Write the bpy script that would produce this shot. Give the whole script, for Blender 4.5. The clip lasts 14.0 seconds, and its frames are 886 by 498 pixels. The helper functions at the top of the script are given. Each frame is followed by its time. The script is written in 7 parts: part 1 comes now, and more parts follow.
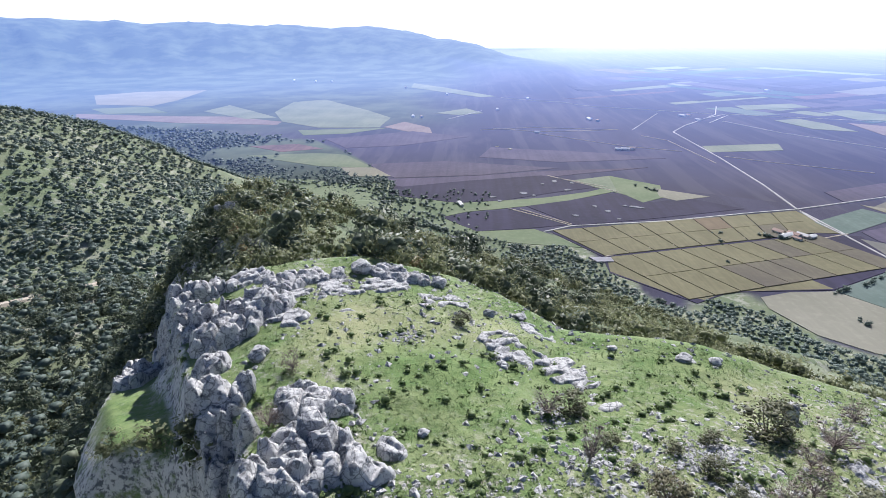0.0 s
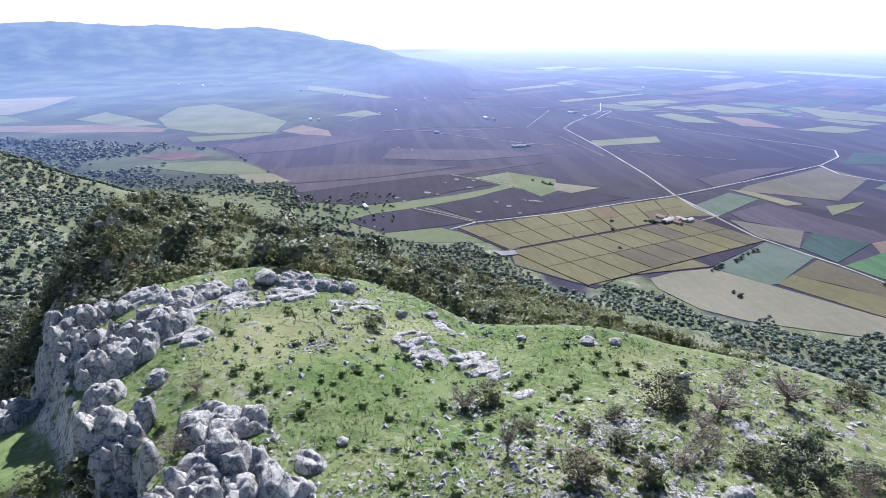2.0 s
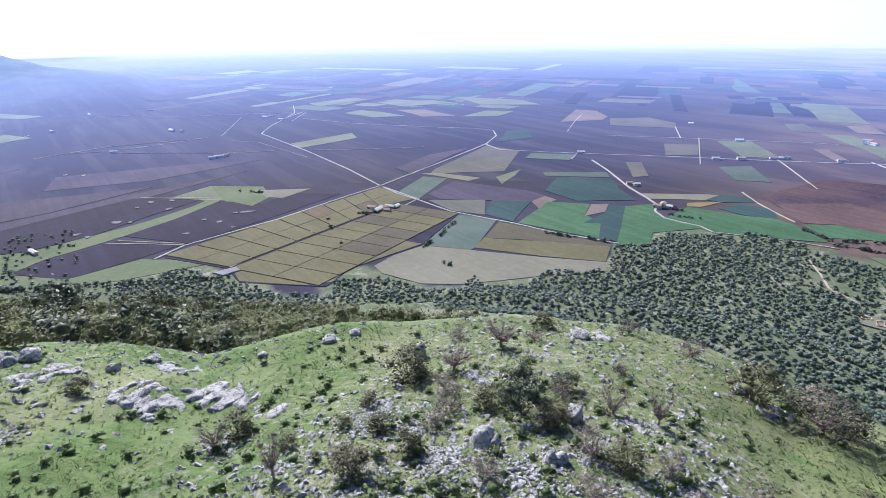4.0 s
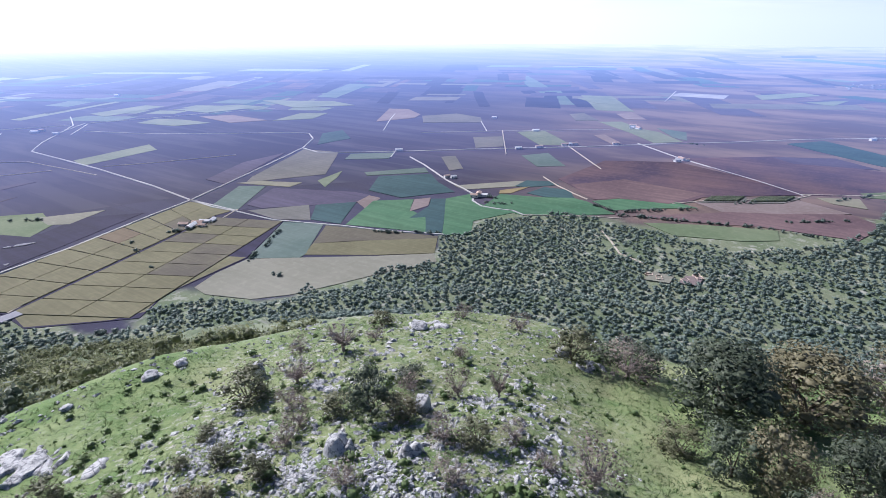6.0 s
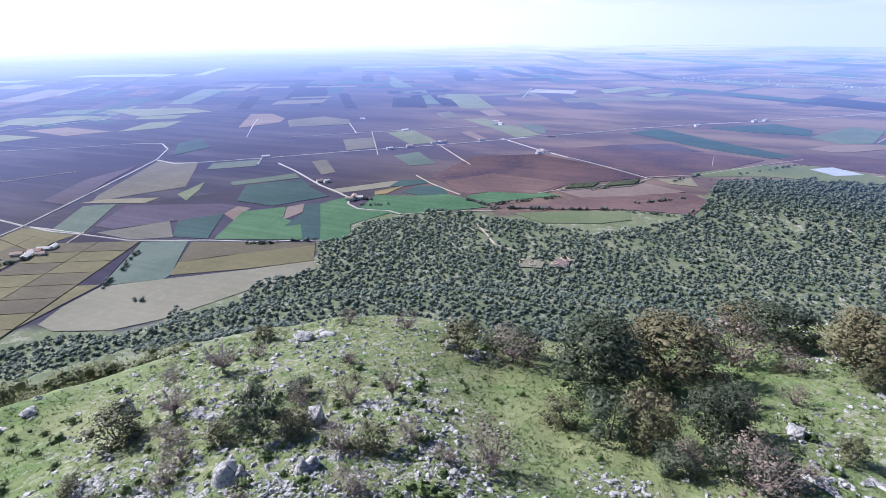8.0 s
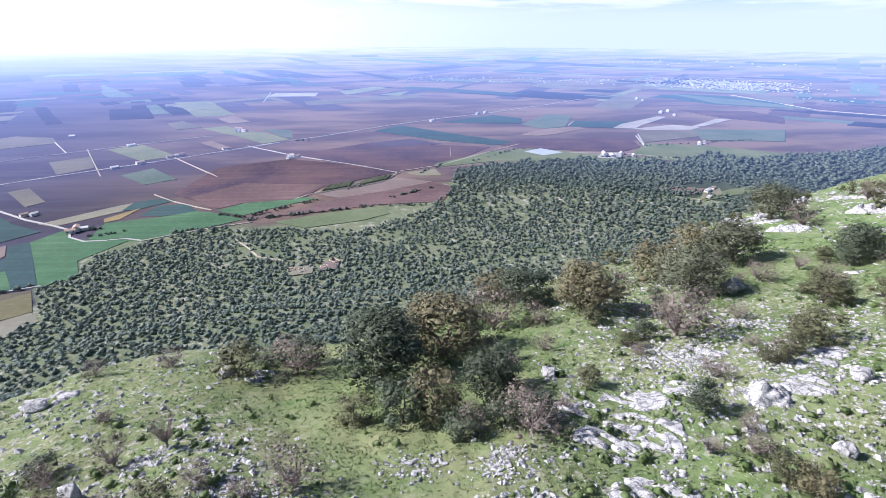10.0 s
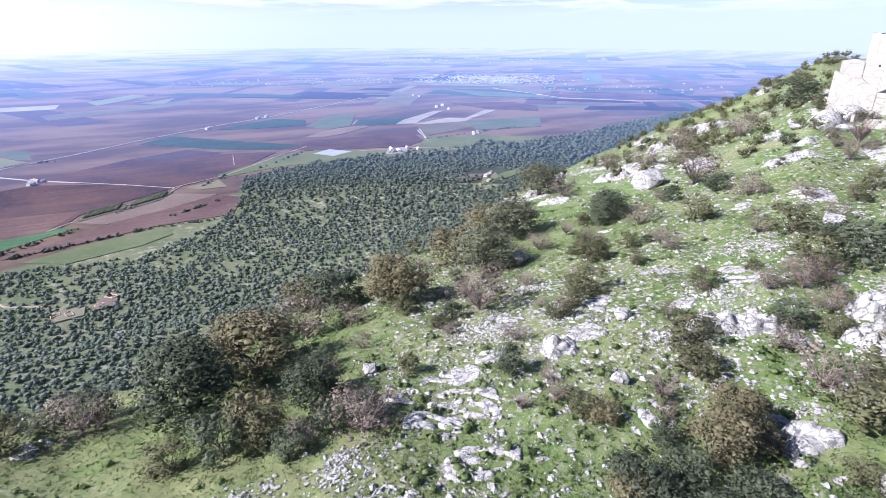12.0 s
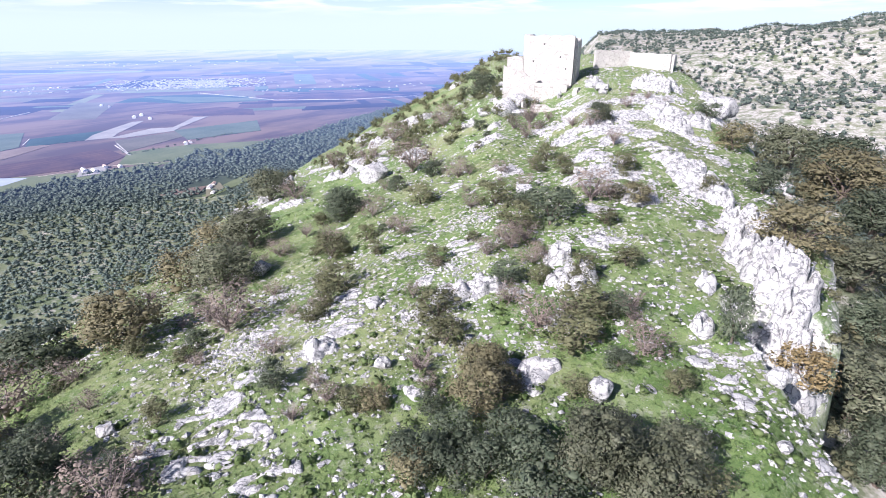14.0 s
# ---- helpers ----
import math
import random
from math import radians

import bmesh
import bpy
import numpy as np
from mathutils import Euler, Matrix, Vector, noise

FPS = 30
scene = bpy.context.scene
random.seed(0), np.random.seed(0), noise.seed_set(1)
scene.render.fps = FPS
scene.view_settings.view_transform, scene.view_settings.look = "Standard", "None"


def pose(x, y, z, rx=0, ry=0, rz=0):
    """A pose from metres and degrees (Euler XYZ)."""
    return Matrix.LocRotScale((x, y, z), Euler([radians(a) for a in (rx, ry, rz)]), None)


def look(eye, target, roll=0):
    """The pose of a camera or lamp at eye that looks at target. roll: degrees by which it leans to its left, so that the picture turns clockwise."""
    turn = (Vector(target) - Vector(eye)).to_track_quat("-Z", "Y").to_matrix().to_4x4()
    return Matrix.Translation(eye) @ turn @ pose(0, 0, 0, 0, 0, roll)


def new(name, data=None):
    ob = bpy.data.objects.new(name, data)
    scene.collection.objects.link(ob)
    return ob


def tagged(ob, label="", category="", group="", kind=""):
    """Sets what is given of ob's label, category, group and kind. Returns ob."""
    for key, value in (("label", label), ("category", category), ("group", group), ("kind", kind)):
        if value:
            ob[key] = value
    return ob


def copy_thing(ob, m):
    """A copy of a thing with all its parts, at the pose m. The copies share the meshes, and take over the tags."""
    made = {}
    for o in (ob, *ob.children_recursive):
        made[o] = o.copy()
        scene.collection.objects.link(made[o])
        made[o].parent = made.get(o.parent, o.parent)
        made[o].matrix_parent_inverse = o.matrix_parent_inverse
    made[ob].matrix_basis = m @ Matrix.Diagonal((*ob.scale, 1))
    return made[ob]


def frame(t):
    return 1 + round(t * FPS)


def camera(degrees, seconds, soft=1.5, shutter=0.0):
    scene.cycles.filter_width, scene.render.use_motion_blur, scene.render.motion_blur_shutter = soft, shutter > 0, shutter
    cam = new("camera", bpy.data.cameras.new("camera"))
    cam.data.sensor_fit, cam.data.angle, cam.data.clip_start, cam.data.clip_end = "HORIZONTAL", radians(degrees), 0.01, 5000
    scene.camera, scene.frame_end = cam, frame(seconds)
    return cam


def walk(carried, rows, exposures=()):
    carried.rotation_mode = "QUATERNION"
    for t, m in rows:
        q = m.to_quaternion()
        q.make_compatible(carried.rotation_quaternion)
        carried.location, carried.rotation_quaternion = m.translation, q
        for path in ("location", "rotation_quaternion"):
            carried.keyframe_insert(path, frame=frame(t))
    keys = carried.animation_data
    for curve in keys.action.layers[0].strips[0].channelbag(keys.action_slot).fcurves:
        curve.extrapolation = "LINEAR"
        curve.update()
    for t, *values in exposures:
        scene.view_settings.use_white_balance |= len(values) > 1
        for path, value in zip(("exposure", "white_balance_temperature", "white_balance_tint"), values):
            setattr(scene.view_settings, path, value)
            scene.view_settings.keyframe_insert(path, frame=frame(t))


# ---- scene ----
cam = camera(77.92, 14.0, soft=0.75)
EYE_Z = 220.0  # height of the hovering camera over the plain
PATH = [
    (0.0, pose(0, 0, EYE_Z, 67.77, 0.68, 2.88)),
    (0.5, pose(0, 0, EYE_Z, 67.79, 0.66, -0.01)),
    (1.0, pose(0, 0, EYE_Z, 67.80, 0.60, -2.35)),
    (1.5, pose(0, 0, EYE_Z, 67.80, 0.51, -5.00)),
    (2.0, pose(0, 0, EYE_Z, 67.78, 0.45, -7.41)),
    (2.5, pose(0, 0, EYE_Z, 67.79, 0.45, -11.50)),
    (3.0, pose(0, 0, EYE_Z, 67.78, 0.44, -20.04)),
    (3.5, pose(0, 0, EYE_Z, 67.74, 0.51, -29.79)),
    (4.0, pose(0, 0, EYE_Z, 67.74, 0.61, -38.01)),
    (4.2, pose(0, 0, EYE_Z, 67.72, 0.55, -41.56)),
    (6.3, pose(0, 0, EYE_Z, 67.65, 0.24, -57.06)),
    (6.5, pose(0, 0, EYE_Z, 67.64, 0.24, -57.07)),
    (7.0, pose(0, 0, EYE_Z, 67.64, 0.28, -58.43)),
    (7.5, pose(0, 0, EYE_Z, 67.67, 0.30, -62.58)),
    (8.0, pose(0, 0, EYE_Z, 67.70, 0.30, -70.30)),
    (8.5, pose(0, 0, EYE_Z, 67.73, 0.22, -78.20)),
    (9.0, pose(0, 0, EYE_Z, 67.78, 0.13, -86.03)),
    (9.2, pose(0, 0, EYE_Z, 67.84, 0.04, -88.85)),
    (11.3, pose(0, 0, EYE_Z, 67.85, -0.31, -106.64)),
    (11.5, pose(0, 0, EYE_Z, 67.88, -0.28, -109.67)),
    (12.0, pose(0, 0, EYE_Z, 68.00, -0.08, -117.94)),
    (12.5, pose(0, 0, EYE_Z, 68.04, -0.12, -125.14)),
    (13.0, pose(0, 0, EYE_Z, 68.10, -0.15, -132.40)),
    (13.5, pose(0, 0, EYE_Z, 68.15, -0.27, -139.49)),
    (14.0, pose(0, 0, EYE_Z, 68.22, -0.44, -146.20)),
]
walk(cam, PATH, [(0.0, 0.82, 6150, 14), (4.2, 0.72, 5950, 16.5), (7.0, 0.72, 5900, 17.5), (9.2, 0.90, 6050, 18), (11.3, 0.93, 6100, 19.5), (14.0, 1.0, 6200, 21)])

# ---- world and sun ----
SUN_AZ, SUN_EL = 11.0, 36.0  # degrees clockwise from +y, degrees up
world = bpy.data.worlds.new("world")
scene.world = world
world.use_nodes = True
wn, wl = world.node_tree.nodes, world.node_tree.links
wn.clear()
w_out = wn.new("ShaderNodeOutputWorld")
w_bg = wn.new("ShaderNodeBackground")
w_sky = wn.new("ShaderNodeTexSky")
w_sky.sky_type = "NISHITA"
w_sky.sun_disc = False
w_sky.sun_elevation = radians(SUN_EL)
w_sky.sun_rotation = radians(SUN_AZ)
w_sky.altitude, w_sky.air_density, w_sky.dust_density, w_sky.ozone_density = 300, 0.7, 0.3, 3.0
w_bg.inputs["Strength"].default_value = 0.068
# cumulus banks low over the horizon, stretched flat by perspective
w_geo = wn.new("ShaderNodeTexCoord")
w_sep = wn.new("ShaderNodeSeparateXYZ")
wl.new(w_geo.outputs["Generated"], w_sep.inputs[0])


def w_math(op, a, b=None, clamp=False):
    n = wn.new("ShaderNodeMath")
    n.operation, n.use_clamp = op, clamp
    for k, v in ((0, a), (1, b)):
        if v is None:
            continue
        if isinstance(v, (int, float)):
            n.inputs[k].default_value = v
        else:
            wl.new(v, n.inputs[k])
    return n.outputs[0]


w_up = w_math("MAXIMUM", w_sep.outputs["Z"], 0.015)
w_den = w_math("ADD", w_up, 0.06)
w_com = wn.new("ShaderNodeCombineXYZ")
wl.new(w_math("DIVIDE", w_sep.outputs["X"], w_den), w_com.inputs[0])
wl.new(w_math("DIVIDE", w_sep.outputs["Y"], w_den), w_com.inputs[1])
w_cl = wn.new("ShaderNodeTexNoise")
w_cl.inputs["Scale"].default_value = 0.42
w_cl.inputs["Detail"].default_value = 7
w_cl.inputs["Roughness"].default_value = 0.55
wl.new(w_com.outputs[0], w_cl.inputs["Vector"])
w_cov = wn.new("ShaderNodeMapRange")
w_cov.inputs["From Min"].default_value, w_cov.inputs["From Max"].default_value = 0.47, 0.56
wl.new(w_cl.outputs["Fac"], w_cov.inputs["Value"])
w_low = wn.new("ShaderNodeMapRange")
w_low.inputs["From Min"].default_value, w_low.inputs["From Max"].default_value = 0.015, 0.05
wl.new(w_sep.outputs["Z"], w_low.inputs["Value"])
w_fac = w_math("MULTIPLY", w_cov.outputs[0], w_low.outputs[0])
w_high = wn.new("ShaderNodeMapRange")
w_high.interpolation_type = "SMOOTHSTEP"
for k, v in (("From Min", 0.10), ("From Max", 0.34), ("To Min", 0.85), ("To Max", 0.0)):
    w_high.inputs[k].default_value = v
wl.new(w_sep.outputs["Z"], w_high.inputs["Value"])
w_fac = w_math("MULTIPLY", w_fac, w_high.outputs[0])
w_mix = wn.new("ShaderNodeMix")
w_mix.data_type = "RGBA"
wl.new(w_fac, w_mix.inputs["Factor"])
wl.new(w_sky.outputs[0], w_mix.inputs["A"])
# the thick of the clouds is lavender grey
w_core = wn.new("ShaderNodeMapRange")
w_core.inputs["From Min"].default_value, w_core.inputs["From Max"].default_value = 0.56, 0.66
wl.new(w_cl.outputs["Fac"], w_core.inputs["Value"])
w_tone = wn.new("ShaderNodeMix")
w_tone.data_type = "RGBA"
w_tone.inputs["A"].default_value, w_tone.inputs["B"].default_value = (12.0, 12.0, 12.2, 1), (7.2, 7.4, 9.2, 1)
wl.new(w_core.outputs[0], w_tone.inputs["Factor"])
wl.new(w_tone.outputs["Result"], w_mix.inputs["B"])
# thin bright veil round the sun
w_dot = wn.new("ShaderNodeVectorMath")
w_dot.operation = "DOT_PRODUCT"
w_nrm = wn.new("ShaderNodeVectorMath")
w_nrm.operation = "NORMALIZE"
wl.new(w_geo.outputs["Generated"], w_nrm.inputs[0])
wl.new(w_nrm.outputs[0], w_dot.inputs[0])
w_dot.inputs[1].default_value = (math.sin(radians(SUN_AZ)) * math.cos(radians(SUN_EL)), math.cos(radians(SUN_AZ)) * math.cos(radians(SUN_EL)), math.sin(radians(SUN_EL)))
w_veil = wn.new("ShaderNodeMapRange")
w_veil.interpolation_type = "SMOOTHSTEP"
for k, v in (("From Min", -0.15), ("From Max", 0.7), ("To Min", 0.0), ("To Max", 0.85)):
    w_veil.inputs[k].default_value = v
wl.new(w_dot.outputs["Value"], w_veil.inputs["Value"])
w_mix3 = wn.new("ShaderNodeMix")
w_mix3.data_type = "RGBA"
w_thin = wn.new("ShaderNodeMapRange")
w_thin.interpolation_type = "SMOOTHSTEP"
for k, v in (("From Min", 0.12), ("From Max", 0.40), ("To Min", 1.0), ("To Max", 0.0)):
    w_thin.inputs[k].default_value = v
wl.new(w_sep.outputs["Z"], w_thin.inputs["Value"])
wl.new(w_math("MULTIPLY", w_veil.outputs[0], w_thin.outputs[0]), w_mix3.inputs["Factor"])
wl.new(w_mix.outputs["Result"], w_mix3.inputs["A"])
w_mix3.inputs["B"].default_value = (10.2, 10.4, 10.8, 1)
# pale haze that lies along the horizon
w_hz = wn.new("ShaderNodeMapRange")
w_hz.interpolation_type = "SMOOTHSTEP"
for k, v in (("From Min", 0.0), ("From Max", 0.075), ("To Min", 0.94), ("To Max", 0.0)):
    w_hz.inputs[k].default_value = v
wl.new(w_sep.outputs["Z"], w_hz.inputs["Value"])
w_mix2 = wn.new("ShaderNodeMix")
w_mix2.data_type = "RGBA"
wl.new(w_hz.outputs[0], w_mix2.inputs["Factor"])
wl.new(w_mix3.outputs["Result"], w_mix2.inputs["A"])
w_hzc = wn.new("ShaderNodeMix")  # whiter towards the sun
w_hzc.data_type = "RGBA"
w_hzc.inputs["A"].default_value, w_hzc.inputs["B"].default_value = (6.1, 7.5, 8.3, 1), (11.2, 11.4, 11.6, 1)
wl.new(w_veil.outputs[0], w_hzc.inputs["Factor"])
wl.new(w_hzc.outputs["Result"], w_mix2.inputs["B"])
wl.new(w_mix2.outputs["Result"], w_bg.inputs["Color"])
wl.new(w_bg.outputs[0], w_out.inputs["Surface"])

sun_data = bpy.data.lights.new("sun", "SUN")
sun_data.energy, sun_data.angle, sun_data.color = 4.8, radians(0.6), (1.0, 0.96, 0.90)
sun = new("sun", sun_data)
sun.matrix_world = look((300 * math.sin(radians(SUN_AZ)), 300 * math.cos(radians(SUN_AZ)), 600),
                        (300 * math.sin(radians(SUN_AZ)) - math.sin(radians(SUN_AZ)), 300 * math.cos(radians(SUN_AZ)) - math.cos(radians(SUN_AZ)), 600 - math.tan(radians(SUN_EL))))

# ---- materials ----
def shader(name, rough=0.9):
    m = bpy.data.materials.new(name)
    m.use_nodes = True
    nt = m.node_tree
    b = nt.nodes["Principled BSDF"]
    b.inputs["Roughness"].default_value = rough
    b.inputs["Specular IOR Level"].default_value = 0.25
    return m, nt, b


def socket(nt, value, inp):
    if isinstance(value, bpy.types.NodeSocket):
        nt.links.new(value, inp)
    elif isinstance(value, (tuple, list)) and inp.type == "RGBA":
        inp.default_value = (*value[:3], 1)
    else:
        inp.default_value = value


def grain(nt, scale, detail=4, rough=0.55, vec=None, stretch=None, kind="position"):
    """Noise in metres of the world (or of the object): scale is cycles a metre."""
    n = nt.nodes.new("ShaderNodeTexNoise")
    n.inputs["Scale"].default_value, n.inputs["Detail"].default_value, n.inputs["Roughness"].default_value = scale, detail, rough
    if vec is None:
        if kind == "position":
            vec = nt.nodes.new("ShaderNodeNewGeometry").outputs["Position"]
        else:
            vec = nt.nodes.new("ShaderNodeTexCoord").outputs["Object"]
    if stretch:
        mp = nt.nodes.new("ShaderNodeMapping")
        mp.inputs["Rotation"].default_value = (0, 0, radians(stretch[0]))
        mp.inputs["Scale"].default_value = (stretch[1], stretch[2], 1)
        nt.links.new(vec, mp.inputs["Vector"])
        vec = mp.outputs[0]
    nt.links.new(vec, n.inputs["Vector"])
    return n.outputs["Fac"]


def remap(nt, v, lo, hi, a=0.0, b=1.0):
    n = nt.nodes.new("ShaderNodeMapRange")
    for k, x in (("From Min", lo), ("From Max", hi), ("To Min", a), ("To Max", b)):
        n.inputs[k].default_value = x
    nt.links.new(v, n.inputs["Value"])
    return n.outputs[0]


def blend(nt, fac, a, b, mode="MIX"):
    n = nt.nodes.new("ShaderNodeMix")
    n.data_type, n.blend_type = "RGBA", mode
    socket(nt, fac, n.inputs["Factor"])
    socket(nt, a, n.inputs["A"])
    socket(nt, b, n.inputs["B"])
    return n.outputs["Result"]


def calc(nt, op, a, b):
    n = nt.nodes.new("ShaderNodeMath")
    n.operation = op
    socket(nt, a, n.inputs[0])
    socket(nt, b, n.inputs[1])
    return n.outputs[0]


def relief(nt, b, height, strength=0.5, dist=0.1):
    n = nt.nodes.new("ShaderNodeBump")
    n.inputs["Strength"].default_value, n.inputs["Distance"].default_value = strength, dist
    nt.links.new(height, n.inputs["Height"])
    nt.links.new(n.outputs[0], b.inputs["Normal"])


def attribute(nt, name):
    n = nt.nodes.new("ShaderNodeAttribute")
    n.attribute_name = name
    return n


def rand_object(nt):
    return nt.nodes.new("ShaderNodeObjectInfo").outputs["Random"]


def rand_island(nt):
    return nt.nodes.new("ShaderNodeNewGeometry").outputs["Random Per Island"]


def limestone(name, light=(0.52, 0.52, 0.515), dark=(0.15, 0.155, 0.17), lichen=0.53):
    m, nt, b = shader(name, 0.95)
    big = grain(nt, 0.6, 4, 0.6)
    fine = grain(nt, 9.0, 5, 0.65)
    pits = grain(nt, 2.3, 6, 0.72)
    c = blend(nt, remap(nt, fine, 0.35, 0.7), light, tuple(v * 0.75 for v in light))
    c = blend(nt, remap(nt, big, 0.45, 0.7, 0, 0.55), c, tuple(v * 0.6 for v in light))
    c = blend(nt, remap(nt, pits, lichen, lichen + 0.05, 0, 0.92), c, dark)
    speck = grain(nt, 1.1, 4, 0.7)
    c = blend(nt, remap(nt, speck, 0.62, 0.72, 0, 0.6), c, (0.24, 0.20, 0.12))
    warp = nt.nodes.new("ShaderNodeTexNoise")
    warp.inputs["Scale"].default_value, warp.inputs["Detail"].default_value = 1.4, 3
    nt.links.new(nt.nodes.new("ShaderNodeNewGeometry").outputs["Position"], warp.inputs["Vector"])
    bent = nt.nodes.new("ShaderNodeVectorMath")
    bent.operation = "MULTIPLY_ADD"
    nt.links.new(warp.outputs["Color"], bent.inputs[0])
    bent.inputs[1].default_value = (0.7, 0.7, 0.7)
    nt.links.new(nt.nodes.new("ShaderNodeNewGeometry").outputs["Position"], bent.inputs[2])
    for size, wide, deep in ((0.75, 0.035, 0.85), (2.1, 0.05, 0.5)):
        crack = nt.nodes.new("ShaderNodeTexVoronoi")
        crack.feature = "DISTANCE_TO_EDGE"
        crack.inputs["Scale"].default_value = size
        nt.links.new(bent.outputs[0], crack.inputs["Vector"])
        c = blend(nt, remap(nt, crack.outputs["Distance"], 0.0, wide, deep, 0), c, tuple(v * 0.55 for v in dark))
    nt.links.new(c, b.inputs["Base Color"])
    relief(nt, b, fine, 0.8, 0.08)
    return m


def leaf(name, a, c, back=0.22, far=False):
    """Leaves of one kind of plant, from colour a to colour c leaf by leaf and plant by plant."""
    m, nt, b = shader(name, 0.55)
    f = rand_island(nt)
    col = blend(nt, f, a, c)
    big = grain(nt, 0.55, 2)
    col = blend(nt, remap(nt, big, 0.35, 0.65, 0, 0.5), col, tuple(v * 0.6 for v in a))
    tone = remap(nt, rand_object(nt), 0, 1, 0.78, 1.2)
    col2 = nt.nodes.new("ShaderNodeVectorMath")
    col2.operation = "SCALE"
    nt.links.new(col, col2.inputs[0])
    nt.links.new(tone, col2.inputs["Scale"])
    nt.links.new(col2.outputs[0], b.inputs["Base Color"])
    # far woods emit the painted haze
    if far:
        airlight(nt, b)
    tr = nt.nodes.new("ShaderNodeBsdfTranslucent")
    nt.links.new(col2.outputs[0], tr.inputs["Color"])
    mx = nt.nodes.new("ShaderNodeMixShader")
    mx.inputs[0].default_value = back
    nt.links.new(b.outputs[0], mx.inputs[1])
    nt.links.new(tr.outputs[0], mx.inputs[2])
    nt.links.new(mx.outputs[0], nt.nodes["Material Output"].inputs["Surface"])
    return m


def plain_mat(name, colour, rough=0.9, var=0.35, scale=1.5):
    m, nt, b = shader(name, rough)
    n1 = grain(nt, scale, 4)
    n2 = grain(nt, scale * 7, 3)
    c = blend(nt, remap(nt, n1, 0.3, 0.7), colour, tuple(v * (1 - var) for v in colour))
    c = blend(nt, remap(nt, n2, 0.55, 0.75, 0, 0.5), c, tuple(v * 0.6 for v in colour))
    nt.links.new(c, b.inputs["Base Color"])
    relief(nt, b, n2, 0.4, 0.03)
    return m


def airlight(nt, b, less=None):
    """Painted haze: emission that begins 800 m out and pales towards the horizon."""
    # worn by the backdrop, far fields, woods, roads, walls and roofs
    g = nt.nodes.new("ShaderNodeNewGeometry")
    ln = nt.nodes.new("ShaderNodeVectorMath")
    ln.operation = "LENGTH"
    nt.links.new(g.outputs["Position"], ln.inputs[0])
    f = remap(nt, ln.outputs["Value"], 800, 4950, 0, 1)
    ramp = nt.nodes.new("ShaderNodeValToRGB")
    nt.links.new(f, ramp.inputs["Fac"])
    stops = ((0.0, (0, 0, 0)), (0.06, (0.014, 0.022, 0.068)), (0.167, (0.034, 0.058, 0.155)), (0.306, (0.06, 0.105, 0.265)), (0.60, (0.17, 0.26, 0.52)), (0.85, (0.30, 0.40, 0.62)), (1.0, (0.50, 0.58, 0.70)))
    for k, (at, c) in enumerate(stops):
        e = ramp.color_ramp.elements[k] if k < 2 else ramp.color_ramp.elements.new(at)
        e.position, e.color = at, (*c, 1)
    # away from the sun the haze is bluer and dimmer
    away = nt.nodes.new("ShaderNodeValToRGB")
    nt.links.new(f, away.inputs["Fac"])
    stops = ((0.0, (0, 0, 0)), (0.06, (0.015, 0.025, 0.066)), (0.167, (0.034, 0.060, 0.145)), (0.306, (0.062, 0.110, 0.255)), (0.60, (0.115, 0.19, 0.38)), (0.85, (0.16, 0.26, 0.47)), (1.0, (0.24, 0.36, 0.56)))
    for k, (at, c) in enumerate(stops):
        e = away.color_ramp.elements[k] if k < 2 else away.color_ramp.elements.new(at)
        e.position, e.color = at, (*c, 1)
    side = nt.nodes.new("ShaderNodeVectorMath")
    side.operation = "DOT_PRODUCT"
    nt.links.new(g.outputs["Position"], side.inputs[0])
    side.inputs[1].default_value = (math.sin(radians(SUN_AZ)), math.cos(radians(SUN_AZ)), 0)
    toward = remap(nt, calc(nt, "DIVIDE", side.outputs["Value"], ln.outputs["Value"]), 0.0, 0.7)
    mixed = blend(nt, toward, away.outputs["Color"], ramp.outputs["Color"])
    # less: weight of one even blue haze glow in place of the ramps
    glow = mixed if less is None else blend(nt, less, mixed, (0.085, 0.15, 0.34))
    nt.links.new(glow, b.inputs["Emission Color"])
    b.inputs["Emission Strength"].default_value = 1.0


def soil_field(name, a, c, ang=0.0, rows=0.25, stripe=0.25, far=False):
    """A field: two tones, drilled or ploughed in rows along one direction, with patches."""
    m, nt, b = shader(name, 0.95)
    n1 = grain(nt, 0.012, 4)
    n2 = grain(nt, 0.15, 4, 0.6)
    n3 = grain(nt, rows, 2, 0.5, stretch=(ang, 1.0, 0.03))
    col = blend(nt, remap(nt, n1, 0.35, 0.65), a, c)
    col = blend(nt, remap(nt, n3, 0.4, 0.6, 0, stripe), col, tuple(v * 0.55 for v in a))
    col = blend(nt, remap(nt, n2, 0.5, 0.75, 0, 0.35), col, tuple(min(1, v * 1.35) for v in c))
    nt.links.new(col, b.inputs["Base Color"])
    # haze painted as emission on far fields, roads and buildings
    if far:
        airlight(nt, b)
    return m


M = {}
M["rock"] = limestone("limestone")
M["castle"] = limestone("castle_stone", (0.58, 0.56, 0.53), (0.42, 0.40, 0.37), 0.60)
M["bark"] = plain_mat("bark", (0.16, 0.13, 0.11), 0.95, 0.4, 9)
M["twig"] = plain_mat("twig", (0.34, 0.28, 0.26), 0.95, 0.4, 9)
M["oak"] = leaf("oak_leaf", (0.076, 0.103, 0.066), (0.165, 0.192, 0.128), 0.3)
M["oak_pale"] = leaf("pale_oak_leaf", (0.10, 0.115, 0.07), (0.20, 0.21, 0.14))
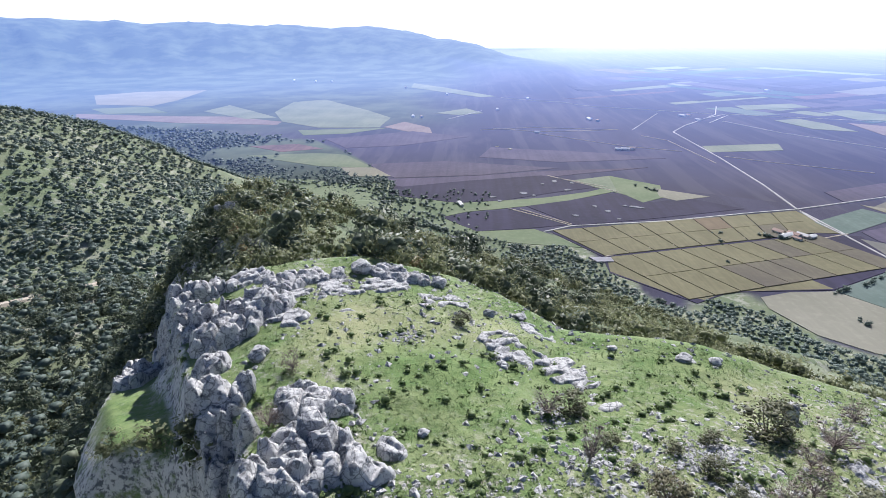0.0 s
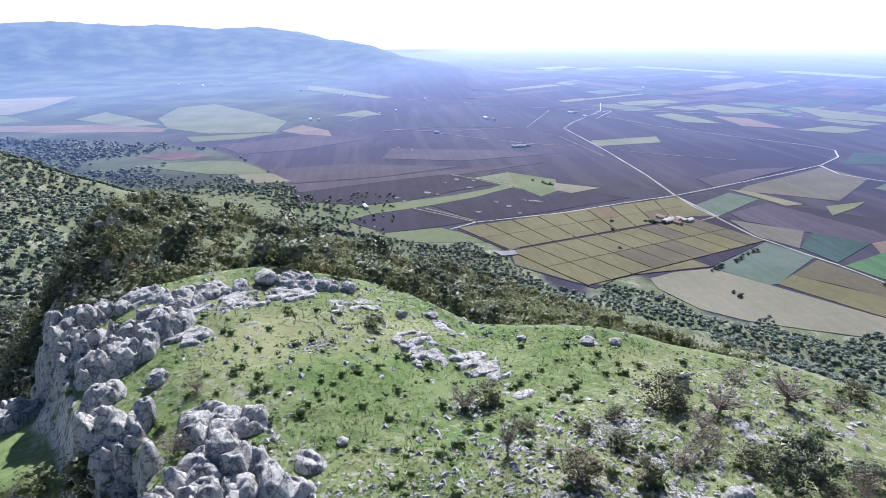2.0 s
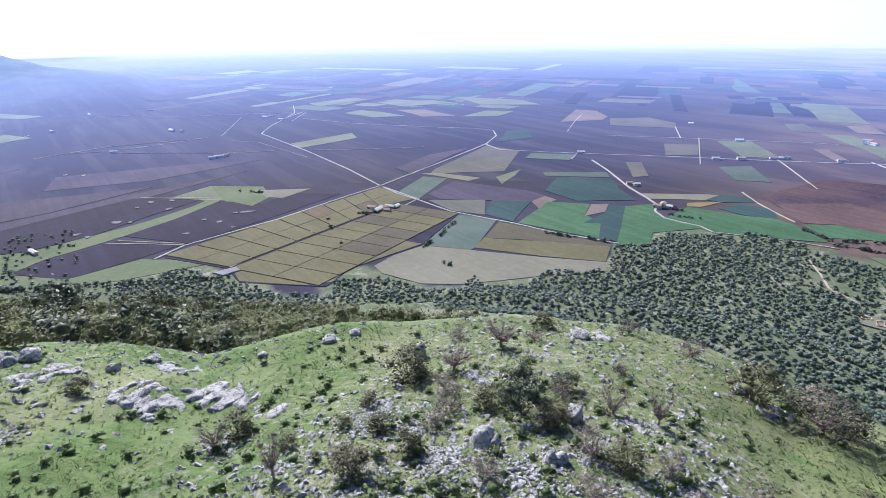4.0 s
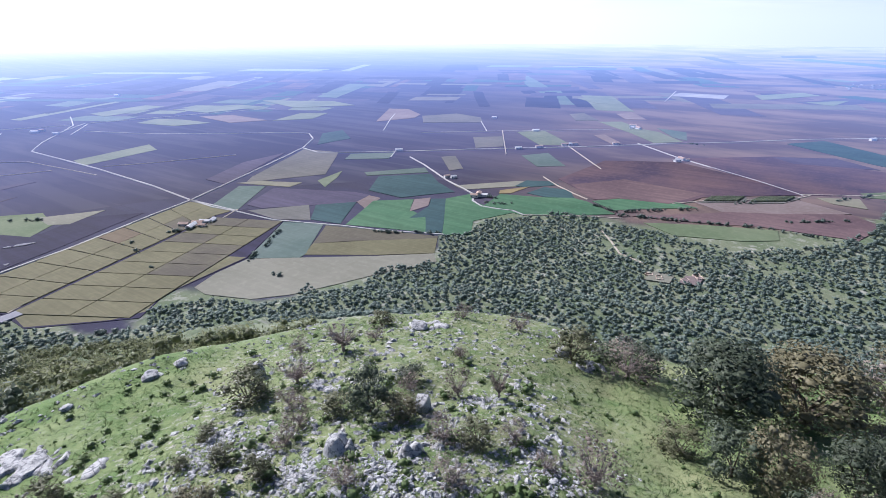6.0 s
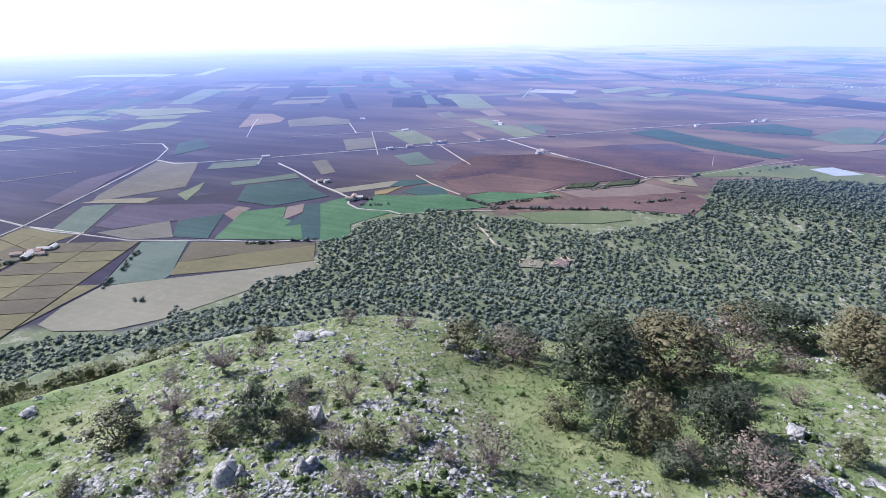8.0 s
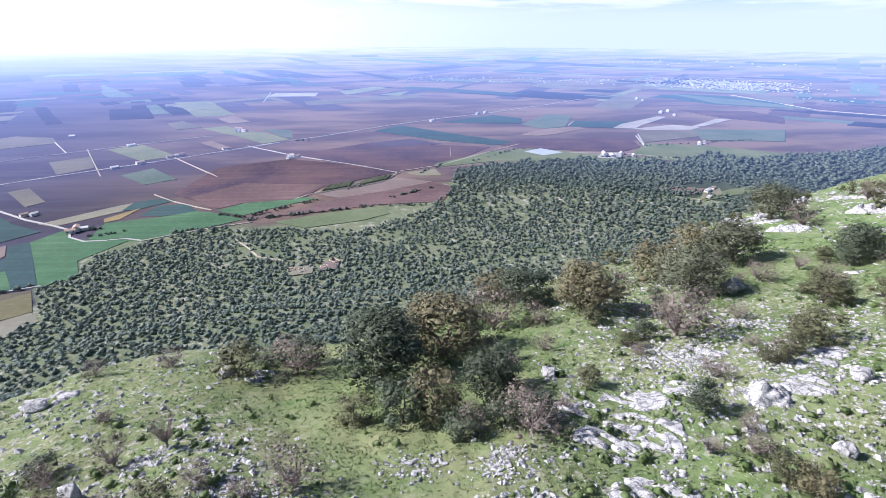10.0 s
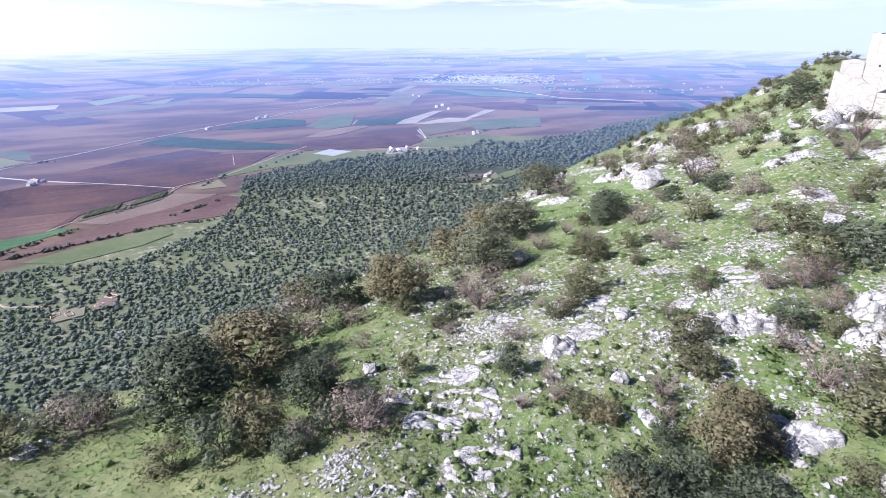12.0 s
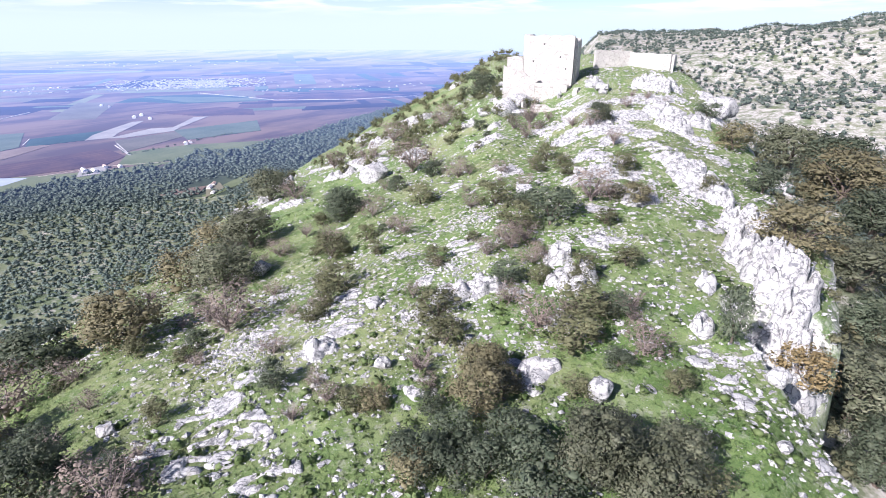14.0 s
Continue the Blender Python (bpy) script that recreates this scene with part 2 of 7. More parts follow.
M["autumn"] = leaf("autumn_leaf", (0.15, 0.138, 0.078), (0.25, 0.228, 0.135))
M["gold"] = leaf("gold_leaf", (0.26, 0.20, 0.10), (0.34, 0.27, 0.14))
M["dry"] = leaf("dry_leaf", (0.19, 0.155, 0.13), (0.29, 0.245, 0.205))
M["scrub"] = leaf("scrub_leaf", (0.115, 0.122, 0.064), (0.195, 0.198, 0.11))
M["spur"] = leaf("spur_leaf", (0.155, 0.18, 0.095), (0.29, 0.305, 0.165), 0.5)
M["ravine"] = leaf("ravine_leaf", (0.15, 0.158, 0.09), (0.26, 0.255, 0.155), 0.32)
# pale blue-grey of haze put into the leaf colour, plus emitted haze
M["wood_far"] = leaf("hazed_woodland_leaf", (0.125, 0.172, 0.150), (0.195, 0.246, 0.212), 0.38, True)
# road and track surfaces emit the painted haze past 800 m
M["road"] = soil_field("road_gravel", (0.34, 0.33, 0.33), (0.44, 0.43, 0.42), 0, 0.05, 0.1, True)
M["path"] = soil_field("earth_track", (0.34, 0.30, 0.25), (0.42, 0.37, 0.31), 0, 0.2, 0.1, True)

# ---- the land: one hill ridge over a wide plain ----
_lat = np.random.RandomState(7).rand(256, 256)


def vnoise(x, y):
    x, y = np.asarray(x, float), np.asarray(y, float)
    i, j = np.floor(x).astype(int), np.floor(y).astype(int)
    u, v = x - i, y - j
    u, v = u * u * (3 - 2 * u), v * v * (3 - 2 * v)
    a, b = _lat[i % 256, j % 256], _lat[(i + 1) % 256, j % 256]
    c, d = _lat[i % 256, (j + 1) % 256], _lat[(i + 1) % 256, (j + 1) % 256]
    return (a * (1 - u) + b * u) * (1 - v) + (c * (1 - u) + d * u) * v - 0.5


def fbm(x, y, octaves=4, gain=0.5):
    total, amp = 0.0, 1.0
    for k in range(octaves):
        total = total + amp * vnoise(np.asarray(x) * 2**k + 17.3 * k, np.asarray(y) * 2**k + 5.1 * k)
        amp *= gain
    return total


def smooth(a, b, x):
    t = np.clip((np.asarray(x, float) - a) / (b - a), 0, 1)
    return t * t * (3 - 2 * t)


# rim of the hilltop: compass degrees, distance from the hovering point, height against it, steepness beyond
RIM_AZ = (-62.0, -47.0, -44.5, -39.8, -34.1, -31.9, -22.8, -12.8, -3.8, 0.4, 5.8, 10.5, 15.2, 25.4, 35.6, 51.7, 60.7, 67.8, 76.9, 85.0, 92.1, 100.3)
RIM_R = (18, 22, 38, 46, 54, 52, 52, 52, 50, 50, 46, 43, 42, 44, 46, 48, 50, 50, 48, 46, 52, 60)
RIM_Z = (-21.5, -23.6, -28.8, -27.9, -30.2, -23.7, -22.1, -22.8, -24.0, -25.3, -25.3, -26.2, -25.9, -26.0, -27.6, -27.5, -28.5, -29.2, -30.1, -29.5, -30.6, -32.3)
RIM2_AZ = (108.4, 115.4, 121.3, 127.2, 136.0, 144.8, 151.6, 156.6, 160.6, 167.5, 171.2, 175.2, 177.9, 183.5, 185.1, 187.2, 189.6, 195.8, 205.9, 241.1, 291.0)
RIM2_R = (68, 80, 98, 150, 200, 240, 240, 220, 172, 158, 132, 100, 75, 60, 50, 40, 31, 27, 24, 20, 24)
RIM2_Z = (-31.8, -33.4, -36.2, -41.0, -38.0, -25.6, -8.9, -9.0, -5.7, -6.9, -11.5, -17.0, -18.3, -19.9, -21.2, -22.1, -21.9, -21.5, -20.6, -19.6, -21.5)
# valley and far slopes: floor height and distance, top height and distance
VAL_AZ = (-60.9, -46.0, -40.9, -35.9, -30.0, -23.0, -17.6, -5.5, 4.2, 150.6, 156.4, 161.0, 167.8, 176.7, 183.7, 199.8, 299.2)
VAL_Z = (-109, -112, -114, -120, -131, -158, -175, -212, -212, -212, -122, -61, -42, -41, -42, -48, -103)
VAL_R = (230, 230, 240, 250, 260, 300, 320, 380, 400, 400, 260, 230, 230, 230, 230, 230, 230)
TOP_Z = (-53, -61, -70, -90, -118, -152, -174, -212, -212, -212, -64, -8, -1, 9, 21, 27, -17)
TOP_R = (620, 620, 650, 660, 640, 620, 600, 540, 420, 420, 450, 450, 600, 600, 600, 600, 620)
SPUR = ((-30.1, 42, -24.5), (-19.8, 64, -27.3), (-23.6, 125, -32.7), (-27.7, 240, -90.7))


# outer edge of the woods: compass degrees and distance
WOOD_AZ = (-60.4, -41.3, -33.3, -22.4, -16.1, -12.5, -8.2, -3.3, -2.2, 10.3, 14.1, 17.3, 21.1, 24.8, 25.5, 29.5, 34.0, 35.5, 39.9, 41.3, 43.0, 47.6, 48.9, 52.7, 56.1, 56.5)
WOOD_R = (1337, 1524, 1563, 1280, 1173, 1018, 790, 700, 545, 558, 507, 477, 436, 438, 477, 470, 456, 435, 434, 463, 443, 456, 482, 494, 511, 570)
WOOD2_AZ = (59.8, 61.1, 69.9, 75.9, 81.9, 86.5, 90.0, 94.0, 96.6, 97.6, 101.1, 110.2, 119.1, 122.1, 125.7, 133.0, 141.9, 155.7)
WOOD2_R = (587, 630, 664, 636, 621, 610, 630, 675, 754, 891, 949, 1011, 1040, 1149, 1136, 1310, 1732, 2095)




def polar(az, r):
    return r * math.sin(radians(az)), r * math.cos(radians(az))


def ring(az, xs, ys):
    return np.interp(az, xs, ys, period=360)


def land(x, y):
    """Height of the bare ground against the plain (z = 0)."""
    x, y = np.asarray(x, float), np.asarray(y, float)
    r = np.hypot(x, y) + 1e-6
    az = np.degrees(np.arctan2(x, y)) + 1.6 * fbm(x / 30, y / 30, 2) * smooth(300, 60, r)
    az = (az + 60) % 360 - 60
    re, ze = ring(az, RIM_AZ + RIM2_AZ, RIM_R + RIM2_R), ring(az, RIM_AZ + RIM2_AZ, RIM_Z + RIM2_Z)
    inner = -20 + (ze + 20) * np.clip((r - 15) / (re - 15), 0, None) ** 1.15
    over = np.maximum(r - re, 0)
    west = np.where(az < 0, smooth(-20, -32, az), smooth(170, 180, az))
    steep = 0.88 + 1.5 * west * smooth(90, 50, over)
    w = 5 - 3.5 * west
    outer = ze - steep * (np.sqrt(over**2 + w**2) - w)
    hill = np.where(r < re, inner, outer)
    hill = hill + (0.9 * fbm(x / 11, y / 11, 3) + 0.25 * fbm(x / 2.2, y / 2.2, 3)) * smooth(15, 22, r)
    hill = hill + over / (over + 60) * 9 * fbm(x / 45, y / 45, 4)
    # spur that carries the ridge on
    pts = [(*polar(a, d), h) for a, d, h in SPUR]
    spur = np.full_like(r, -400.0)
    for (x0, y0, z0), (x1, y1, z1) in zip(pts, pts[1:]):
        dx, dy = x1 - x0, y1 - y0
        ln = math.hypot(dx, dy)
        u = ((x - x0) * dx + (y - y0) * dy) / ln
        s = ((x - x0) * dy - (y - y0) * dx) / ln
        past = np.maximum(u - ln, 0) + np.maximum(-u, 0)
        uc = np.clip(u / ln, 0, 1)
        side = np.where(s > 0, 0.5, 1.3)
        one = z0 + (z1 - z0) * uc - side * (np.sqrt(s**2 + 9) - 3) - 0.55 * past
        spur = np.maximum(spur, one)
    spur = spur + 3.5 * fbm(x / 22, y / 22, 4)
    # valley floor, far slopes
    vz, vr = ring(az, VAL_AZ, VAL_Z), ring(az, VAL_AZ, VAL_R)
    tz, tr = ring(az, VAL_AZ, TOP_Z), ring(az, VAL_AZ, TOP_R)
    low = vz + (tz - vz) * smooth(vr, tr * 1.04, r) - 0.34 * np.maximum(r - tr, 0) * np.where((az > 158) & (az < 305), 0.02, 1)
    low = low - 0.6 * np.maximum(r - 700, 0) * ((az > 150) & (az < 305))
    low = np.maximum(low, -220 + 9 * (1 - smooth(360, 470, r)))
    rough = smooth(-212, -180, low) * smooth(120, 300, r)
    low = low + rough * (20 * fbm(x / 130, y / 130, 5))
    gully = smooth(-29.5, -42, az + 7 * fbm(x / 6, y / 6, 3)) * smooth(37, 29, r + 5 * fbm(x / 6 + 3, y / 6, 3)) * smooth(9, 18, r) * smooth(-59.5, -56, az)
    hill = hill - 24 * gully
    spur = spur - 24 * gully
    brink = ring(az, (150, 176, 180, 183, 190, 200), (60, 41, 38, 35, 31, 30))
    hill = hill - 5 * smooth(175.5, 178.5, az) * smooth(brink, brink + 3.5, r) * smooth(47.5, 42.5, r) * smooth(192, 189, az)
    z = np.maximum(np.maximum(hill, spur), low) + EYE_Z
    # far off the plain rises into the hazy horizon and the long mountain
    z = z + 52 * np.clip((r - 3600) / 1350, 0, 1.05) ** 2
    mt = ring(az, (-75, -60, -39.5, -27.1, -18.1, -8.1, -4.2, 0.4, 3.5, 9.2, 11.5, 13.5, 170, 205, 250), (1.1, 1.04, 0.89, 0.48, 0.15, -0.25, -1.05, -1.85, -2.95, -4.2, -5.2, -6.4, -6.4, -6.4, 1.2))
    crest = ring(az, (-75, -6, 3.5, 9.2, 14, 170, 205, 250), (4500, 4500, 3400, 2700, 2600, 2600, 4500, 4500))
    peak = EYE_Z + crest * np.tan(np.radians(mt)) + 25 * fbm(az * 0.6, r / 900, 4) * smooth(4, -6, az)
    gully = 1 + 0.28 * fbm(az * 0.55 + r / 1400, r / 1500, 4) * smooth(4500, 3900, r)
    up = np.clip(smooth(crest - 1500, crest + 50, r) ** 1.25 * gully, 0, 1) * np.where(crest < 4490, smooth(crest + 1100, crest + 100, r), 1)
    z = np.where(r > crest - 1600, np.maximum(z, peak * up * smooth(-5.6, -4.6, mt)), z)
    return z


def ground_at(x, y):
    return float(land(np.array([x]), np.array([y]))[0])


def mesh_from(name, verts, faces_flat, per, mats, mat_index=None, shade=True, normals=None):
    """A mesh from numpy: verts (n,3), flat corner indices with 'per' corners a face."""
    me = bpy.data.meshes.new(name)
    nf = len(faces_flat) // per
    me.vertices.add(len(verts))
    me.vertices.foreach_set("co", np.asarray(verts, np.float32).ravel())
    me.loops.add(len(faces_flat))
    me.loops.foreach_set("vertex_index", np.asarray(faces_flat, np.int32))
    me.polygons.add(nf)
    me.polygons.foreach_set("loop_start", np.arange(0, nf * per, per, dtype=np.int32))
    if mat_index is not None:
        me.polygons.foreach_set("material_index", np.asarray(mat_index, np.int32))
    me.polygons.foreach_set("use_smooth", np.full(nf, shade))
    for m in mats:
        me.materials.append(m)
    me.update(calc_edges=True)
    me.validate()
    if normals is not None:
        me.normals_split_custom_set_from_vertices(np.asarray(normals, np.float32).tolist())
    return me


def ground_material():
    m, nt, b = shader("hill_ground", 0.95)
    cover = attribute(nt, "cover")
    sp = nt.nodes.new("ShaderNodeSeparateColor")
    nt.links.new(cover.outputs["Color"], sp.inputs[0])
    big, mid, fine = grain(nt, 0.06, 4, 0.6), grain(nt, 0.5, 4, 0.6), grain(nt, 4.0, 4, 0.65)
    blades, tuft = grain(nt, 13.0, 3, 0.7), grain(nt, 1.7, 5, 0.7)
    grass = blend(nt, remap(nt, mid, 0.35, 0.65), (0.070, 0.152, 0.044), (0.150, 0.220, 0.078))
    grass = blend(nt, remap(nt, tuft, 0.45, 0.58, 0, 0.85), grass, (0.050, 0.108, 0.028))
    grass = blend(nt, remap(nt, blades, 0.42, 0.66, 0, 0.65), grass, (0.205, 0.272, 0.088))
    grass = blend(nt, remap(nt, grain(nt, 0.17, 5, 0.65), 0.47, 0.64, 0, 0.38), grass, (0.28, 0.325, 0.165))
    dry = blend(nt, remap(nt, blades, 0.35, 0.7), (0.40, 0.38, 0.23), (0.25, 0.25, 0.13))
    straw = blend(nt, remap(nt, tuft, 0.4, 0.6), (0.215, 0.228, 0.12), (0.145, 0.17, 0.08))
    grass = blend(nt, calc(nt, "MULTIPLY", remap(nt, mid, 0.25, 0.6), attribute(nt, "sward").outputs["Fac"]), grass, straw)
    hill = blend(nt, remap(nt, big, 0.5, 0.74, 0, 0.6), grass, dry)
    stone = blend(nt, remap(nt, fine, 0.35, 0.65), (0.50, 0.48, 0.45), (0.26, 0.24, 0.20))
    spots = grain(nt, 1.6, 5, 0.7)
    rocky = calc(nt, "MULTIPLY", remap(nt, spots, 0.53, 0.60), sp.outputs["Red"])
    hill = blend(nt, rocky, hill, stone)
    wood = blend(nt, remap(nt, grain(nt, 0.02, 4), 0.4, 0.6), (0.105, 0.142, 0.080), (0.165, 0.188, 0.120))
    wood = blend(nt, remap(nt, grain(nt, 0.3, 4), 0.45, 0.7, 0, 0.6), wood, (0.115, 0.135, 0.068))
    wood = blend(nt, calc(nt, "MULTIPLY", remap(nt, grain(nt, 0.12, 5, 0.7), 0.5, 0.58), sp.outputs["Red"]), wood, (0.42, 0.40, 0.37))
    wood = blend(nt, calc(nt, "MULTIPLY", remap(nt, grain(nt, 0.16, 6, 0.72), 0.42, 0.56), cover.outputs["Alpha"]), wood, blend(nt, remap(nt, grain(nt, 0.6, 5, 0.7), 0.42, 0.6), (0.47, 0.46, 0.44), (0.23, 0.225, 0.19)))
    # blue-violet cast of haze put into the soil colour
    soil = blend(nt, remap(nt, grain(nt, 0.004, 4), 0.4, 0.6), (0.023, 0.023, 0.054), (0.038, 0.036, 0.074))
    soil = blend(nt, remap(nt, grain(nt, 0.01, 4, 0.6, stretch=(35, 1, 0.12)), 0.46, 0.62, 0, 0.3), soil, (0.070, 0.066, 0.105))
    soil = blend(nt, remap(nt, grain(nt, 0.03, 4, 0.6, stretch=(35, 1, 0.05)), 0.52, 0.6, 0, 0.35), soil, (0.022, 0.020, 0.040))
    soil = blend(nt, attribute(nt, "sward").outputs["Fac"], soil, blend(nt, remap(nt, grain(nt, 0.012, 5, 0.6), 0.4, 0.6), (0.075, 0.055, 0.062), (0.17, 0.12, 0.10)))
    hill = blend(nt, calc(nt, "MULTIPLY", remap(nt, grain(nt, 0.7, 6, 0.72), 0.36, 0.5), cover.outputs["Alpha"]), hill, blend(nt, remap(nt, grain(nt, 2.3, 6, 0.72), 0.5, 0.58), (0.58, 0.57, 0.55), (0.15, 0.15, 0.16)))
    col = blend(nt, sp.outputs["Green"], hill, wood)
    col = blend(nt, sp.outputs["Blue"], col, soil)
    nt.links.new(col, b.inputs["Base Color"])
    relief(nt, b, calc(nt, "ADD", tuft, calc(nt, "MULTIPLY", blades, 0.5)), 0.75, 0.16)
    return m


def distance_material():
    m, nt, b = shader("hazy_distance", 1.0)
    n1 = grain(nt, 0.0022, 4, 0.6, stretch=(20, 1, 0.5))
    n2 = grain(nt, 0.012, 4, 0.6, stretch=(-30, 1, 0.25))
    # soil colours already hold some blue haze, under the emitted haze
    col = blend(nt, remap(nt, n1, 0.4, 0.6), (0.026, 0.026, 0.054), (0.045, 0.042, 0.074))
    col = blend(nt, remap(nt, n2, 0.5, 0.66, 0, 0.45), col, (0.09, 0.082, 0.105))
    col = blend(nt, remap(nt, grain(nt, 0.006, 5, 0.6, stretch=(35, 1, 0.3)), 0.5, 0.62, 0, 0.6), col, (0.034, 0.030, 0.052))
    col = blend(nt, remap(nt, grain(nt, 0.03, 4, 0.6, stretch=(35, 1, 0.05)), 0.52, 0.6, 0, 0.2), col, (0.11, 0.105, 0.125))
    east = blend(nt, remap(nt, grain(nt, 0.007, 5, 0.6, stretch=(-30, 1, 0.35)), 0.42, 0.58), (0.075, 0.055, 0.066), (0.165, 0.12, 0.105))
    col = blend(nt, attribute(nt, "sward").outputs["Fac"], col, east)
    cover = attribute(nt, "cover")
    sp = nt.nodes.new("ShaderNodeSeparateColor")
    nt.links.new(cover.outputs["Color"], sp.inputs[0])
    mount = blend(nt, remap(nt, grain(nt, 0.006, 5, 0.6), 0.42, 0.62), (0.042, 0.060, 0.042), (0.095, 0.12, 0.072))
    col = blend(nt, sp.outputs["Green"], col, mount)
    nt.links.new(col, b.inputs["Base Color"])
    # Red weights the even blue haze glow of mountain and foot
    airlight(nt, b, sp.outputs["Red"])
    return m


def build_land():
    az = np.radians(np.concatenate([np.arange(-52, 194, 0.48), np.arange(194, 308, 2.0)]))
    rr = [0.05, 0.6, 1.2, 2.0]
    while rr[-1] < 4990:
        rr.append(rr[-1] * (1.016 if rr[-1] < 140 else 1.024))
    rr = np.array(rr)
    cut = int(np.searchsorted(rr, 800))
    na = len(az)
    for name, lo, hi, mat in (("ground", 0, cut, ground_material()), ("backdrop", cut, len(rr) - 1, distance_material())):
        rad = rr[lo:hi + 1]
        X, Y = np.outer(rad, np.sin(az)), np.outer(rad, np.cos(az))
        Z = land(X, Y)
        verts = np.stack([X, Y, Z], -1).reshape(-1, 3)
        i, j = np.meshgrid(np.arange(len(rad) - 1), np.arange(na), indexing="ij")
        k = (j + 1) % na
        quads = np.stack([i * na + j, (i + 1) * na + j, (i + 1) * na + k, i * na + k], -1)[..., ::-1].reshape(-1)
        me = mesh_from(name, verts, quads, 4, [mat])
        x, y, z = verts.T
        r = np.hypot(x, y)
        a = (np.degrees(np.arctan2(x, y)) + 60) % 360 - 60
        rel = z - EYE_Z
        re = ring(a, RIM_AZ + RIM2_AZ, RIM_R + RIM2_R)
        wood = smooth(0, 14, r - re)
        edge = ring(a, WOOD_AZ + WOOD2_AZ, WOOD_R + WOOD2_R)
        margin = 20 + 45 * smooth(80, 88, a) + 30 * fbm(x / 40, y / 40, 3)
        plain = smooth(-212, -218, rel) * smooth(-6, 10, r - edge - margin)
        if name == "backdrop":
            # mask of the painted mountain haze, plain at its foot included
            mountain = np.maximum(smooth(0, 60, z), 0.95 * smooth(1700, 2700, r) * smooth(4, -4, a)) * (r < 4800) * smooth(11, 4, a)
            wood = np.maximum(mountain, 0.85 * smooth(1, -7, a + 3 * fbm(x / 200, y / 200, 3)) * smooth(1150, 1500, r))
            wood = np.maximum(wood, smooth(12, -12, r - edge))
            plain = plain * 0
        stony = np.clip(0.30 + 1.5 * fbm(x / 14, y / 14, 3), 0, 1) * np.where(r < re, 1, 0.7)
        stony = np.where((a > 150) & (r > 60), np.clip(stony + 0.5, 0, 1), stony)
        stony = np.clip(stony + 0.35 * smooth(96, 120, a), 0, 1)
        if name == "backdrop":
            # on the backdrop this channel weights the painted haze glow, not stones
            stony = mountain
        e = 0.6
        slope = np.hypot(land(x + e, y) - land(x - e, y), land(x, y + e) - land(x, y - e)) / (2 * e)
        cliff = smooth(0.75, 1.15, slope) * (r < 160) * smooth(-62, -58, a) * smooth(188, 184, a)
        bare = smooth(152, 158, a) * (a < 300) * smooth(30, 70, r - re) * smooth(180, 260, r)
        bare = np.maximum(bare, cliff)
        col = np.stack([stony, wood, plain, bare], 1).astype(np.float32)
        at = me.color_attributes.new("cover", "FLOAT_COLOR", "POINT")
        at.data.foreach_set("color", col.ravel())
        dryness = np.clip(0.15 + 0.55 * smooth(25, 60, a) * smooth(140, 105, a) + 0.8 * fbm(x / 18, y / 18, 3), 0, 0.9)
        dryness = np.where(r > 420, smooth(52, 84, a) * (a < 300), dryness)  # on the plain: the red-brown soils of the east
        me.attributes.new("sward", "FLOAT", "POINT").data.foreach_set("value", dryness.astype(np.float32))
        ob = new(name, me)
        if name == "ground":
            tagged(ob, "grassy limestone hilltop falling to wooded slopes and a ploughed plain", "ground", kind="structure")
        else:
            tagged(ob, "hazy blue far plain and long mountain on the horizon", "backdrop", kind="structure")


build_land()

# ---- building helpers ----
def mesh_object(name, bm, mats):
    me = bpy.data.meshes.new(name)
    bm.to_mesh(me)
    bm.free()
    for m in mats if isinstance(mats, (list, tuple)) else [mats]:
        me.materials.append(m)
    return new(name, me)


def part(name, bm, material, parent, label=""):
    ob = mesh_object(name, bm, material)
    ob.parent = parent
    if label:
        ob["label"] = label
    return ob


def part_mesh(name, me, parent, label=""):
    ob = new(name, me)
    ob.parent = parent
    if label:
        ob["label"] = label
    return ob


def empty(name, m, label, category, group="", kind=""):
    ob = new(name)
    ob.empty_display_size = 0.3
    ob.matrix_basis = m
    return tagged(ob, label, category, group, kind)


def box(bm, x0, y0, z0, x1, y1, z1, m=None):
    vs = [bm.verts.new((x, y, z)) for z in (z0, z1) for x, y in ((x0, y0), (x1, y0), (x1, y1), (x0, y1))]
    for f in ((3, 2, 1, 0), (4, 5, 6, 7), (0, 1, 5, 4), (1, 2, 6, 5), (2, 3, 7, 6), (3, 0, 4, 7)):
        bm.faces.new([vs[k] for k in f])
    if m is not None:
        bmesh.ops.transform(bm, matrix=m, verts=vs)
    return vs


def ico(sub):
    bm = bmesh.new()
    bmesh.ops.create_icosphere(bm, subdivisions=sub, radius=1)
    v = np.array([p.co[:] for p in bm.verts])
    f = np.array([[q.index for q in t.verts] for t in bm.faces])
    bm.free()
    return v, f


ICO = {k: ico(k) for k in (1, 2, 3, 4)}


def lump(rng, sub, amount=0.25, freq=1.6):
    """A lumpy ball: unit icosphere pushed in and out by smooth noise."""
    v, f = ICO[sub]
    o = rng.rand(3) * 40
    n = 1 + amount * 2 * (vnoise(v[:, 0] * freq + o[0] + v[:, 2] * 0.7, v[:, 1] * freq + o[1]) + 0.6 * vnoise(v[:, 2] * freq * 2 + o[2], v[:, 0] * freq * 2 + v[:, 1] * 1.3))
    return v * n[:, None], f


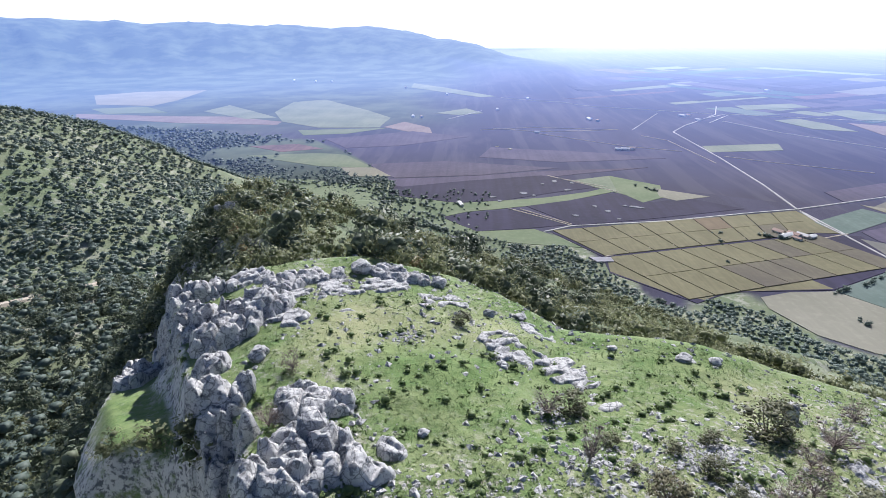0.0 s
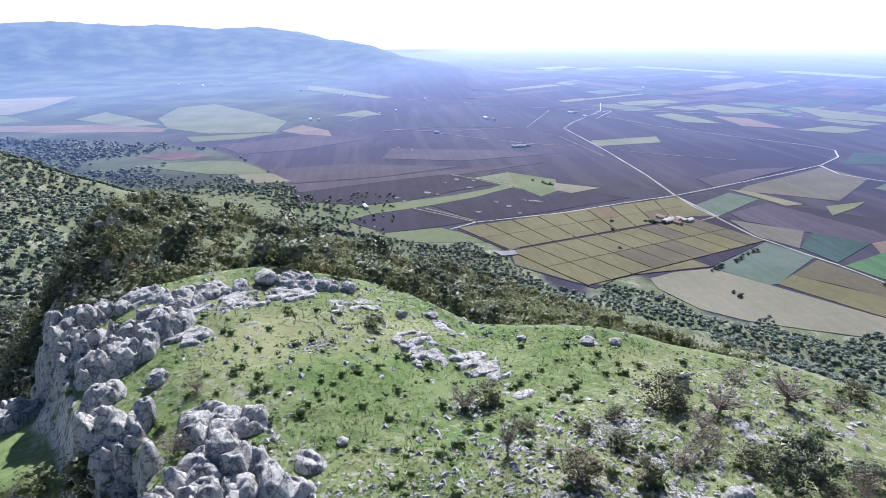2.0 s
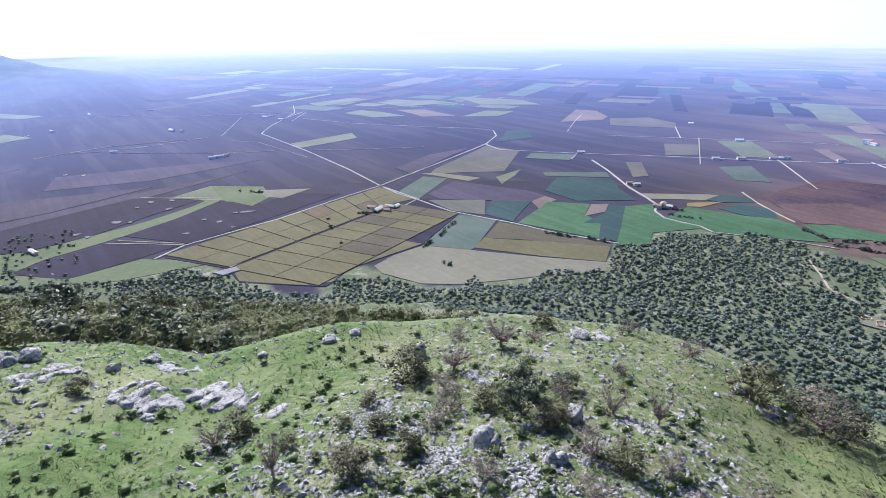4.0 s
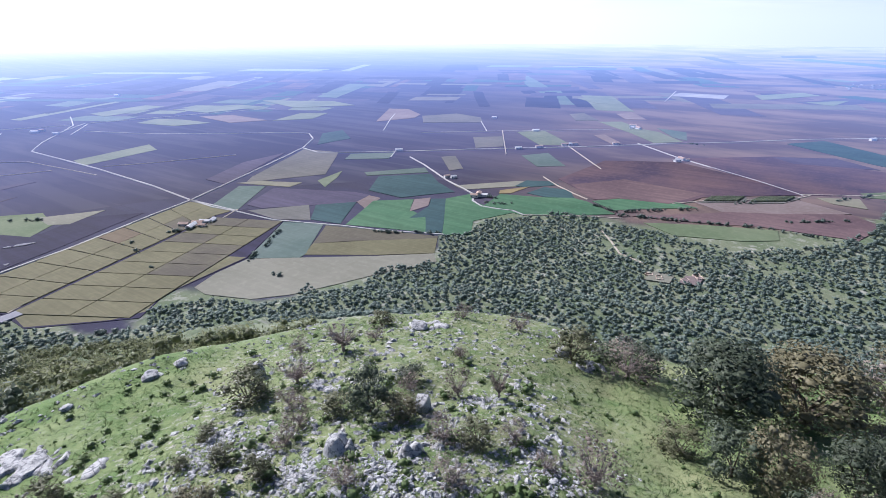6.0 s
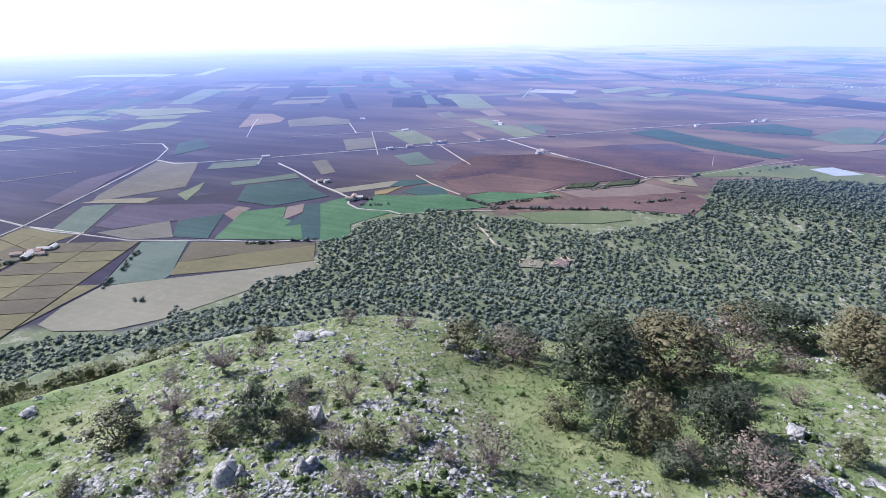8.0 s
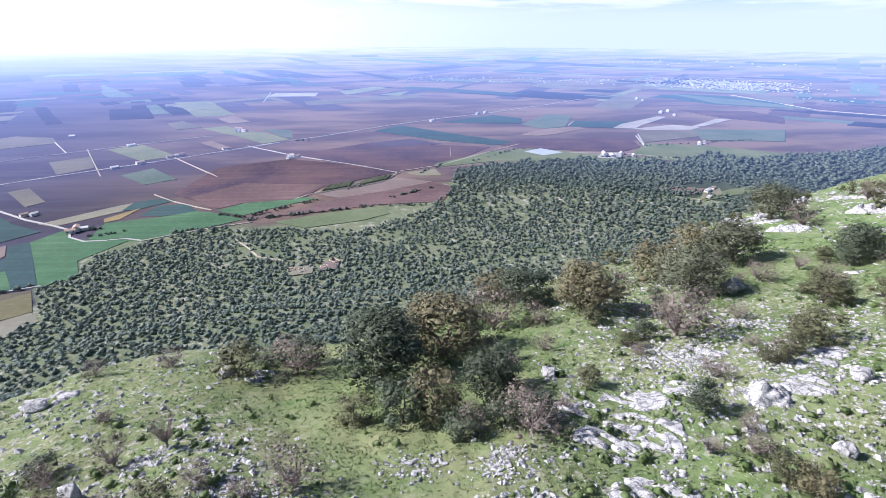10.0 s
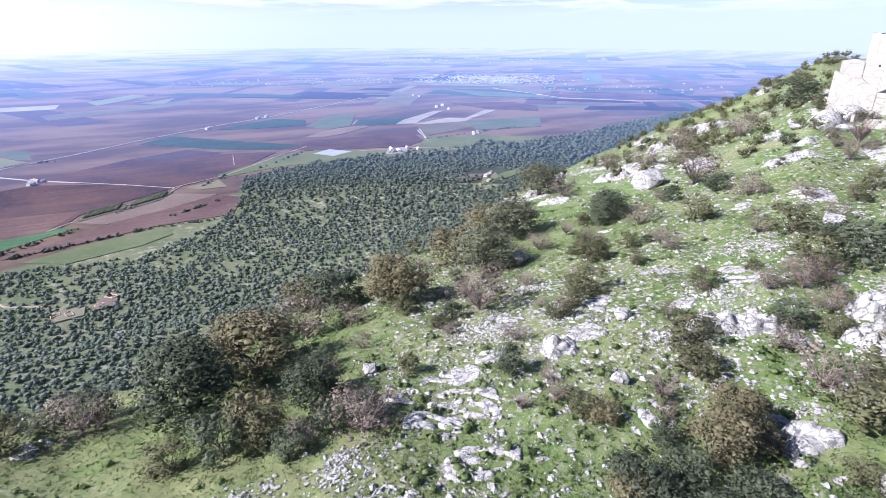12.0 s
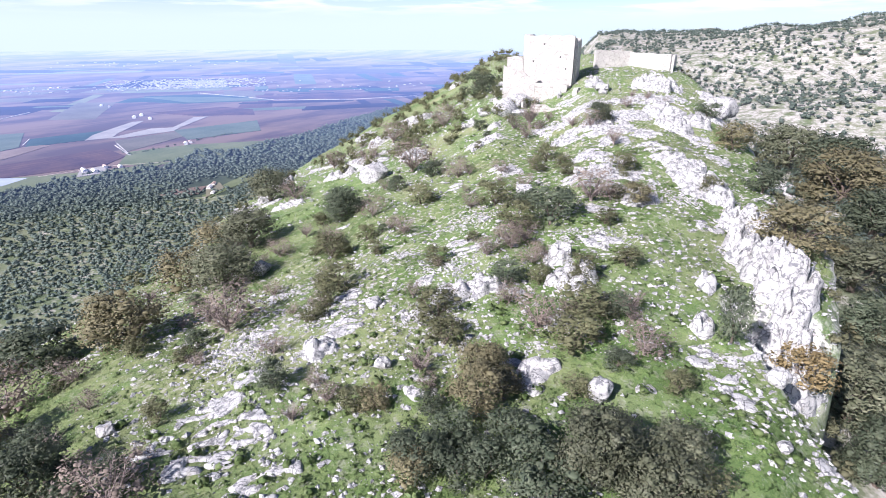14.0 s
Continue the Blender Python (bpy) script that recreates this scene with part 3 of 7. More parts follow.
def leaf_tris(rng, centres, spread, size, heart=None):
    """Small kite-shaped leaf sprays round the centres: two triangles each, shaded as the skin of the crown round the hearts.
    Returns verts, triangles and normals."""
    n = len(centres)
    c = centres + rng.normal(size=(n, 3)) * spread
    s = size * (0.6 + 0.8 * rng.rand(n, 1))
    out = c - (centres.mean(0) if heart is None else heart)
    out /= np.linalg.norm(out, axis=1, keepdims=True) + 1e-9
    far = c - np.array([0, 0, 0.45])
    out = out + 0.6 * far / (np.linalg.norm(far, axis=1, keepdims=True) + 1e-9) + 0.3 * rng.normal(size=(n, 3)) + np.array([0, 0, 0.12])
    out /= np.linalg.norm(out, axis=1, keepdims=True) + 1e-9
    face = out + 0.42 * rng.normal(size=(n, 3))
    face /= np.linalg.norm(face, axis=1, keepdims=True) + 1e-9
    a = np.cross(face, rng.normal(size=(n, 3)))
    a /= np.linalg.norm(a, axis=1, keepdims=True) + 1e-9
    b = np.cross(a, face)
    v = np.stack([c - a * s, c + b * s * 0.55, c + a * s, c - b * s * 0.55], 1).reshape(-1, 3)
    k = np.arange(n)[:, None] * 4
    return v, np.concatenate([k + [0, 1, 2], k + [0, 2, 3]], 1).reshape(-1, 3), np.repeat(out, 4, 0)


def join(pieces):
    """One piece of many: verts, triangles, and normals (zero where the mesh's own serve)."""
    vs, fs, ns, n = [], [], [], 0
    for p in pieces:
        vs.append(p[0])
        fs.append(p[1] + n)
        ns.append(p[2] if len(p) > 2 else np.zeros_like(p[0]))
        n += len(p[0])
    return np.concatenate(vs), np.concatenate(fs), np.concatenate(ns)


def tri_mesh(name, v, f, n, mats, shade=False):
    return mesh_from(name, v, f.reshape(-1), 3, mats, shade=shade or n is not None, normals=n)


def tube(p0, p1, r0, r1, sides=5):
    p0, p1 = np.array(p0, float), np.array(p1, float)
    d = p1 - p0
    d /= np.linalg.norm(d) + 1e-9
    a = np.cross(d, (0.31, 0.9, 0.3))
    a /= np.linalg.norm(a)
    b = np.cross(d, a)
    t = np.arange(sides) * 2 * math.pi / sides
    ringv = np.cos(t)[:, None] * a + np.sin(t)[:, None] * b
    v = np.concatenate([p0 + ringv * r0, p1 + ringv * r1])
    k = np.arange(sides)
    j = (k + 1) % sides
    f = np.concatenate([np.stack([k, j, j + sides], 1), np.stack([k, j + sides, k + sides], 1)])
    return v, f

# ---- the plain: fields, roads, farms ----
def field_mat(key, far):
    a, c, ang, rows, stripe = FIELD_TONES[key]
    if far:
        # far tones dimmed, for low contrast under the emitted haze
        a, c = tuple(v * 0.7 for v in a), tuple(v * 0.7 for v in c)
    else:
        # near tones tilted blue: haze put into the colour
        a, c = (a[0] * 0.74, a[1] * 0.76, a[2] * 0.86), (c[0] * 0.74, c[1] * 0.76, c[2] * 0.86)
    return soil_field("field_" + key + ("_far" if far else ""), a, c, ang, rows, stripe, far)


# dark and mauve tones hold extra blue for haze
FIELD_TONES = {
    "lbrown": ((0.22, 0.165, 0.14), (0.29, 0.23, 0.20), 20, 0.25, 0.2),
    "beige": ((0.235, 0.225, 0.155), (0.295, 0.28, 0.20), 35, 0.2, 0.1),
    "pale": ((0.165, 0.20, 0.12), (0.24, 0.265, 0.165), 50, 0.2, 0.15),
    "pasture": ((0.135, 0.18, 0.085), (0.20, 0.235, 0.125), 70, 0.1, 0.1),
    "green": ((0.066, 0.165, 0.078), (0.105, 0.215, 0.105), -52, 0.12, 0.35),
    "teal": ((0.033, 0.080, 0.082), (0.055, 0.112, 0.108), -52, 0.15, 0.3),
    "bluegreen": ((0.105, 0.155, 0.12), (0.155, 0.20, 0.16), 30, 0.2, 0.2),
    "grey": ((0.145, 0.14, 0.115), (0.20, 0.19, 0.16), 30, 0.2, 0.2),
    "mauve": ((0.075, 0.062, 0.10), (0.11, 0.092, 0.135), 35, 0.1, 0.3),
    "dark": ((0.021, 0.019, 0.046), (0.038, 0.032, 0.068), 35, 0.1, 0.4),
    "red": ((0.135, 0.085, 0.088), (0.225, 0.145, 0.130), 65, 0.12, 0.3),
    "rust": ((0.072, 0.050, 0.080), (0.165, 0.100, 0.100), 65, 0.1, 0.3),
    "gold": ((0.27, 0.20, 0.085), (0.33, 0.255, 0.12), 30, 0.2, 0.2),
    "vine": ((0.165, 0.15, 0.075), (0.215, 0.195, 0.1), 30, 0.5, 0.22),
    "olive": ((0.125, 0.108, 0.075), (0.165, 0.145, 0.09), 30, 0.5, 0.22),
    "ochre": ((0.165, 0.118, 0.07), (0.205, 0.155, 0.09), 30, 0.5, 0.22),
    "white": ((0.33, 0.32, 0.32), (0.44, 0.43, 0.42), 30, 0.3, 0.15),
    "film": ((0.40, 0.47, 0.58), (0.50, 0.57, 0.66), 30, 0.3, 0.15),
}
FIELD_LABELS = {
    "lbrown": "pale brown tilled field on the plain", "beige": "dry beige pasture on the plain", "pale": "pale green young crop field on the plain",
    "pasture": "rough green pasture at the foot of the hill", "green": "bright green drilled cereal field", "teal": "dark blue-green vegetable field",
    "bluegreen": "grey-green field of young crop", "grey": "grey stubble field on the plain", "mauve": "mauve-brown harrowed strip of the plain",
    "dark": "dark freshly ploughed field on the plain", "red": "red-brown ploughed field beside the wood", "rust": "rust-brown tilled field on the plain",
    "gold": "golden stubble field beside a farm", "vine": "yellow-green vineyard block with drilled rows", "olive": "olive-brown vineyard block with drilled rows",
    "ochre": "ochre autumn vineyard block with drilled rows", "white": "field under white plastic sheeting", "film": "field under pale blue plastic film"}
_mats = {}
_level = [0]


def field(key, *xy, name="field", lift=None):
    """One field: a slab with the given outline, its top a little over the plain, its sides buried."""
    pts = [(xy[k], xy[k + 1]) for k in range(0, len(xy), 2)]
    far = min(math.hypot(*p) for p in pts) > 800
    if (key, far) not in _mats:
        _mats[(key, far)] = field_mat(key, far)
    _level[0] += 1
    top = 0.30 + 0.004 * _level[0] if lift is None else lift
    cx, cy = sum(p[0] for p in pts) / len(pts), sum(p[1] for p in pts) / len(pts)
    bm = bmesh.new()
    # outlines waver a little, as field edges do
    rim = []
    for (x0, y0), (x1, y1) in zip(pts, pts[1:] + pts[:1]):
        ln = math.hypot(x1 - x0, y1 - y0)
        steps = max(1, min(8, int(ln / 35)))
        for s in range(steps):
            u = s / steps
            x, y = x0 + (x1 - x0) * u, y0 + (y1 - y0) * u
            w = 0.012 * ln if s else 0
            rim.append((x + w * float(vnoise(x / 60 + 3, y / 60)), y + w * float(vnoise(x / 60, y / 60 + 9))))
    base = 0.0
    if max(math.hypot(*p) for p in rim) > 3550:
        base = float(np.mean([ground_at(*p) for p in rim]))
    tops = []
    for x, y in rim:
        g = ground_at(x, y) if base else max(0.0, ground_at(x, y))
        tops.append(bm.verts.new((x - cx, y - cy, g + top)))
    face = bm.faces.new(tops)
    if face.normal.z < 0 or sum((a.co.x * b.co.y - b.co.x * a.co.y) for a, b in zip(tops, tops[1:] + tops[:1])) < 0:
        face.normal_flip()
    low = [bm.verts.new((v.co.x, v.co.y, v.co.z - top - 2)) for v in tops]
    for k in range(len(tops)):
        j = (k + 1) % len(tops)
        bm.faces.new((tops[k], tops[j], low[j], low[k]))
    bmesh.ops.recalc_face_normals(bm, faces=bm.faces[:])
    bmesh.ops.triangulate(bm, faces=[f for f in bm.faces if len(f.verts) > 4])
    ob = mesh_object(name, bm, _mats[(key, far)])
    ob.location = (cx, cy, 0)
    return tagged(ob, FIELD_LABELS[key], "field", "fields of the plain")


def road(key, width, *xy):
    pts = [Vector((xy[k], xy[k + 1], 0)) for k in range(0, len(xy), 2)]
    fine = [pts[0]]
    for a, b in zip(pts, pts[1:]):
        steps = max(1, int((b - a).length / 18))
        fine += [a.lerp(b, (s + 1) / steps) for s in range(steps)]
    bm = bmesh.new()
    rows = []
    for k, p in enumerate(fine):
        d = (fine[min(k + 1, len(fine) - 1)] - fine[max(k - 1, 0)]).normalized()
        n = Vector((-d.y, d.x, 0)) * width * 0.4 * (1 + 0.15 * float(vnoise(p.x / 15, p.y / 15)))
        row = []
        for q, dz in ((p - n * 1.3, -0.6), (p - n * 0.85, 0.85), (p + n * 0.85, 0.85), (p + n * 1.3, -0.6)):
            row.append(bm.verts.new((q.x, q.y, ground_at(p.x, p.y) + dz)))
        rows.append(row)
    for a, b in zip(rows, rows[1:]):
        for k in range(3):
            bm.faces.new((a[k], a[k + 1], b[k + 1], b[k]))
    bmesh.ops.recalc_face_normals(bm, faces=bm.faces[:])
    ob = mesh_object("road", bm, M[key])
    return tagged(ob, "pale gravel farm road across the plain" if key == "road" else "narrow earth track", "road", kind="structure")


field("lbrown", -1115, 1520, -824, 1470, -648, 1460, -476, 1373, -474, 1325, -740, 1360, -902, 1409, -1061, 1443)
field("beige", -1357, 1966, -1244, 2080, -1013, 2120, -972, 1818, -985, 1682, -1185, 1717)
field("pasture", -1139, 1622, -988, 1660, -861, 1540, -1027, 1520)
field("pale", -765, 1560, -743, 1689, -659, 1600, -511, 1437, -589, 1419)
field("pale", -551, 1536, -564, 1755, -475, 1811, -289, 1558, -210, 1431, -216, 1284, -358, 1283, -476, 1373)
field("pasture", -400, 1252, -239, 1272, -199, 1275, -277, 1206, -369, 1189)
field("lbrown", -206, 1290, -166, 1365, -98, 1279, -87, 1208, -132, 1219)
field("red", -444, 1071, -353, 1094, -288, 1047, -362, 1019)
field("pasture", -417, 987, -287, 1008, -233, 994, -163, 892, -260, 904, -339, 946)
field("beige", -220, 896, -156, 895, -109, 840, -191, 837)
field("mauve", -311, 1147, -133, 1233, -7, 1167, -140, 1075, -245, 1053)
field("mauve", -179, 920, -46, 942, 144, 893, 11, 845, -120, 828)
field("mauve", -128, 822, -24, 834, 122, 872, 288, 897, 136, 841, -7, 793, -114, 777)
field("mauve", 37, 1058, 226, 1010, 338, 962, 150, 934, 13, 972)
field("dark", -116, 735, -22, 702, 39, 710, 122, 753, 200, 786, 126, 835, 109, 844, -7, 812, -121, 772)
field("dark", -37, 642, 22, 665, 63, 674, 119, 617, 73, 604, 6, 591)
field("dark", 71, 687, 132, 716, 203, 749, 239, 705, 290, 728, 344, 679, 218, 639, 123, 614)
field("pasture", -116, 732, -18, 699, 39, 710, 103, 726, 163, 753, 197, 777, 205, 758, 132, 713, 71, 687, 37, 675, -7, 662, -37, 640, -75, 628, -107, 663)
field("pasture", -75, 631, -37, 640, 6, 591, 73, 600, 96, 576, 118, 544, 49, 555, -19, 577)
field("pasture", -362, 812, -257, 819, -158, 783, -118, 760, -109, 665, -77, 630, -100, 590, -194, 658)
field("pale", 154, 816, 213, 842, 222, 807, 239, 761, 225, 725, 197, 756, 177, 778)
field("pasture", 213, 842, 274, 787, 260, 728, 226, 704, 205, 758)
field("beige", 261, 772, 323, 732, 272, 713, 256, 731)
field("pale", -239, 2336, -93, 2143, 76, 1873, 29, 1849, -108, 2014, -233, 2163)
field("pale", -99, 1505, -16, 1592, 30, 1501, -37, 1469)
field("dark", 92, 588, 407, 676, 382, 591, 427, 583, 419, 505, 319, 449, 226, 442, 212, 433, 191, 420, 132, 480, 133, 521)
field("vine", 137, 516, 234, 530, 292, 509, 320, 451, 227, 443, 214, 436, 191, 421, 133, 483)
field("vine", 335, 635, 404, 671, 416, 591, 379, 594, 353, 608)
field("pale", 440, 1067, 591, 1088, 571, 1028, 429, 1011)
field("bluegreen", 403, 629, 490, 681, 511, 647, 410, 585)
field("grey", 535, 708, 723, 791, 739, 717, 608, 622, 553, 660, 505, 686)
field("beige", 498, 698, 524, 678, 553, 616, 526, 614)
field("pale", 574, 605, 638, 614, 603, 592, 554, 570)
field("mauve", 436, 597, 510, 629, 558, 516, 558, 486, 526, 476, 436, 568)
field("grey", 421, 575, 480, 526, 438, 480, 417, 519)
field("teal", 440, 482, 485, 518, 524, 482, 447, 440)
field("lbrown", 524, 482, 556, 487, 555, 466, 509, 455)
field("olive", 384, 421, 434, 450, 456, 383, 476, 319, 468, 315, 410, 394)
field("vine", 357, 406, 384, 421, 425, 374, 470, 316, 433, 295, 394, 346)
field("bluegreen", 319, 447, 415, 502, 436, 456, 359, 406, 349, 404)
field("beige", 249, 433, 278, 443, 318, 446, 349, 404, 392, 344, 432, 295, 416, 281, 386, 295, 358, 313, 287, 346, 261, 370, 246, 413)
field("green", 449, 433, 540, 466, 574, 424, 535, 402, 523, 369, 479, 338, 465, 383)
field("lbrown", 574, 423, 593, 409, 562, 392, 529, 398)
field("teal", 508, 383, 559, 389, 589, 406, 600, 389, 487, 321, 477, 337, 522, 368)
field("green", 600, 389, 643, 369, 607, 350, 598, 310, 600, 283, 541, 312, 501, 291, 481, 317)
field("beige", 662, 414, 731, 349, 756, 310, 705, 336, 651, 391)
field("teal", 706, 338, 744, 337, 759, 303, 747, 285, 710, 320)
field("gold", 675, 346, 716, 318, 671, 326, 660, 339)
field("teal", 683, 308, 724, 299, 730, 263, 695, 242, 679, 279)
field("green", 603, 331, 659, 337, 675, 282, 696, 244, 689, 222, 658, 175, 625, 221, 593, 271, 599, 309)
field("red", 737, 257, 785, 249, 769, 188, 750, 162, 704, 219)
field("green", 696, 218, 726, 190, 755, 133, 738, 94, 708, 139, 672, 182)
field("pale", 1100, 527, 1146, 482, 1031, 375, 997, 427)
field("pale", 1325, 421, 1355, 373, 1281, 309, 1262, 266, 1176, 198, 1134, 244, 1216, 311)
field("bluegreen", 1310, 280, 1287, 213, 1193, 194, 1213, 224)
field("bluegreen", 894, 417, 939, 385, 862, 321, 833, 359)
field("grey", 997, 578, 1039, 529, 948, 481, 907, 520)
field("grey", 809, 534, 828, 516, 756, 456, 733, 468)
field("lbrown", 1153, 372, 1171, 355, 1098, 297, 1079, 310)
field("bluegreen", 702, 667, 741, 688, 790, 627, 748, 605)
field("bluegreen", 650, 577, 728, 513, 705, 490, 637, 560)
field("teal", 575, 504, 642, 541, 699, 481, 664, 444, 634, 396, 571, 444)
field("grey", 1177, 836, 1258, 780, 1233, 693, 1172, 653, 1094, 774)
field("lbrown", 1046, 880, 1235, 990, 1256, 938, 1196, 855, 1141, 833)
field("grey", 1403, 523, 1441, 497, 1342, 424, 1313, 472)
field("lbrown", 1471, 421, 1520, 395, 1418, 330, 1393, 374)
field("pale", 1724, 621, 1761, 601, 1649, 495, 1643, 530)
field("teal", 862, 879, 914, 868, 851, 788, 769, 801)
field("pale", 920, 1107, 1041, 1140, 1085, 1080, 994, 1045)
field("pale", 720, 1362, 785, 1384, 810, 1315, 818, 1209, 744, 1244)
field("lbrown", 862, 1322, 926, 1272, 917, 1123, 843, 1171)
field("pale", 736, 1617, 910, 1652, 924, 1576, 732, 1534)
field("pale", 903, 1501, 1065, 1430, 1078, 1320, 914, 1365)
field("pale", 1170, 1446, 1272, 1235, 1238, 1120, 1107, 1237)
field("mauve", 486, 754, 591, 800, 685, 798, 578, 750, 485, 705)
field("rust", 778, 299, 934, 278, 989, 169, 925, 37, 875, -14, 794, 96, 746, 114, 766, 150, 722, 232)
field("red", 758, 271, 828, 214, 810, 97, 737, 129, 719, 231)
field("rust", 1028, 164, 1129, 28, 1091, -108, 1065, -207, 932, -109, 890, -44, 879, -17, 967, 105)
field("mauve", 1117, 39, 1161, -55, 1102, -115, 1078, 4)
field("teal", 1262, 24, 1332, -38, 1195, -169, 1105, -271, 1082, -219, 1138, -113)
field("teal", 1376, -138, 1479, -293, 1414, -355, 1337, -334, 1351, -200)
field("red", 661, 156, 722, 80, 812, -16, 806, -74, 782, -96, 741, -86, 709, -74, 702, 17, 679, 83)
field("lbrown", 763, 104, 846, -11, 813, -70, 768, 3, 738, 66)
field("beige", 871, -32, 895, -81, 847, -88, 850, -51)
field("pasture", 644, 138, 674, 75, 698, 2, 664, -2, 641, 30, 619, 97)
field("pasture", 927, -82, 1019, -197, 1046, -287, 998, -357, 954, -441, 935, -531, 905, -467, 931, -336, 942, -193, 907, -92)
field("rust", 1082, -228, 1135, -298, 1138, -521, 1039, -506, 995, -448, 1017, -364, 1045, -266)
field("film", 1015, -263, 1041, -302, 1002, -335, 978, -291)
field("lbrown", 1191, -297, 1254, -365, 1284, -454, 1255, -472, 1186, -371, 1172, -331)
field("bluegreen", 1321, -330, 1482, -442, 1454, -502, 1284, -428, 1261, -367)
field("teal", 1364, -477, 1342, -658, 1256, -550, 1277, -436)
field("white", 1256, -536, 1309, -578, 1420, -725, 1411, -749, 1287, -620, 1243, -585)
field("white", 1243, -578, 1288, -698, 1253, -753, 1217, -711, 1222, -603)
field("white", 1259, -731, 1370, -862, 1354, -893, 1260, -762)
field("grey", 1202, -570, 1204, -722, 1141, -693, 1071, -517)
field("rust", 1538, -840, 1491, -1036, 1373, -1054, 1278, -986, 1396, -877)
field("teal", 1931, -1042, 1855, -1184, 1656, -1258, 1543, -1177, 1653, -1012, 1780, -964)
field("bluegreen", 1224, -715, 1194, -926, 1065, -833, 1095, -667)
field("pasture", 1071, -530, 1041, -637, 955, -754, 902, -715, 914, -518, 977, -459)
field("lbrown", 747, -399, 755, -429, 737, -467, 708, -434, 728, -407)
field("pasture", 695, -431, 729, -500, 782, -629, 739, -598, 704, -499, 679, -433)
field("white", 1944, 390, 2050, 378, 2052, 230, 1946, 230)
field("pale", 2090, 159, 2257, 32, 2193, -21, 1982, 127)
field("pale", 1983, 12, 2094, -95, 1934, -54)
field("rust", 1633, -1359, 1519, -1502, 1422, -1600, 1258, -1651, 1332, -1503, 1496, -1363)
field("bluegreen", 1931, -1025, 1723, -1187, 1500, -1252, 1664, -1035)
field("mauve", 2475, -2150, 2437, -2576, 1984, -2826, 1985, -2381, 2255, -2134)

road("road", 3.2, 413, 586, 409, 678, 422, 790, 432, 974, 434, 1215, 485, 1293, 569, 1393, 648, 1464, 774, 1411, 907, 1356, 1072, 1273)
road("road", 3.0, 681, 1604, 622, 1461, 569, 1393)
road("road", 2.6, 557, 1332, 649, 1449)
road("road", 3.4, 83, 591, 117, 611, 232, 630, 347, 663, 409, 678, 502, 713, 645, 768, 734, 804, 810, 855, 846, 904, 832, 949, 758, 1043, 655, 1200, 596, 1354)
road("road", 4.2, 730, 799, 717, 746, 763, 680, 827, 598, 892, 522, 951, 446, 1008, 372, 1068, 302, 1127, 234, 1167, 189)
road("road", 3.6, 779, 581, 743, 524, 680, 438, 655, 394, 638, 367, 612, 354, 597, 332, 598, 310, 602, 289, 594, 270)
road("road", 2.6, 757, 608, 809, 636)
road("road", 3.2, 409, 678, 406, 626, 411, 584, 414, 518, 430, 471, 443, 436, 456, 384, 476, 336, 484, 316)
road("path", 2.4, 136, 520, 198, 549, 285, 573, 342, 590, 379, 574, 417, 590)
road("road", 2.6, 984, 701, 1073, 587, 1134, 502, 1212, 400, 1233, 356)
road("path", 2.4, 778, 324, 745, 290, 716, 251, 700, 226)
road("path", 2.2, 1035, 390, 942, 318, 872, 264)
road("path", 2.2, 1104, 565, 889, 445)
road("road", 2.4, 956, 786, 1090, 872, 1172, 920)
road("road", 2.4, 1183, 664, 1073, 587)
road("path", 2.2, 591, 171, 564, 151, 536, 134, 522, 106)
road("path", 2.6, 594, 270, 620, 225, 632, 200, 646, 163)
road("path", 2.2, 48, 676, 84, 644, 117, 613)
road("road", 2.0, 354, 1240, 486, 1489)
road("road", 2.4, 94, 1831, 226, 1724, 358, 1605, 481, 1548, 617, 1467)
road("path", 2.6, 48, 1267, 146, 1223, 275, 1235, 322, 1246)
road("path", 2.2, 355, 1173, 392, 1121, 409, 925)
road("path", 2.2, 444, 976, 503, 932, 622, 860)
road("path", 2.0, 142, 1201, 298, 1064, 385, 1019)
road("path", 2.0, 118, 844, 154, 806, 206, 753)
road("path", 2.0, 63, 674, 119, 617)
road("path", 2.0, 122, 836, 197, 777)
road("road", 2.4, -64, 1398, 27, 1543)
road("path", 2.2, 18, 1246, 137, 1278, 326, 1243)
road("road", 4.2, 1120, 248, 1211, 129, 1324, 5, 1429, -139, 1530, -302, 1682, -498, 1804, -648)
road("road", 3.0, 1114, 270, 1023, 174, 972, 105, 925, 42, 875, -17)
road("path", 2.4, 740, 126, 775, 94, 856, -11, 879, -25)
road("path", 2.6, 879, -15, 919, -93, 1034, -210, 1088, -270)
road("road", 3.0, 1169, -558, 1039, -515)
road("road", 2.6, 1790, 371, 2087, 401)
road("road", 3.0, 1886, -1221, 1644, -1246)
road("road", 2.4, 1364, -477, 1299, -440)
road("path", 2.4, 998, -347, 981, -453, 931, -527)
road("road", 3.0, 1786, -1230, 1500, -1252, 1317, -1419, 1209, -1636)
road("road", 2.6, 1155, -547, 1044, -515)


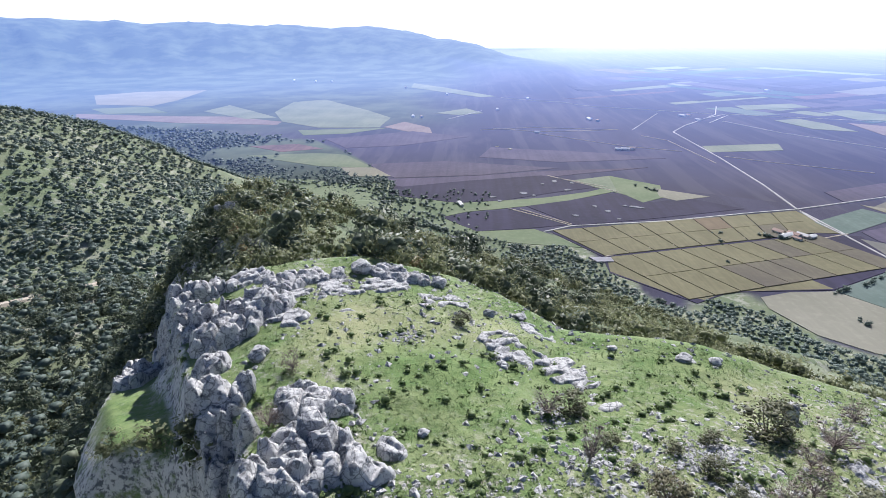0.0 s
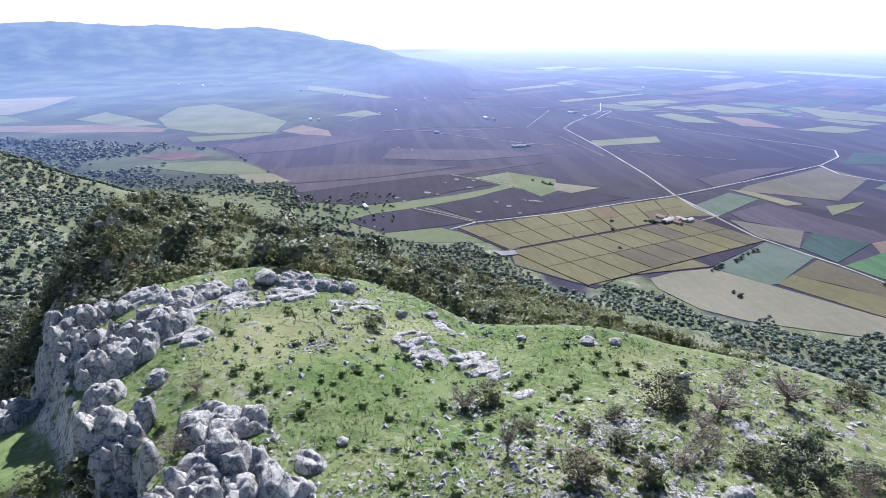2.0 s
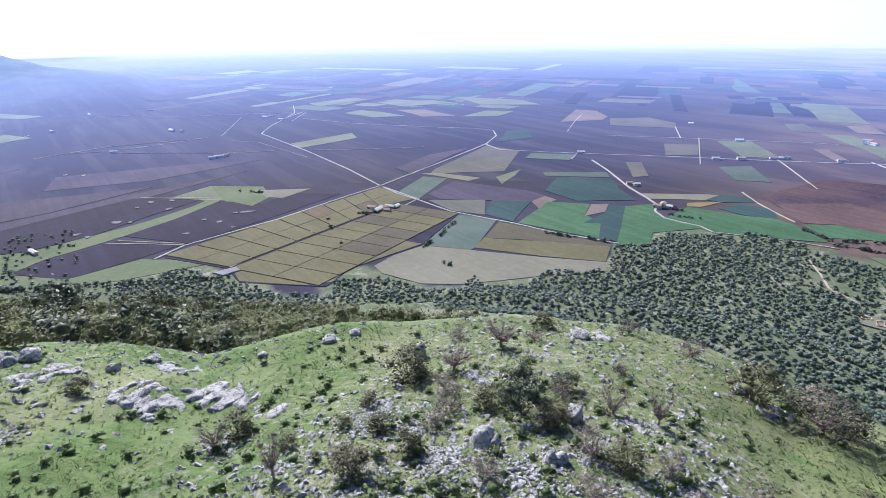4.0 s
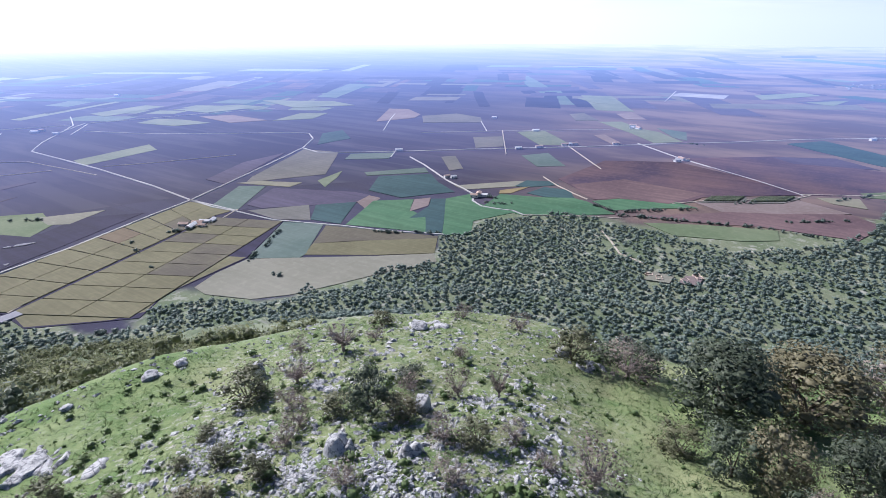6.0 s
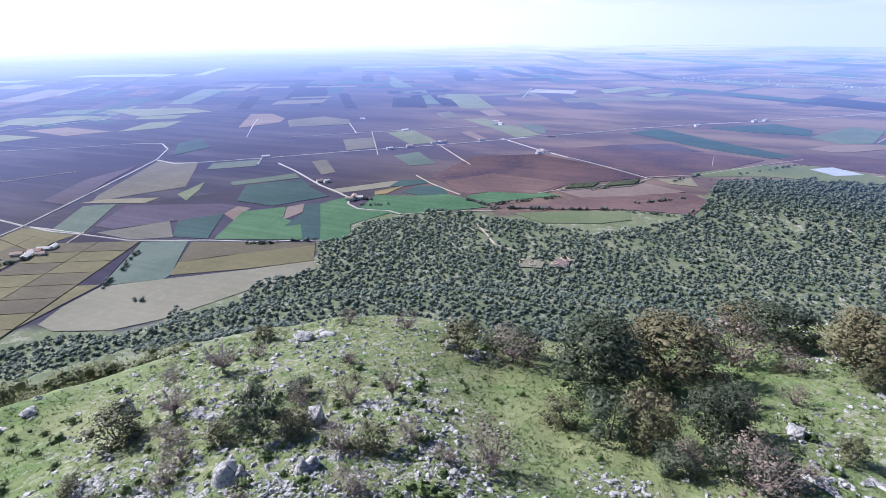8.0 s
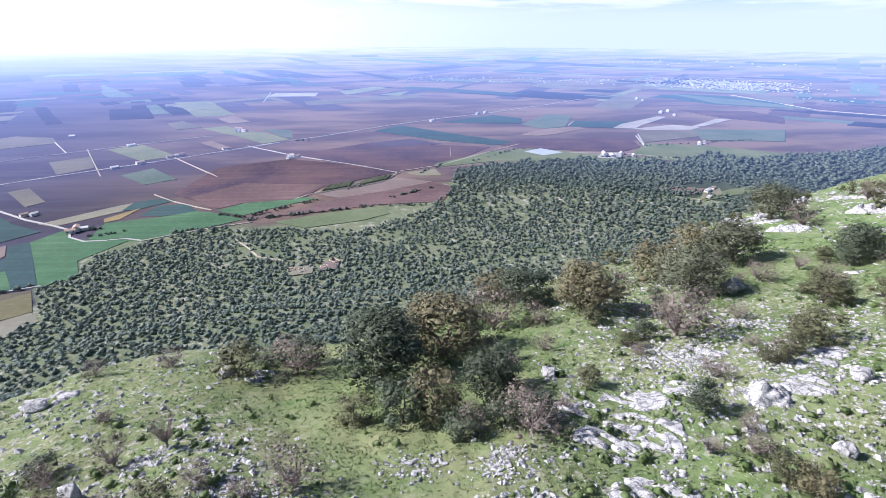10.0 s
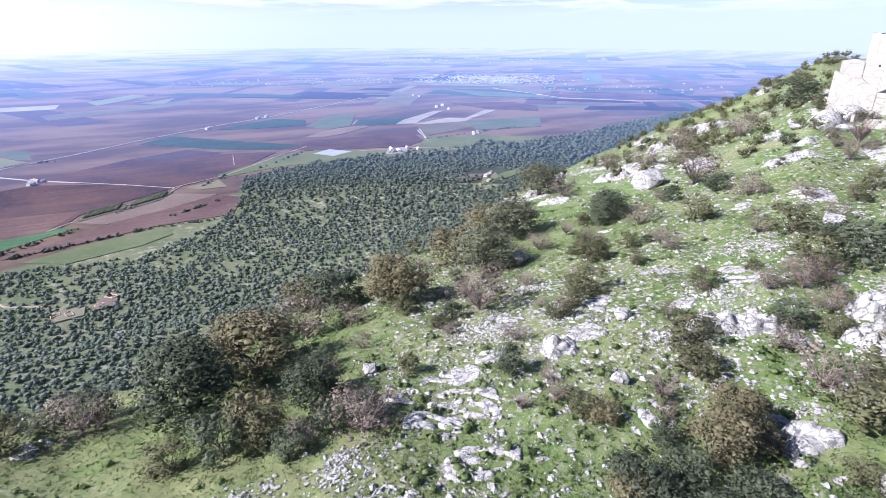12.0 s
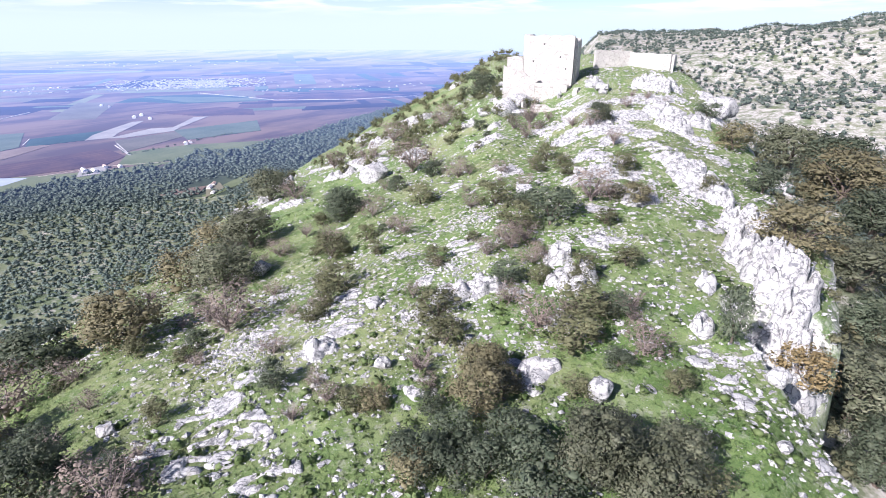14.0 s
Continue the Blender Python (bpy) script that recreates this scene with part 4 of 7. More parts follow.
def block_grid(quad, columns, rows, tones, gap):
    """A four-sided estate cut into blocks with narrow tracks between them."""
    rng = random.Random(11)
    p = [Vector((quad[k], quad[k + 1])) for k in range(0, 8, 2)]
    at = lambda u, v: p[0].lerp(p[1], u).lerp(p[3].lerp(p[2], u), v)
    for i in range(columns):
        for j in range(rows):
            u0, u1, v0, v1 = (i + gap) / columns, (i + 1 - gap) / columns, (j + gap * 0.5) / rows, (j + 1 - gap * 0.5) / rows
            xy = [c for u, v in ((u0, v0), (u1, v0), (u1, v1), (u0, v1)) for c in at(u, v)]
            field(rng.choice(tones), *xy, name="vineyard_block", lift=1.0 + 0.02 * ((i + j) % 5))


block_grid((93, 595, 404, 671, 381, 591, 136, 521), 9, 2, ("vine", "vine", "olive", "vine", "vine", "ochre"), 0.02)
block_grid((136, 517, 381, 586, 416, 504, 186, 426), 9, 2, ("olive", "vine", "olive", "vine"), 0.02)

# ---- plants ----
def crown_tris(rng, clumps, leaves, size, flat=0.8, core=0.78, low=0.25):
    """A crown one metre wide and one high, its foot at z = 0: leafy clumps round lumpy cores, with gaps between."""
    pieces = []
    for k in range(clumps):
        a, u = rng.rand() * 2 * math.pi, rng.rand()
        h = low + (1 - low) * u
        reach = 0.5 * math.sqrt(max(0.05, 1 - ((h - 0.5) / 0.56) ** 2)) * (0.55 + 0.4 * rng.rand())
        c = np.array([math.cos(a) * reach * 0.78, math.sin(a) * reach * 0.78, min(h, 0.9)])
        rad = (0.13 + 0.09 * rng.rand()) * min(1.0, (24 / clumps) ** 0.25)
        v, f = lump(rng, 1, 0.3, 2.2)
        pieces.append((v * np.array([1, 1, flat]) * rad * core + c, f))
        d = rng.normal(size=(leaves, 3))
        d /= np.linalg.norm(d, axis=1, keepdims=True)
        pieces.append(leaf_tris(rng, c + d * np.array([1, 1, flat]) * rad, rad * 0.16, size, c))
    return join(pieces)


def limbs_tris(rng, count, trunk=0.045, spread=0.32, fork=0.22, top=0.75, twigs=0):
    """Trunk, limbs and (for bare shrubs) twigs, one metre high."""
    pieces = [tube((0, 0, -0.12), (0.01, 0, fork), trunk * 1.25, trunk)]
    for k in range(count):
        a = 2 * math.pi * (k + rng.rand() * 0.6) / count
        p = np.array([0.01, 0, fork * (0.5 + 0.5 * rng.rand())])
        r = trunk * (0.5 + 0.2 * rng.rand())
        steps = 3
        for s in range(steps):
            out = spread * (0.3 + 0.7 * rng.rand()) / steps
            q = p + np.array([math.cos(a) * out, math.sin(a) * out, (top - fork) / steps * (0.7 + 0.6 * rng.rand())])
            pieces.append(tube(p, q, r, r * 0.62, 4))
            for w in range(twigs):
                b = a + rng.normal() * 0.9
                ln = 0.10 + 0.16 * rng.rand()
                st = p + (q - p) * rng.rand()
                e = st + np.array([math.cos(b) * ln * 0.7, math.sin(b) * ln * 0.7, ln * (0.4 + 0.7 * rng.rand())])
                pieces.append(tube(st, e, r * 0.42, r * 0.12, 3))
                for x in range(2):
                    b2 = b + rng.normal() * 0.8
                    l2 = 0.05 + 0.08 * rng.rand()
                    s2 = st + (e - st) * (0.3 + 0.7 * rng.rand())
                    e2 = s2 + np.array([math.cos(b2) * l2 * 0.8, math.sin(b2) * l2 * 0.8, l2 * (0.3 + 0.7 * rng.rand())])
                    pieces.append(tube(s2, e2, r * 0.16, r * 0.05, 3))
            p, r, a = q, r * 0.62, a + rng.normal() * 0.45
    return join(pieces)


# kind: name, label, category, leaf material, clumps, leaves a clump, leaf size, limbs, foot of the crown, twigs
PLANTS = {
    "oak": ("oak_tree", "dark evergreen oak tree with a dense round crown on the hillside", "tree", "oak", 44, 150, 0.019, 6, 0.26, 0),
    "oak_pale": ("oak_tree", "grey-green oak tree with a loose crown among limestone", "tree", "oak_pale", 46, 170, 0.016, 6, 0.22, 0),
    "autumn_tree": ("oak_tree", "oak tree in brown autumn leaf on the slope", "tree", "autumn", 38, 150, 0.018, 6, 0.24, 1),
    "gold": ("small_tree", "small tree in golden autumn leaf under the crag", "tree", "gold", 26, 110, 0.026, 5, 0.2, 1),
    "oak_bush": ("oak_shrub", "dark green evergreen shrub rooted in the grass", "shrub", "oak", 26, 100, 0.023, 4, 0.14, 0),
    "autumn": ("oak_shrub", "brown-leaved oak shrub on the stony slope", "shrub", "autumn", 26, 110, 0.021, 5, 0.14, 2),
    "scrub": ("shrub", "low olive-green scrub bush in the grass", "shrub", "scrub", 22, 88, 0.024, 5, 0.12, 1),
    "dry": ("dry_shrub", "grey-brown half-bare shrub among loose stones", "shrub", "dry", 16, 70, 0.018, 8, 0.14, 5),
    "bare": ("bare_shrub", "leafless grey-brown thorn shrub on the slope", "shrub", "dry", 5, 18, 0.016, 10, 0.3, 9),
}
_proto = {}
_plants = random.Random(5)


def plant_proto(kind, variant):
    name, label, cat, mat, clumps, leaves, size, limbs, low, twigs = PLANTS[kind]
    rng = np.random.RandomState(sum(map(ord, kind)) + 31 * variant)
    crown = tri_mesh("crown", *crown_tris(rng, clumps, leaves, size, low=low, core=0.2 if kind in ("bare", "dry") else 0.36), [M[mat]])
    v, f, _ = limbs_tris(rng, limbs, trunk=0.042 if "tree" in name else 0.028, spread=0.40, fork=low * 0.8, twigs=twigs)
    wood = tri_mesh("trunk", v, f, None, [M["twig"] if twigs > 3 else M["bark"]], shade=True)
    return name, label, cat, wood, crown


def plant(kind, x, y, width, height):
    """A tree or shrub with its foot on the ground."""
    variant = _plants.randrange(3)
    key = (kind, variant)
    m = Matrix.LocRotScale((x, y, ground_at(x, y) - 0.05), Euler((0, 0, _plants.random() * 6.28)), (width * 1.15, width * 1.15, height * 0.95))
    if key in _proto:
        return copy_thing(_proto[key], m)
    name, label, cat, wood, crown = plant_proto(kind, variant)
    ob = empty(name, m, label, cat, {"tree": "trees of the hilltop", "shrub": "shrubs of the hilltop"}[cat])
    part_mesh("trunk" if cat == "tree" else "stem", wood, ob, "grey-brown wood")
    part_mesh("crown" if cat == "tree" else "foliage", crown, ob)
    ob.scale = (1, 1, 1)
    ob.matrix_basis = Matrix.Identity(4)
    _proto[key] = ob
    first = copy_thing(ob, m)
    for o in (ob, *ob.children_recursive):
        spare.append(o)
    return first


spare = []  # unplaced originals, taken out of the scene at the end
plant("autumn", 12.4, -22.1, 3.47, 2.90)
plant("oak_bush", 10.9, -17.9, 3.14, 2.20)
plant("oak_bush", 8.2, -20.0, 3.46, 2.42)
plant("oak_pale", 5.1, -20.5, 3.69, 4.19)
plant("oak_bush", 6.3, -18.2, 3.52, 2.47)
plant("oak_pale", 2.3, -21.1, 4.29, 3.06)
plant("scrub", 0.4, -22.6, 2.67, 1.91)
plant("dry", 5.9, -32.2, 3.35, 2.51)
plant("scrub", 3.3, -30.1, 2.12, 1.49)
plant("scrub", 8.2, -26.3, 1.99, 1.39)
plant("oak_bush", 1.5, -37.4, 2.48, 4.22)
plant("autumn", 11.8, -24.5, 2.31, 1.68)
plant("dry", -11.6, 29.7, 1.66, 1.45)
plant("dry", -11.2, 24.1, 1.71, 1.63)
plant("bare", 4.9, 28.2, 2.48, 2.01)
plant("scrub", 6.4, 29.0, 2.17, 1.52)
plant("bare", 6.3, 22.7, 1.76, 3.03)
plant("scrub", 18.5, 28.4, 3.59, 2.51)
plant("bare", 21.9, 27.1, 3.47, 2.55)
plant("bare", 28.2, 28.5, 4.11, 2.88)
plant("scrub", 13.9, 25.8, 1.43, 1.00)
plant("scrub", 11.1, 24.2, 1.10, 0.77)
plant("scrub", 8.4, 22.2, 0.76, 0.53)
plant("scrub", 12.7, 22.4, 1.55, 1.08)
plant("autumn", 9.3, 19.7, 2.22, 1.56)
plant("scrub", -0.7, 39.9, 1.78, 1.25)
plant("dry", 15.6, 21.0, 1.89, 1.32)
plant("dry", 19.2, 24.9, 1.89, 1.32)
plant("dry", 27.0, 32.4, 2.14, 1.50)
plant("scrub", 40.5, 13.1, 4.38, 3.07)
plant("dry", 41.3, 8.3, 4.86, 3.40)
plant("dry", 43.8, 19.7, 2.68, 1.88)
plant("scrub", 36.0, 30.9, 2.33, 1.63)
plant("oak_bush", 20.7, 19.1, 2.97, 3.25)
plant("scrub", 19.9, 20.9, 2.20, 1.54)
plant("dry", 17.8, 22.3, 2.30, 1.61)
plant("oak_bush", 26.0, 19.9, 2.03, 1.42)
plant("dry", 26.2, 16.1, 2.25, 2.19)
plant("bare", 27.3, 13.5, 2.07, 2.98)
plant("dry", 32.0, 19.4, 1.39, 1.03)
plant("autumn", 21.2, 17.0, 2.33, 1.63)
plant("dry", 20.2, 13.3, 2.39, 1.67)
plant("scrub", 21.1, 11.7, 2.23, 1.56)
plant("scrub", 12.7, 19.7, 1.81, 1.30)
plant("dry", 14.2, 15.2, 1.95, 1.36)
plant("scrub", 8.0, 25.0, 1.26, 0.88)
plant("dry", 22.6, 10.1, 1.82, 1.30)
plant("oak", 37.9, 1.0, 7.35, 5.78)
plant("autumn_tree", 42.1, -4.5, 8.04, 5.63)
plant("oak_bush", 29.0, -0.5, 3.46, 3.56)
plant("autumn", 29.3, -2.7, 3.66, 3.81)
plant("oak", 31.5, -6.7, 4.10, 3.95)
plant("dry", 22.2, 5.3, 3.07, 2.83)
plant("oak_bush", 44.0, 10.6, 3.10, 2.17)
plant("oak_bush", 44.6, 7.8, 3.93, 2.75)
plant("dry", 42.7, 25.6, 2.42, 1.70)
plant("dry", 21.3, 7.6, 1.57, 1.10)
plant("scrub", 30.2, 2.5, 3.01, 2.11)
plant("dry", 48.5, -10.3, 6.11, 5.25)
plant("dry", 17.2, 10.9, 2.15, 1.51)
plant("dry", 31.7, 28.0, 1.91, 1.34)
plant("dry", 24.7, 18.9, 1.87, 1.31)
plant("dry", 25.3, -8.1, 4.55, 3.19)
plant("oak_bush", 55.6, -15.6, 6.93, 4.85)
plant("autumn_tree", 48.6, -20.7, 7.78, 5.45)
plant("oak_pale", 51.8, -33.4, 7.54, 5.28)
plant("oak_pale", 62.7, -45.2, 8.02, 5.62)
plant("dry", 38.4, -24.2, 7.01, 4.91)
plant("scrub", 36.8, -19.2, 2.06, 1.44)
plant("dry", 46.3, -14.6, 3.23, 2.26)
plant("autumn", 61.2, -13.3, 6.13, 4.29)
plant("oak_bush", 26.3, -4.1, 2.38, 1.67)
plant("autumn", 69.5, -44.1, 7.70, 5.39)
plant("autumn", 60.7, -33.9, 7.36, 5.15)
plant("dry", 52.0, -41.5, 3.84, 2.69)
plant("oak", 55.0, -56.1, 6.04, 4.42)
plant("scrub", 42.4, -40.9, 3.97, 2.78)
plant("scrub", 55.5, -52.1, 2.66, 1.87)
plant("dry", 46.5, -52.9, 4.49, 3.14)
plant("scrub", 41.5, -46.0, 2.71, 1.90)
plant("dry", 36.4, -46.6, 3.07, 2.15)
plant("scrub", 33.3, -32.9, 3.74, 2.62)
plant("scrub", 26.4, -38.9, 2.70, 1.89)
plant("dry", 22.0, -40.3, 3.11, 2.18)
plant("scrub", 22.5, -46.7, 4.51, 3.15)
plant("oak_bush", 19.8, -49.1, 5.69, 3.98)
plant("dry", 17.8, -54.9, 5.52, 3.86)
plant("scrub", 26.6, -68.7, 2.96, 2.07)
plant("scrub", 30.1, -68.2, 2.70, 1.89)
plant("dry", 41.7, -66.4, 4.75, 3.32)
plant("dry", 55.5, -73.6, 8.80, 6.16)
plant("dry", 70.1, -105.2, 8.02, 5.61)
plant("dry", 83.9, -103.9, 7.96, 5.57)
plant("dry", 75.6, -85.2, 6.85, 4.79)
plant("bare", 42.6, -91.9, 5.42, 5.92)
plant("oak_bush", 73.7, -127.4, 9.27, 6.49)
plant("oak_bush", 52.9, -92.0, 2.74, 2.25)
plant("scrub", 28.2, -52.9, 4.30, 3.01)
plant("dry", 31.6, -53.3, 3.18, 2.22)
plant("oak_bush", 18.1, -36.4, 2.81, 2.09)
plant("dry", 16.4, -33.8, 2.64, 1.85)
plant("dry", 17.6, -40.4, 3.00, 2.10)
plant("scrub", 12.7, -39.1, 2.81, 2.11)
plant("dry", 13.0, -31.7, 4.00, 2.80)
plant("scrub", 9.9, -30.6, 3.80, 2.66)
plant("scrub", 10.6, -33.9, 3.92, 2.74)
plant("autumn", 18.0, -20.0, 2.12, 1.53)
plant("bare", 17.4, -23.7, 2.58, 1.97)
plant("autumn", 12.8, -16.4, 2.55, 1.79)
plant("oak_bush", 10.1, -21.2, 2.41, 1.69)
plant("scrub", 10.4, -42.8, 2.51, 1.76)
plant("scrub", 20.5, -30.2, 3.68, 2.57)
plant("scrub", 18.0, -27.3, 3.00, 2.10)
plant("dry", 39.8, -48.5, 2.60, 1.82)
plant("dry", 91.7, -91.3, 6.49, 4.54)
plant("oak_pale", 90.4, -71.3, 9.34, 6.54)
plant("dry", 79.6, -68.5, 6.40, 4.48)
plant("oak_bush", 62.5, -39.8, 4.67, 3.27)
plant("oak_bush", 50.1, -62.8, 3.26, 2.28)
plant("scrub", 40.9, -56.1, 4.25, 2.98)
plant("oak_bush", 47.3, -68.2, 3.35, 2.34)
plant("dry", 34.0, -65.1, 2.96, 2.07)
plant("dry", 20.4, -44.6, 3.07, 2.15)
plant("oak_bush", 8.7, -35.3, 2.39, 1.67)
plant("gold", -3.2, -43.4, 4.46, 3.13)
plant("autumn_tree", -1.0, -58.1, 7.51, 5.26)
plant("oak", -9.1, -212.7, 23.48, 16.44)
plant("autumn_tree", -10.1, -174.9, 22.10, 15.47)
plant("oak", -15.9, -147.7, 15.18, 11.88)
plant("oak_pale", -11.8, -114.1, 13.85, 9.69)
plant("oak", -14.7, -95.2, 10.96, 7.92)
plant("oak_pale", -11.0, -73.1, 13.18, 9.23)
plant("oak", -13.7, -63.6, 7.86, 8.14)
plant("oak_pale", -14.4, -82.7, 8.44, 5.91)
plant("autumn", 9.5, -92.3, 6.09, 4.26)
plant("oak_bush", 15.4, -104.9, 4.18, 2.93)
plant("autumn", 13.6, -56.7, 3.56, 2.49)
plant("scrub", 18.6, -67.3, 3.50, 2.45)
plant("oak_pale", 5.1, -233.7, 23.35, 16.35)
plant("oak_bush", 3.5, -75.4, 4.56, 3.92)
plant("scrub", 8.1, -67.1, 2.73, 2.33)
plant("oak_bush", -4.0, -43.6, 2.37, 1.66)
plant("oak", -5.3, -255.1, 15.25, 10.90)
plant("oak_bush", 12.9, -17.0, 3.00, 2.40)
plant("oak_bush", 12.3, -19.5, 2.60, 2.20)
plant("oak_bush", 9.6, -18.4, 2.60, 2.20)
plant("autumn", 13.8, -25.1, 3.20, 2.60)
plant("oak_bush", 14.7, -21.1, 1.80, 1.40)
plant("oak_pale", 5.0, -21.4, 4.20, 3.40)
plant("oak_pale", 2.0, -23.3, 3.60, 3.00)
plant("dry", 23.0, -20.0, 1.60, 1.30)
plant("scrub", 15.7, -37.8, 2.20, 1.60)
plant("dry", 20.6, -42.2, 2.40, 1.90)
plant("scrub", 14.6, -49.8, 2.40, 1.70)
plant("dry", 11.6, -33.6, 2.00, 1.50)
# low shrubs strewn along the ridge
_strewn = random.Random(77)
for k in range(95):
    a = _strewn.uniform(98, 168)
    r = _strewn.uniform(26, 60 + (a - 98) * 0.8)
    x, y = polar(a, r)
    w = _strewn.uniform(0.7, 2.0) * (1 + r / 110)
    plant(_strewn.choice(("dry", "dry", "scrub", "scrub", "bare", "oak_bush")), x, y, w, w * _strewn.uniform(0.65, 0.95))
for o in spare:
    scene.collection.objects.unlink(o)


def scatter_mesh(name, templates, x, y, z, sx, sz, rng, mats):
    """One mesh of many copies of the templates, each turned and scaled."""
    pieces = []
    which = rng.randint(0, len(templates), len(x))
    turn = rng.rand(len(x)) * 6.283
    for t, (v, f, *nrm) in enumerate(templates):
        k = np.where(which == t)[0]
        if not len(k):
            continue
        c, s = np.cos(turn[k]), np.sin(turn[k])
        vx = (v[None, :, 0] * c[:, None] - v[None, :, 1] * s[:, None]) * sx[k, None] + x[k, None]
        vy = (v[None, :, 0] * s[:, None] + v[None, :, 1] * c[:, None]) * sx[k, None] + y[k, None]
        vz = v[None, :, 2] * sz[k, None] + z[k, None]
        vv = np.stack([vx, vy, vz], -1).reshape(-1, 3)
        ff = (f[None] + (np.arange(len(k)) * len(v))[:, None, None]).reshape(-1, 3)
        if nrm:
            q = nrm[0]
            nx, ny = q[None, :, 0] * c[:, None] - q[None, :, 1] * s[:, None], q[None, :, 0] * s[:, None] + q[None, :, 1] * c[:, None]
            pieces.append((vv, ff, np.stack([nx, ny, np.broadcast_to(q[:, 2], nx.shape)], -1).reshape(-1, 3)))
        else:
            pieces.append((vv, ff))
    v, f, n = join(pieces)
    return tri_mesh(name, v, f, n if len(templates[0]) > 2 else None, mats)


def small_crown(rng, leaves, size, core=0.31, trunk=False):
    """A far tree or bush: a ragged crown of sprays round a small lumpy heart."""
    v, f = lump(rng, 1, 0.28, 1.9)
    pieces = [(v * core * np.array([1, 1, 0.86]) + np.array([0, 0, 0.46]), f, v / np.linalg.norm(v, axis=1, keepdims=True))]
    d = rng.normal(size=(leaves, 3))
    d /= np.linalg.norm(d, axis=1, keepdims=True)
    pieces.append(leaf_tris(rng, d * np.array([0.42, 0.42, 0.38]) + np.array([0, 0, 0.52]), 0.06, size, np.array([0, 0, 0.45])))
    if trunk:
        pieces.append(tube((0, 0, -0.3), (0, 0, 0.3), 0.07, 0.05, 3))
    return join(pieces)


def woods():
    rng = np.random.RandomState(21)
    near_t = [small_crown(rng, 13, 0.13, trunk=True) for k in range(5)]
    far_t = [small_crown(rng, 12, 0.13) for k in range(4)]
    thin_t = [small_crown(rng, 6, 0.17) for k in range(4)]
    # candidate places on a jittered grid
    for name, cell, lo, hi, tmpl, label in (("slope_wood", 6.0, 60, 330, far_t, "low evergreen oak scrub on the slope under the rim"),
                                            ("woodland", 4.5, 330, 640, near_t, "grey-green evergreen oak wood at the foot of the hill"),
                                            ("far_woodland", 6.6, 640, 1000, far_t, "evergreen oak wood reaching out to the fields"),
                                            ("distant_woodland", 9.0, 1000, 2000, thin_t, "hazy far wood among the fields")):
        g = np.arange(-hi, hi, cell)
        X, Y = np.meshgrid(g, g)
        X = (X + rng.rand(*X.shape) * cell * 1.7).ravel()
        Y = (Y + rng.rand(*Y.shape) * cell * 1.7).ravel()
        r = np.hypot(X, Y)
        a = (np.degrees(np.arctan2(X, Y)) + 60) % 360 - 60
        edge = ring(a, WOOD_AZ + WOOD2_AZ, WOOD_R + WOOD2_R) * (1 + 0.03 * fbm(X / 25, Y / 25, 3))
        re, ze = ring(a, RIM_AZ + RIM2_AZ, RIM_R + RIM2_R), ring(a, RIM_AZ + RIM2_AZ, RIM_Z + RIM2_Z)
        seen = -218 / r > ze / re - 0.09
        if name == "slope_wood":
            seen = (r > re + 12) & ((land(X, Y) - EYE_Z + 9) / r < ze / re - 0.02) & (a > -5) & (a < 112)
        ok = (r > lo) & (r < hi) & (r < edge) & (a > -46) & (a < 152) & seen
        dens = 1.2 + 0.8 * fbm(X / 70, Y / 70, 3)
        dens = np.where((a > -26) & (a < 4) & (r > 500) & (r < 900), 0.35 + 0.6 * fbm(X / 40, Y / 40, 3), dens)
        dens = np.where((a > 72) & (a < 99) & (r > 520) & (r < 800), 0.92 + 1.0 * fbm(X / 50, Y / 50, 3), dens)
        dens = np.where((a > 88) & (a < 112) & (r > 500) & (r < 760), 0.78 + 1.0 * fbm(X / 45, Y / 45, 3), dens)
        dens = np.where(a < -8, np.where(r < 640, 0.0, 0.55 + 1.1 * fbm(X / 90, Y / 90, 3)), dens)
        ok &= rng.rand(len(r)) < dens
        # clearings: a meadow with a farm, the ruined farm
        for cx, cy, cr in ((CLEARINGS[k], CLEARINGS[k + 1], CLEARINGS[k + 2]) for k in range(0, len(CLEARINGS), 3)):
            ok &= np.hypot(X - cx, Y - cy) > cr * (0.8 + 0.6 * rng.rand(len(r)))
        X, Y = X[ok], Y[ok]
        Z = land(X, Y)
        keep = (Z < 150) | (name == "slope_wood")
        X, Y, Z = X[keep], Y[keep], Z[keep]
        s = cell * (0.88 + 0.62 * rng.rand(len(X)))
        me = scatter_mesh(name, tmpl, X, Y, Z - 0.4, s, s * (0.55 + 0.2 * rng.rand(len(X))), rng, [M["wood_far"]])
        tagged(new(name, me), label, "trees", kind="stuff")


CLEARINGS = (-295, 965, 74, -225, 938, 52, -369, 1058, 60, -290, 1063, 47, -166, 867, 35, 493, 86, 12, 510, 61, 12, 735, -482, 38, 686, -436, 24)
woods()


def bush_tris(rng):
    """A bush of the slopes: a ragged skin of sprays in a few clumps round one core."""
    pieces = []
    for k in range(6):
        a, u = rng.rand() * 6.28, rng.rand()
        c = np.array([math.cos(a) * 0.27 * math.sqrt(rng.rand()), math.sin(a) * 0.27 * math.sqrt(rng.rand()), 0.28 + 0.42 * u])
        rad = 0.19 + 0.08 * rng.rand()
        v, f = lump(rng, 1, 0.3, 2.2)
        pieces.append((v * rad * 0.46 + c, f))
        d = rng.normal(size=(40, 3))
        d /= np.linalg.norm(d, axis=1, keepdims=True)
        pieces.append(leaf_tris(rng, c + d * rad, rad * 0.2, 0.046, c))
    return join(pieces)


